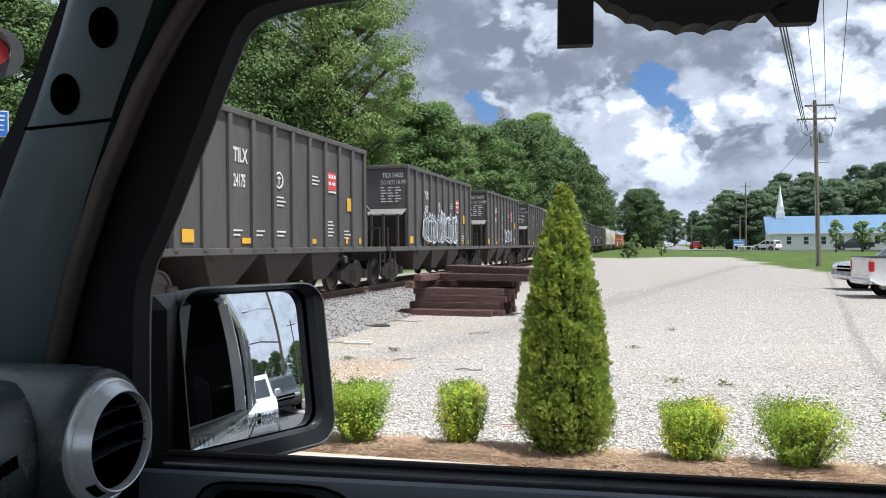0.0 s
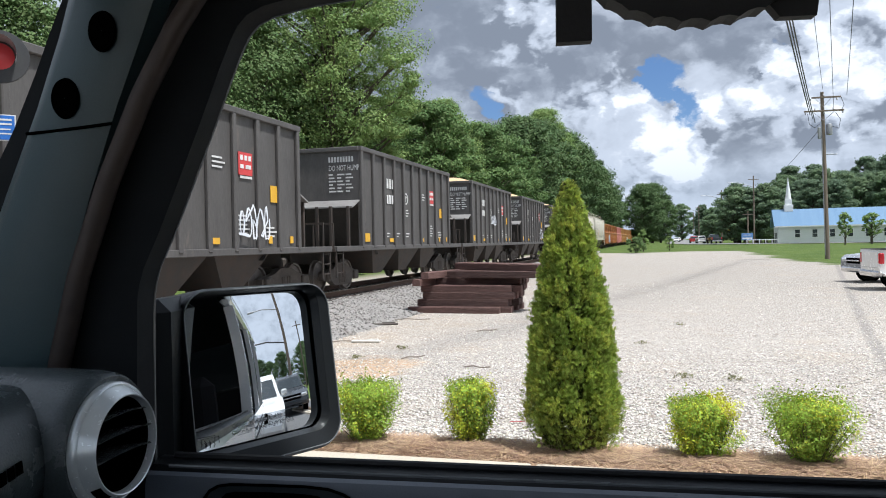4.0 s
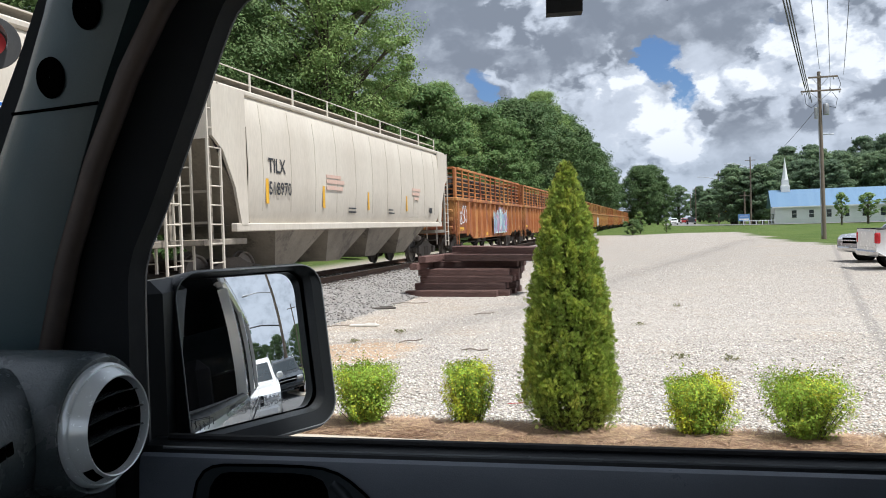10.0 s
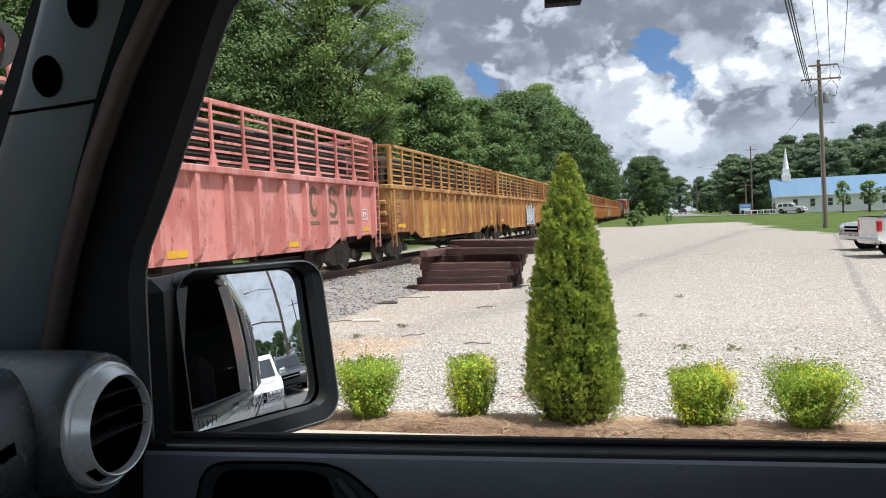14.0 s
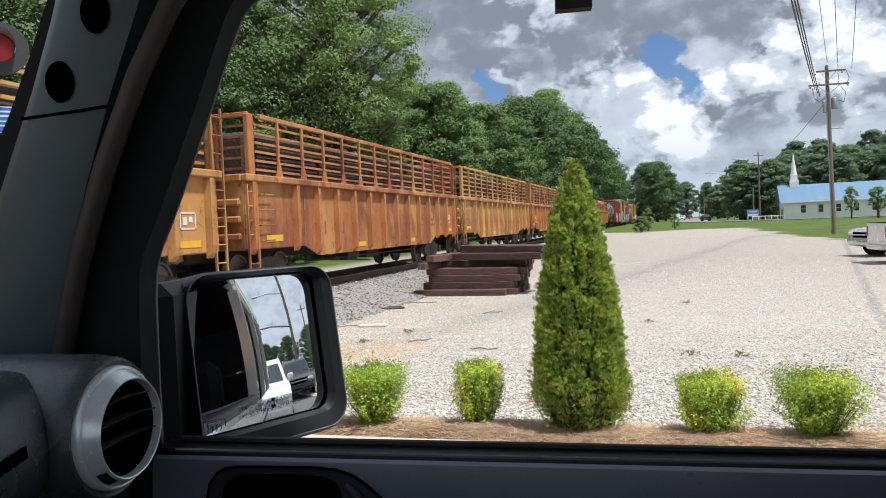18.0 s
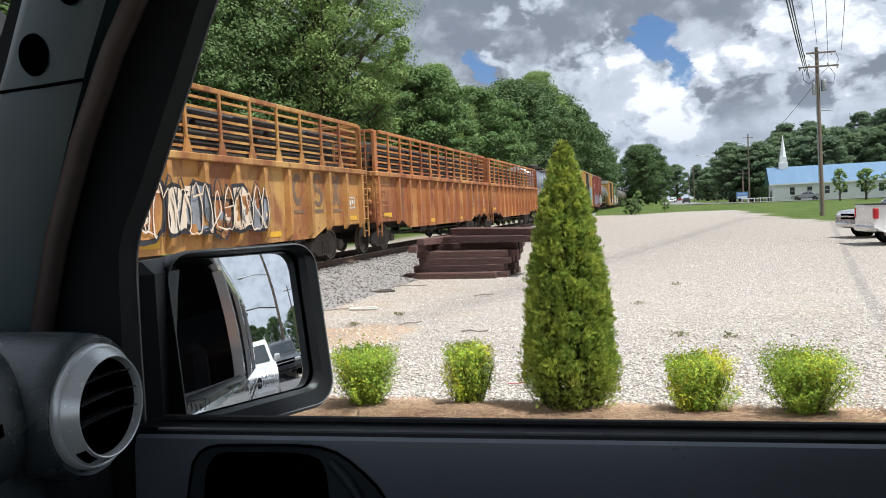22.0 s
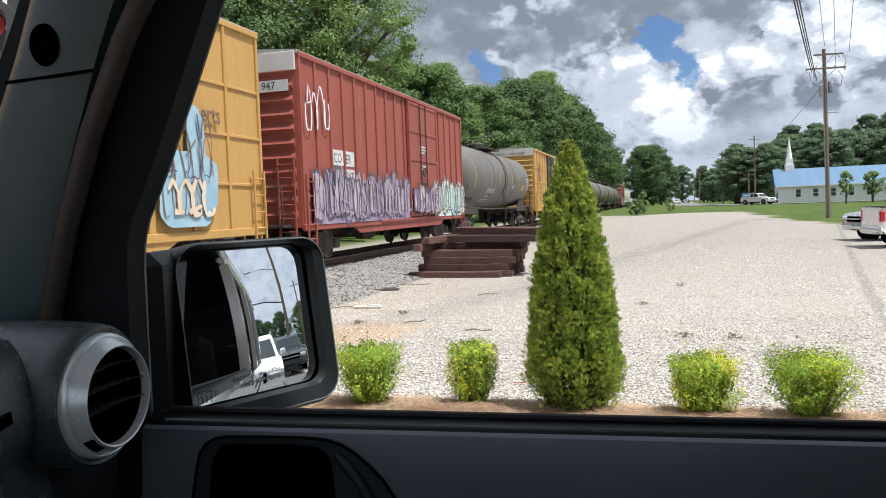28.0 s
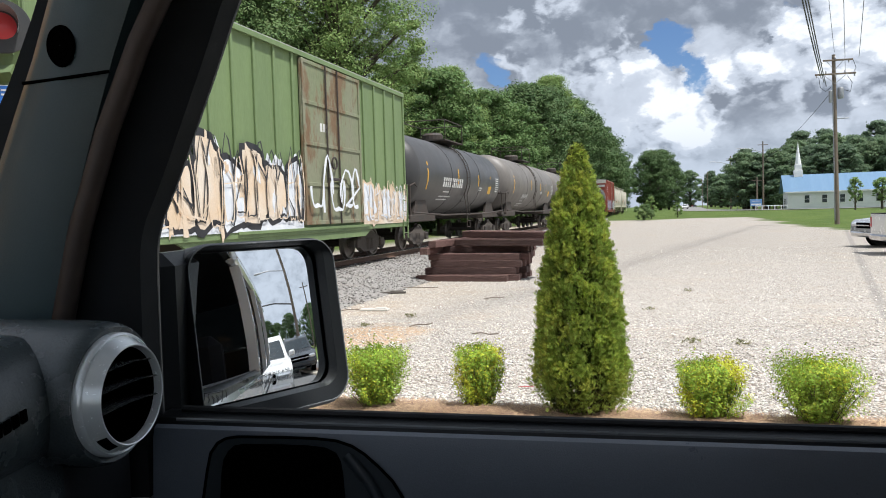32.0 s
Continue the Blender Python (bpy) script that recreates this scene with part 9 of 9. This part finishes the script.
make_car("white pickup truck parked on the gravel lot", M_WHITE_PAINT, "pickup", pose(14.85, 25.7, ground_z(14, 26), 0, 0, -8), "pickup truck")
make_car("silver pickup truck parked nose-in on the lot", M_SILVER_PAINT, "pickup", pose(16.1, 30.3, ground_z(15, 30), 0, 0, 183), "pickup truck")
make_car("white SUV waiting behind in the street", M_WHITE_PAINT, "suv", pose(7.9, 0.30, 0.02, 0, 0, 180), "car")
make_car("black SUV waiting behind in the street", M_DARK_PAINT, "suv", pose(14.2, 1.95, 0.02, 0, 0, 180), "car")

road_line = along(ROAD, 12)
arc_at = [0.0]
for a, b in zip(road_line, road_line[1:]):
    arc_at.append(arc_at[-1] + (b - a).length)


def on_road(d, side):
    """A pose on the road d metres along it; side: metres to the left of the way."""
    i = max(0, min(len(arc_at) - 2, int(np.searchsorted(arc_at, d)) - 1))
    u = (d - arc_at[i]) / (arc_at[i + 1] - arc_at[i])
    p = road_line[i].lerp(road_line[i + 1], u)
    j0, j1 = max(0, i - 2), min(len(road_line) - 1, i + 3)
    w = (road_line[j1] - road_line[j0]).normalized()
    q = p + Vector((-w.y, w.x)) * side
    return q, math.degrees(math.atan2(w.y, w.x))


ROAD_CARS = []


def road_car(label, paint, style, rows):
    """rows of (seconds, metres along the road); going down the list means driving away."""
    away = rows[-1][1] > rows[0][1]
    side = -1.8 if away else 1.8
    keyed = []
    for t, d in rows:
        q, a = on_road(d, side)
        keyed.append((t, pose(q.x, q.y, ground_z(q.x, q.y) + 0.06, 0, 0, a if away else a + 180)))
    ob = make_car(label, paint, style, keyed[0][1], "car" if style != "pickup" else "pickup truck", "traffic on the far road")
    if rows[0][1] != rows[-1][1]:
        ROAD_CARS.append((ob, keyed))
    return ob


road_car("white boxy off-roader driving away on the far road", M_WHITE_PAINT, "suv", [(0, 131), (1, 140), (2, 149.6), (4, 172), (8, 240), (32, 700)])
road_car("dark pickup truck driving away on the far road", M_DARK_PAINT, "pickup", [(0, 116), (1, 127), (2, 137), (3, 148), (6, 164), (8, 172), (12, 225), (32, 690)])
road_car("red car driving away on the far road", M_RED_PAINT, "suv", [(0, 167), (1, 171), (4, 190), (10, 260), (32, 600)])
road_car("white SUV coming along the far road", M_WHITE_PAINT, "suv", [(0, 430), (6, 292), (10, 200), (11, 178), (12, 156), (13, 139), (14, 126), (16, 103), (18, 74), (20, 44), (32, 2)])
road_car("dark sedan driving away on the far road", M_DARK_PAINT, "sedan", [(0, 4), (13, 84), (16, 150), (17, 164), (19, 176), (21, 191), (25, 250), (32, 420)])
road_car("silver sedan driving away on the far road", M_SILVER_PAINT, "sedan", [(0, 2), (20, 72), (22, 124), (23, 150), (25, 200), (32, 420)])
road_car("white pickup truck coming along the far road", M_WHITE_PAINT, "pickup", [(0, 560), (20, 330), (24, 222), (26, 170), (27.5, 140), (28, 132), (29, 119), (30, 104), (32, 68)])
road_car("white car standing far down the road", M_WHITE_PAINT, "sedan", [(0, 262), (32, 262)])
road_car("grey car standing far down the road", M_SILVER_PAINT, "suv", [(0, 276), (32, 276)])
road_car("white car standing far down the road", M_WHITE_PAINT, "suv", [(0, 300), (32, 300)])

# -- far poles, sign and chapel --
M_POLE = mat("weathered_pole", (0.22, 0.175, 0.135), (0.15, 0.12, 0.095), rough=0.9, scale=1.5, bump=0.4, bscale=25, stretch=(4, 4, 0.4))
M_GALV = mat("galvanised_steel", (0.36, 0.37, 0.38), (0.28, 0.29, 0.30), rough=0.5, metal=0.6, scale=4, bump=0.05)
M_WIRE = mat("dark_cable", (0.03, 0.03, 0.032), rough=0.6, bump=0)
M_CERAMIC = mat("grey_insulator", (0.30, 0.31, 0.33), rough=0.3, bump=0)


def wire(parent, a, b, sag, r, name="cable"):
    a, b = Vector(a), Vector(b)
    pts = [a.lerp(b, i / 10) - Vector((0, 0, sag * 4 * (i / 10) * (1 - i / 10))) for i in range(11)]
    return part(name, Geo().tube([tuple(p) for p in pts], r, 5), M_WIRE, parent)


PX, PY = 24.6, 60.6
pole = thing("utility_pole", "tall wooden utility pole with two crossarms and cables", "utility pole", m=pose(PX, PY, ground_z(PX, PY), 0, -1.0, 0))
part("pole_shaft", Geo().cyl((0, 0, -0.5), (0, 0, 13.1), 0.19, 14, 0.13), M_POLE, pole, smooth=True)
for z, w in ((11.6, 3.0), (12.65, 2.2)):
    arm = part("crossarm", Geo().box((0.05 if z < 12 else 0.25, -0.16, z), (w, 0.10, 0.13), 0.01), M_POLE, pole)
    for k in range(5 if z < 12 else 3):
        x = -w / 2 + 0.1 + k * (w - 0.2) / (4 if z < 12 else 2) + 0.05
        part("insulator", Geo().lathe([(0.03, 0), (0.07, 0.05), (0.045, 0.09), (0.065, 0.13), (0.02, 0.2)], 10, Matrix.Translation((x, -0.16, z + (0.06 if k % 2 else -0.24)))), M_CERAMIC, arm)
    pieces("arm_brace", Geo().cyl((-w * 0.3, -0.2, z), (0, -0.18, z - 0.75), 0.02, 5).cyl((w * 0.3, -0.2, z), (0, -0.18, z - 0.75), 0.02, 5), M_GALV, arm)
part("transformer", Geo().lathe([(0.001, 0), (0.21, 0.02), (0.22, 0.1), (0.22, 0.8), (0.18, 0.86), (0.001, 0.9)], 16, Matrix.Translation((0.42, -0.1, 9.7))), M_GALV, pole, "grey can transformer", smooth=True)
part("switch_box", Geo().box((-0.35, -0.12, 9.9), (0.2, 0.2, 0.9), 0.03), M_GALV, pole)
part("side_arm", Geo().box((0.55, 0, 8.2), (0.9, 0.07, 0.07), 0.01), M_GALV, pole)
part("conduit", Geo().cyl((-0.19, -0.1, 0.3), (-0.16, -0.1, 10.8), 0.04, 8), M_GALV, pole)
pieces("jumper_cable", Geo().tube([(0.9, -0.2, 11.4), (1.25, -0.2, 10.9), (1.1, -0.2, 10.2), (0.5, -0.15, 10.4)], 0.02, 5).tube([(-1.2, -0.2, 11.4), (-1.1, -0.2, 10.6), (-0.7, -0.2, 10.3), (-0.3, -0.15, 10.6)], 0.02, 5).tube([(1.35, -0.2, 12.6), (1.55, -0.2, 12.0), (1.3, -0.2, 11.5)], 0.02, 5), M_WIRE, pole)
back_pole = thing("utility_pole", "wooden utility pole standing back along the street", "utility pole", m=pose(-6.5, -14.0, 0))
part("pole_shaft", Geo().cyl((0, 0, -0.5), (0, 0, 12.6), 0.19, 12, 0.13), M_POLE, back_pole)
part("crossarm", Geo().box((0, 0.1, 12.0), (2.6, 0.1, 0.13), 0.01), M_POLE, back_pole)
lines = thing("overhead_cables", "thin dark overhead cables strung between poles", "cables")
for dx, z0, dz, r in ((-1.35, 11.85, 12.2, 0.022), (-1.22, 11.2, 11.4, 0.03), (-1.02, 10.9, 11.0, 0.03), (-0.85, 10.6, 10.7, 0.03), (-0.25, 13.2, 12.9, 0.016), (0.55, 11.8, 12.2, 0.016), (1.55, 12.7, 12.4, 0.018)):
    wire(lines, (PX + dx, PY - 0.2, z0 - 0.2), (-6.5 + dx * 0.9, -14, dz), 0.9, r)
wire(lines, (PX - 0.2, PY, 10.2), (45.5, 150, 9.0), 1.0, 0.02)
for x, y, h, lamp in ((47.8, 152.0, 13.4, True), (49.5, 181, 12.2, False), (51.5, 188, 13.0, True), (46.0, 150, 6.4, False), (64, 262, 12.5, True), (82, 345, 13, False)):
    p = thing("utility_pole", "distant roadside utility pole" + (" with a street-lamp arm" if lamp else ""), "utility pole", "poles along the far road", m=pose(x, y, ground_z(x, y)))
    part("pole_shaft", Geo().cyl((0, 0, -0.3), (0, 0, h), 0.17, 8, 0.12), M_POLE, p)
    part("crossarm", Geo().box((0, 0, h - 0.7), (2.0, 0.1, 0.12)), M_POLE, p)
    if lamp:
        part("lamp_arm", Geo().tube([(0, 0, h - 2.2), (-2.5, -0.4, h - 1.5), (-4.6, -0.8, h - 1.3)], 0.06, 6).box((-4.9, -0.85, h - 1.35), (0.7, 0.25, 0.14), 0.03), M_GALV, p)
sign = thing("road_sign", "blue and white notice board on two posts", "sign", m=pose(42.6, 139.5, ground_z(41, 139)) @ Matrix.Diagonal((0.78, 0.78, 0.78, 1)))
part("post", Geo().cyl((-1.2, 0, 0), (-1.2, 0, 2.6), 0.06, 8), M_GALV, sign)
part("post", Geo().cyl((1.2, 0, 0), (1.2, 0, 2.6), 0.06, 8), M_GALV, sign)
part("sign_board", Geo().box((0, -0.06, 1.75), (2.6, 0.12, 1.6), 0.02), mat("blue_sign_paint", (0.12, 0.25, 0.50), (0.10, 0.22, 0.45), rough=0.5, bump=0), sign)
pieces("sign_line", Geo().box((0, -0.125, 1.35), (2.2, 0.01, 0.35)).box((0, -0.125, 2.1), (1.8, 0.01, 0.12)), M_WHITE_MARK, sign)
for x, y in ((46.0, 163.0),):
    w = thing("warning_sign", "small yellow diamond warning sign on a post", "sign", m=pose(x, y, ground_z(x, y)))
    part("post", Geo().cyl((0, 0, 0), (0, 0, 2.6), 0.04, 6), M_GALV, w)
    part("sign_plate", Geo().box((0, 0, 0), (0.75, 0.03, 0.75), 0, m=pose(0, -0.04, 2.5, 0, 45, 0)), mat("yellow_sign_paint", (0.65, 0.60, 0.06), rough=0.5, bump=0), w)
# chapel
M_SIDING = mat("white_siding", (0.84, 0.85, 0.86), (0.78, 0.79, 0.80), rough=0.7, scale=0.8, bump=0.2, bscale=6, stretch=(0.2, 0.2, 4))
M_BLUE_ROOF = mat("blue_metal_roof", (0.13, 0.23, 0.36), (0.155, 0.26, 0.385), rough=0.4, metal=0.2, scale=0.5, bump=0.1, bscale=8, stretch=(4, 0.2, 0.2))
chapel = thing("chapel", "white-sided chapel with blue metal roof and steeple", "church", m=pose(48.6, 141.0, 0.2, 0, 0, -14))
CL, CWd, CE, CR = 25.0, 9.0, 3.35, 6.45
g = Geo().box((CL / 2, CWd / 2, CE / 2 - 0.2), (CL, CWd, CE + 0.4)).prism([(0.1, CE), (CWd - 0.1, CE), (CWd / 2, CR - 0.1)], 0.0, CL, "x")
part("wall", g, M_SIDING, chapel)
part("roof", Geo().prism([(-0.55, CE - 0.12), (CWd / 2, CR), (CWd + 0.55, CE - 0.12), (CWd + 0.55, CE - 0.28), (CWd / 2, CR - 0.18), (-0.55, CE - 0.28)], -0.7, CL + 0.5, "x"), M_BLUE_ROOF, chapel, "blue standing-seam metal roof")
part("fascia", Geo().box((CL / 2, -0.57, CE - 0.22), (CL + 1.1, 0.05, 0.22)), M_SIDING, chapel)
for i in range(8):
    x = 3.2 + i * 2.85
    w = part("window", Geo().box((x, -0.03, 1.85), (0.98, 0.1, 1.55), 0.02), M_SIDING, chapel)
    part("pane", Geo().box((x, -0.085, 1.85), (0.78, 0.03, 1.35)), M_TINT, w, "dark window pane")
    part("glazing_bar", Geo().box((x, -0.105, 1.85), (0.78, 0.02, 0.05)), M_SIDING, w)
for yy in (2.2, 4.5):
    d = part("door", Geo().box((-0.03, yy, 1.05), (0.1, 1.0, 2.1), 0.02), M_SIDING, chapel)
    part("door_panel", Geo().box((-0.09, yy, 1.05), (0.04, 0.8, 1.9)), M_TINT, d)
g = Geo().box((2.2, CWd / 2, CR + 0.2), (1.5, 1.5, 1.3), 0.03).box((2.2, CWd / 2, CR + 1.3), (1.15, 1.15, 1.2), 0.03)
st = part("steeple", g, M_SIDING, chapel, "white steeple")
part("spire", Geo().cyl((2.2, CWd / 2, CR + 1.9), (2.2, CWd / 2, CR + 6.0), 0.55, 8, 0.02), M_SIDING, st)
fence = thing("guard_rail", "low white rail beside the chapel drive", "railing", m=pose(40.5, 139.0, ground_z(43, 139)))
for i in range(6):
    part("post", Geo().box((2.0 + i * 1.1, 0.3, 0.4), (0.1, 0.1, 0.9)), M_SIDING, fence)
part("rail", Geo().box((4.75, 0.3, 0.75), (5.8, 0.06, 0.12)), M_SIDING, fence)

# -- crossing signal ahead of the vehicle --
M_BLACKMET = mat("black_signal_paint", (0.03, 0.031, 0.033), (0.045, 0.045, 0.045), rough=0.6, scale=6, bump=0.1)
M_REDLENS = glow_mat("lit_red_lens", (0.42, 0.035, 0.04), 0.06)
sg_c = Vector((-5.75, 7.85, 3.78))
face = (Vector((0.3, -0.5, 3.0)) - sg_c)
face.z = 0
ang = math.degrees(math.atan2(face.y, face.x))
sig = thing("crossing_signal", "level-crossing signal with lit red lamp and blue notice", "crossing signal", m=pose(sg_c.x, sg_c.y, 0, 0, 0, ang + 90))
SZ = 0.58
# local: faces -y, x to the right as seen from the street
part("mast", Geo().cyl((-0.62, 0.12, 0), (-0.62, 0.12, 4.6 + SZ), 0.055, 12), M_GALV, sig, smooth=True)
for x in (0.0, -1.24):
    disc = part("backing_disc", Geo().lathe([(0.001, -0.02), (0.30, -0.02), (0.305, 0.0), (0.30, 0.02), (0.001, 0.02)], 32, Matrix.Translation((x, 0.0, 3.2 + SZ)) @ pose(0, 0, 0, 90, 0, 0)), M_BLACKMET, sig, smooth=True)
    part("lamp_lens", Geo().lathe([(0.001, 0.055), (0.08, 0.048), (0.14, 0.025), (0.15, 0.021)], 28, Matrix.Translation((x, 0.0, 3.2 + SZ)) @ pose(0, 0, 0, 90, 0, 0)), M_REDLENS, disc, "lit red lens", smooth=True)
    g = Geo()
    for i in range(25):
        a = radians(-25 + 230 * i / 24)
        for y, r in ((-0.02, 0.17), (-0.38, 0.165)):
            g.v.append((x + r * math.cos(a), y * (0.6 + 0.4 * max(0, math.sin(a))), 3.2 + SZ + r * math.sin(a)))
    g.f = [(2 * i, 2 * i + 1, 2 * i + 3, 2 * i + 2) for i in range(24)]
    part("lamp_hood", g, M_GALV, disc, "grey lamp hood", smooth=True)
part("lamp_bracket", Geo().cyl((-1.24, 0.1, 3.2 + SZ), (0.0, 0.1, 3.2 + SZ), 0.045, 10).box((0, 0.1, 3.2 + SZ), (0.22, 0.2, 0.22), 0.03).box((-1.24, 0.1, 3.2 + SZ), (0.22, 0.2, 0.22), 0.03), M_BLACKMET, sig)
ns = part("notice_plate", Geo().box((0.03, 0.03, 2.62 + SZ * 0.62), (0.23, 0.012, 0.30), 0.004), M_WHITE_MARK, sig, "blue emergency notice plate")
part("notice_field", Geo().box((0.03, 0.02, 2.62 + SZ * 0.62), (0.205, 0.008, 0.275), 0.002), mat("blue_notice_paint", (0.03, 0.16, 0.55), rough=0.4, bump=0), ns)
pieces("notice_line", Geo().box((0.03, 0.0145, 2.71 + SZ * 0.62), (0.15, 0.004, 0.02)).box((0.03, 0.0145, 2.66 + SZ * 0.62), (0.15, 0.004, 0.02)).box((0.03, 0.0145, 2.60 + SZ * 0.62), (0.13, 0.004, 0.015)).box((0.03, 0.0145, 2.55 + SZ * 0.62), (0.14, 0.004, 0.015)), M_WHITE_MARK, ns)
part("notice_post", Geo().cyl((-0.18, 0.06, 0.0), (-0.18, 0.06, 2.9 + SZ), 0.03, 8).box((-0.1, 0.05, 2.70 + SZ * 0.62), (0.16, 0.03, 0.03)).box((-0.1, 0.05, 2.54 + SZ * 0.62), (0.16, 0.03, 0.03)), M_GALV, sig)
for a in (45, -45):
    part("crossbuck_blade", Geo().box((0, 0, 0), (1.25, 0.02, 0.22), 0.004, m=pose(-0.62, 0.02 + a * 0.0004, 4.05 + SZ, 0, a, 0)), M_WHITE_MARK, sig)

# -- along the street behind, seen in the door mirror --
sp = thing("utility_pole", "leaning utility pole with lamp arm beside the street", "utility pole", m=pose(24.0, 3.05, 0, 0, 0, 0))
part("pole_shaft", Geo().cyl((0, 0, -0.4), (0.2, 0.0, 11.5), 0.17, 12, 0.12), M_POLE, sp)
part("crossarm", Geo().box((0.2, -0.2, 9.9), (0.1, 1.6, 0.12), 0.01), M_POLE, sp)
part("lamp_arm", Geo().tube([(0.1, 0, 7.6), (0, -1.6, 7.9), (0, -2.6, 7.9)], 0.04, 6).box((0, -2.9, 7.88), (0.24, 0.6, 0.12), 0.03), M_GALV, sp)
part("signal_arm", Geo().tube([(0.1, 0, 4.7), (0, -2.0, 5.1), (0, -4.2, 5.15)], 0.06, 6), M_BLACKMET, sp)
part("street_name_plate", Geo().box((0, -3.6, 4.8), (0.04, 0.9, 0.3), 0.01), mat("green_plate_paint", (0.05, 0.18, 0.09), rough=0.5, bump=0), sp)
sp2 = thing("utility_pole", "further utility pole along the street", "utility pole", m=pose(46, 8.0, 0))
part("pole_shaft", Geo().cyl((0, 0, -0.4), (0, 0, 10.5), 0.16, 10, 0.12), M_POLE, sp2)
part("crossarm", Geo().box((0, 0, 9.8), (0.1, 2.0, 0.12), 0.01), M_POLE, sp2)


# ---- what moves ----
def motions():
    times = [i * 2.0 for i in range(17)]
    for ob, s in CARS:
        walk(ob, [(t, train_pose(s - travel(t))) for t in times])
    for ob, rows in ROAD_CARS:
        walk(ob, rows)


motions()
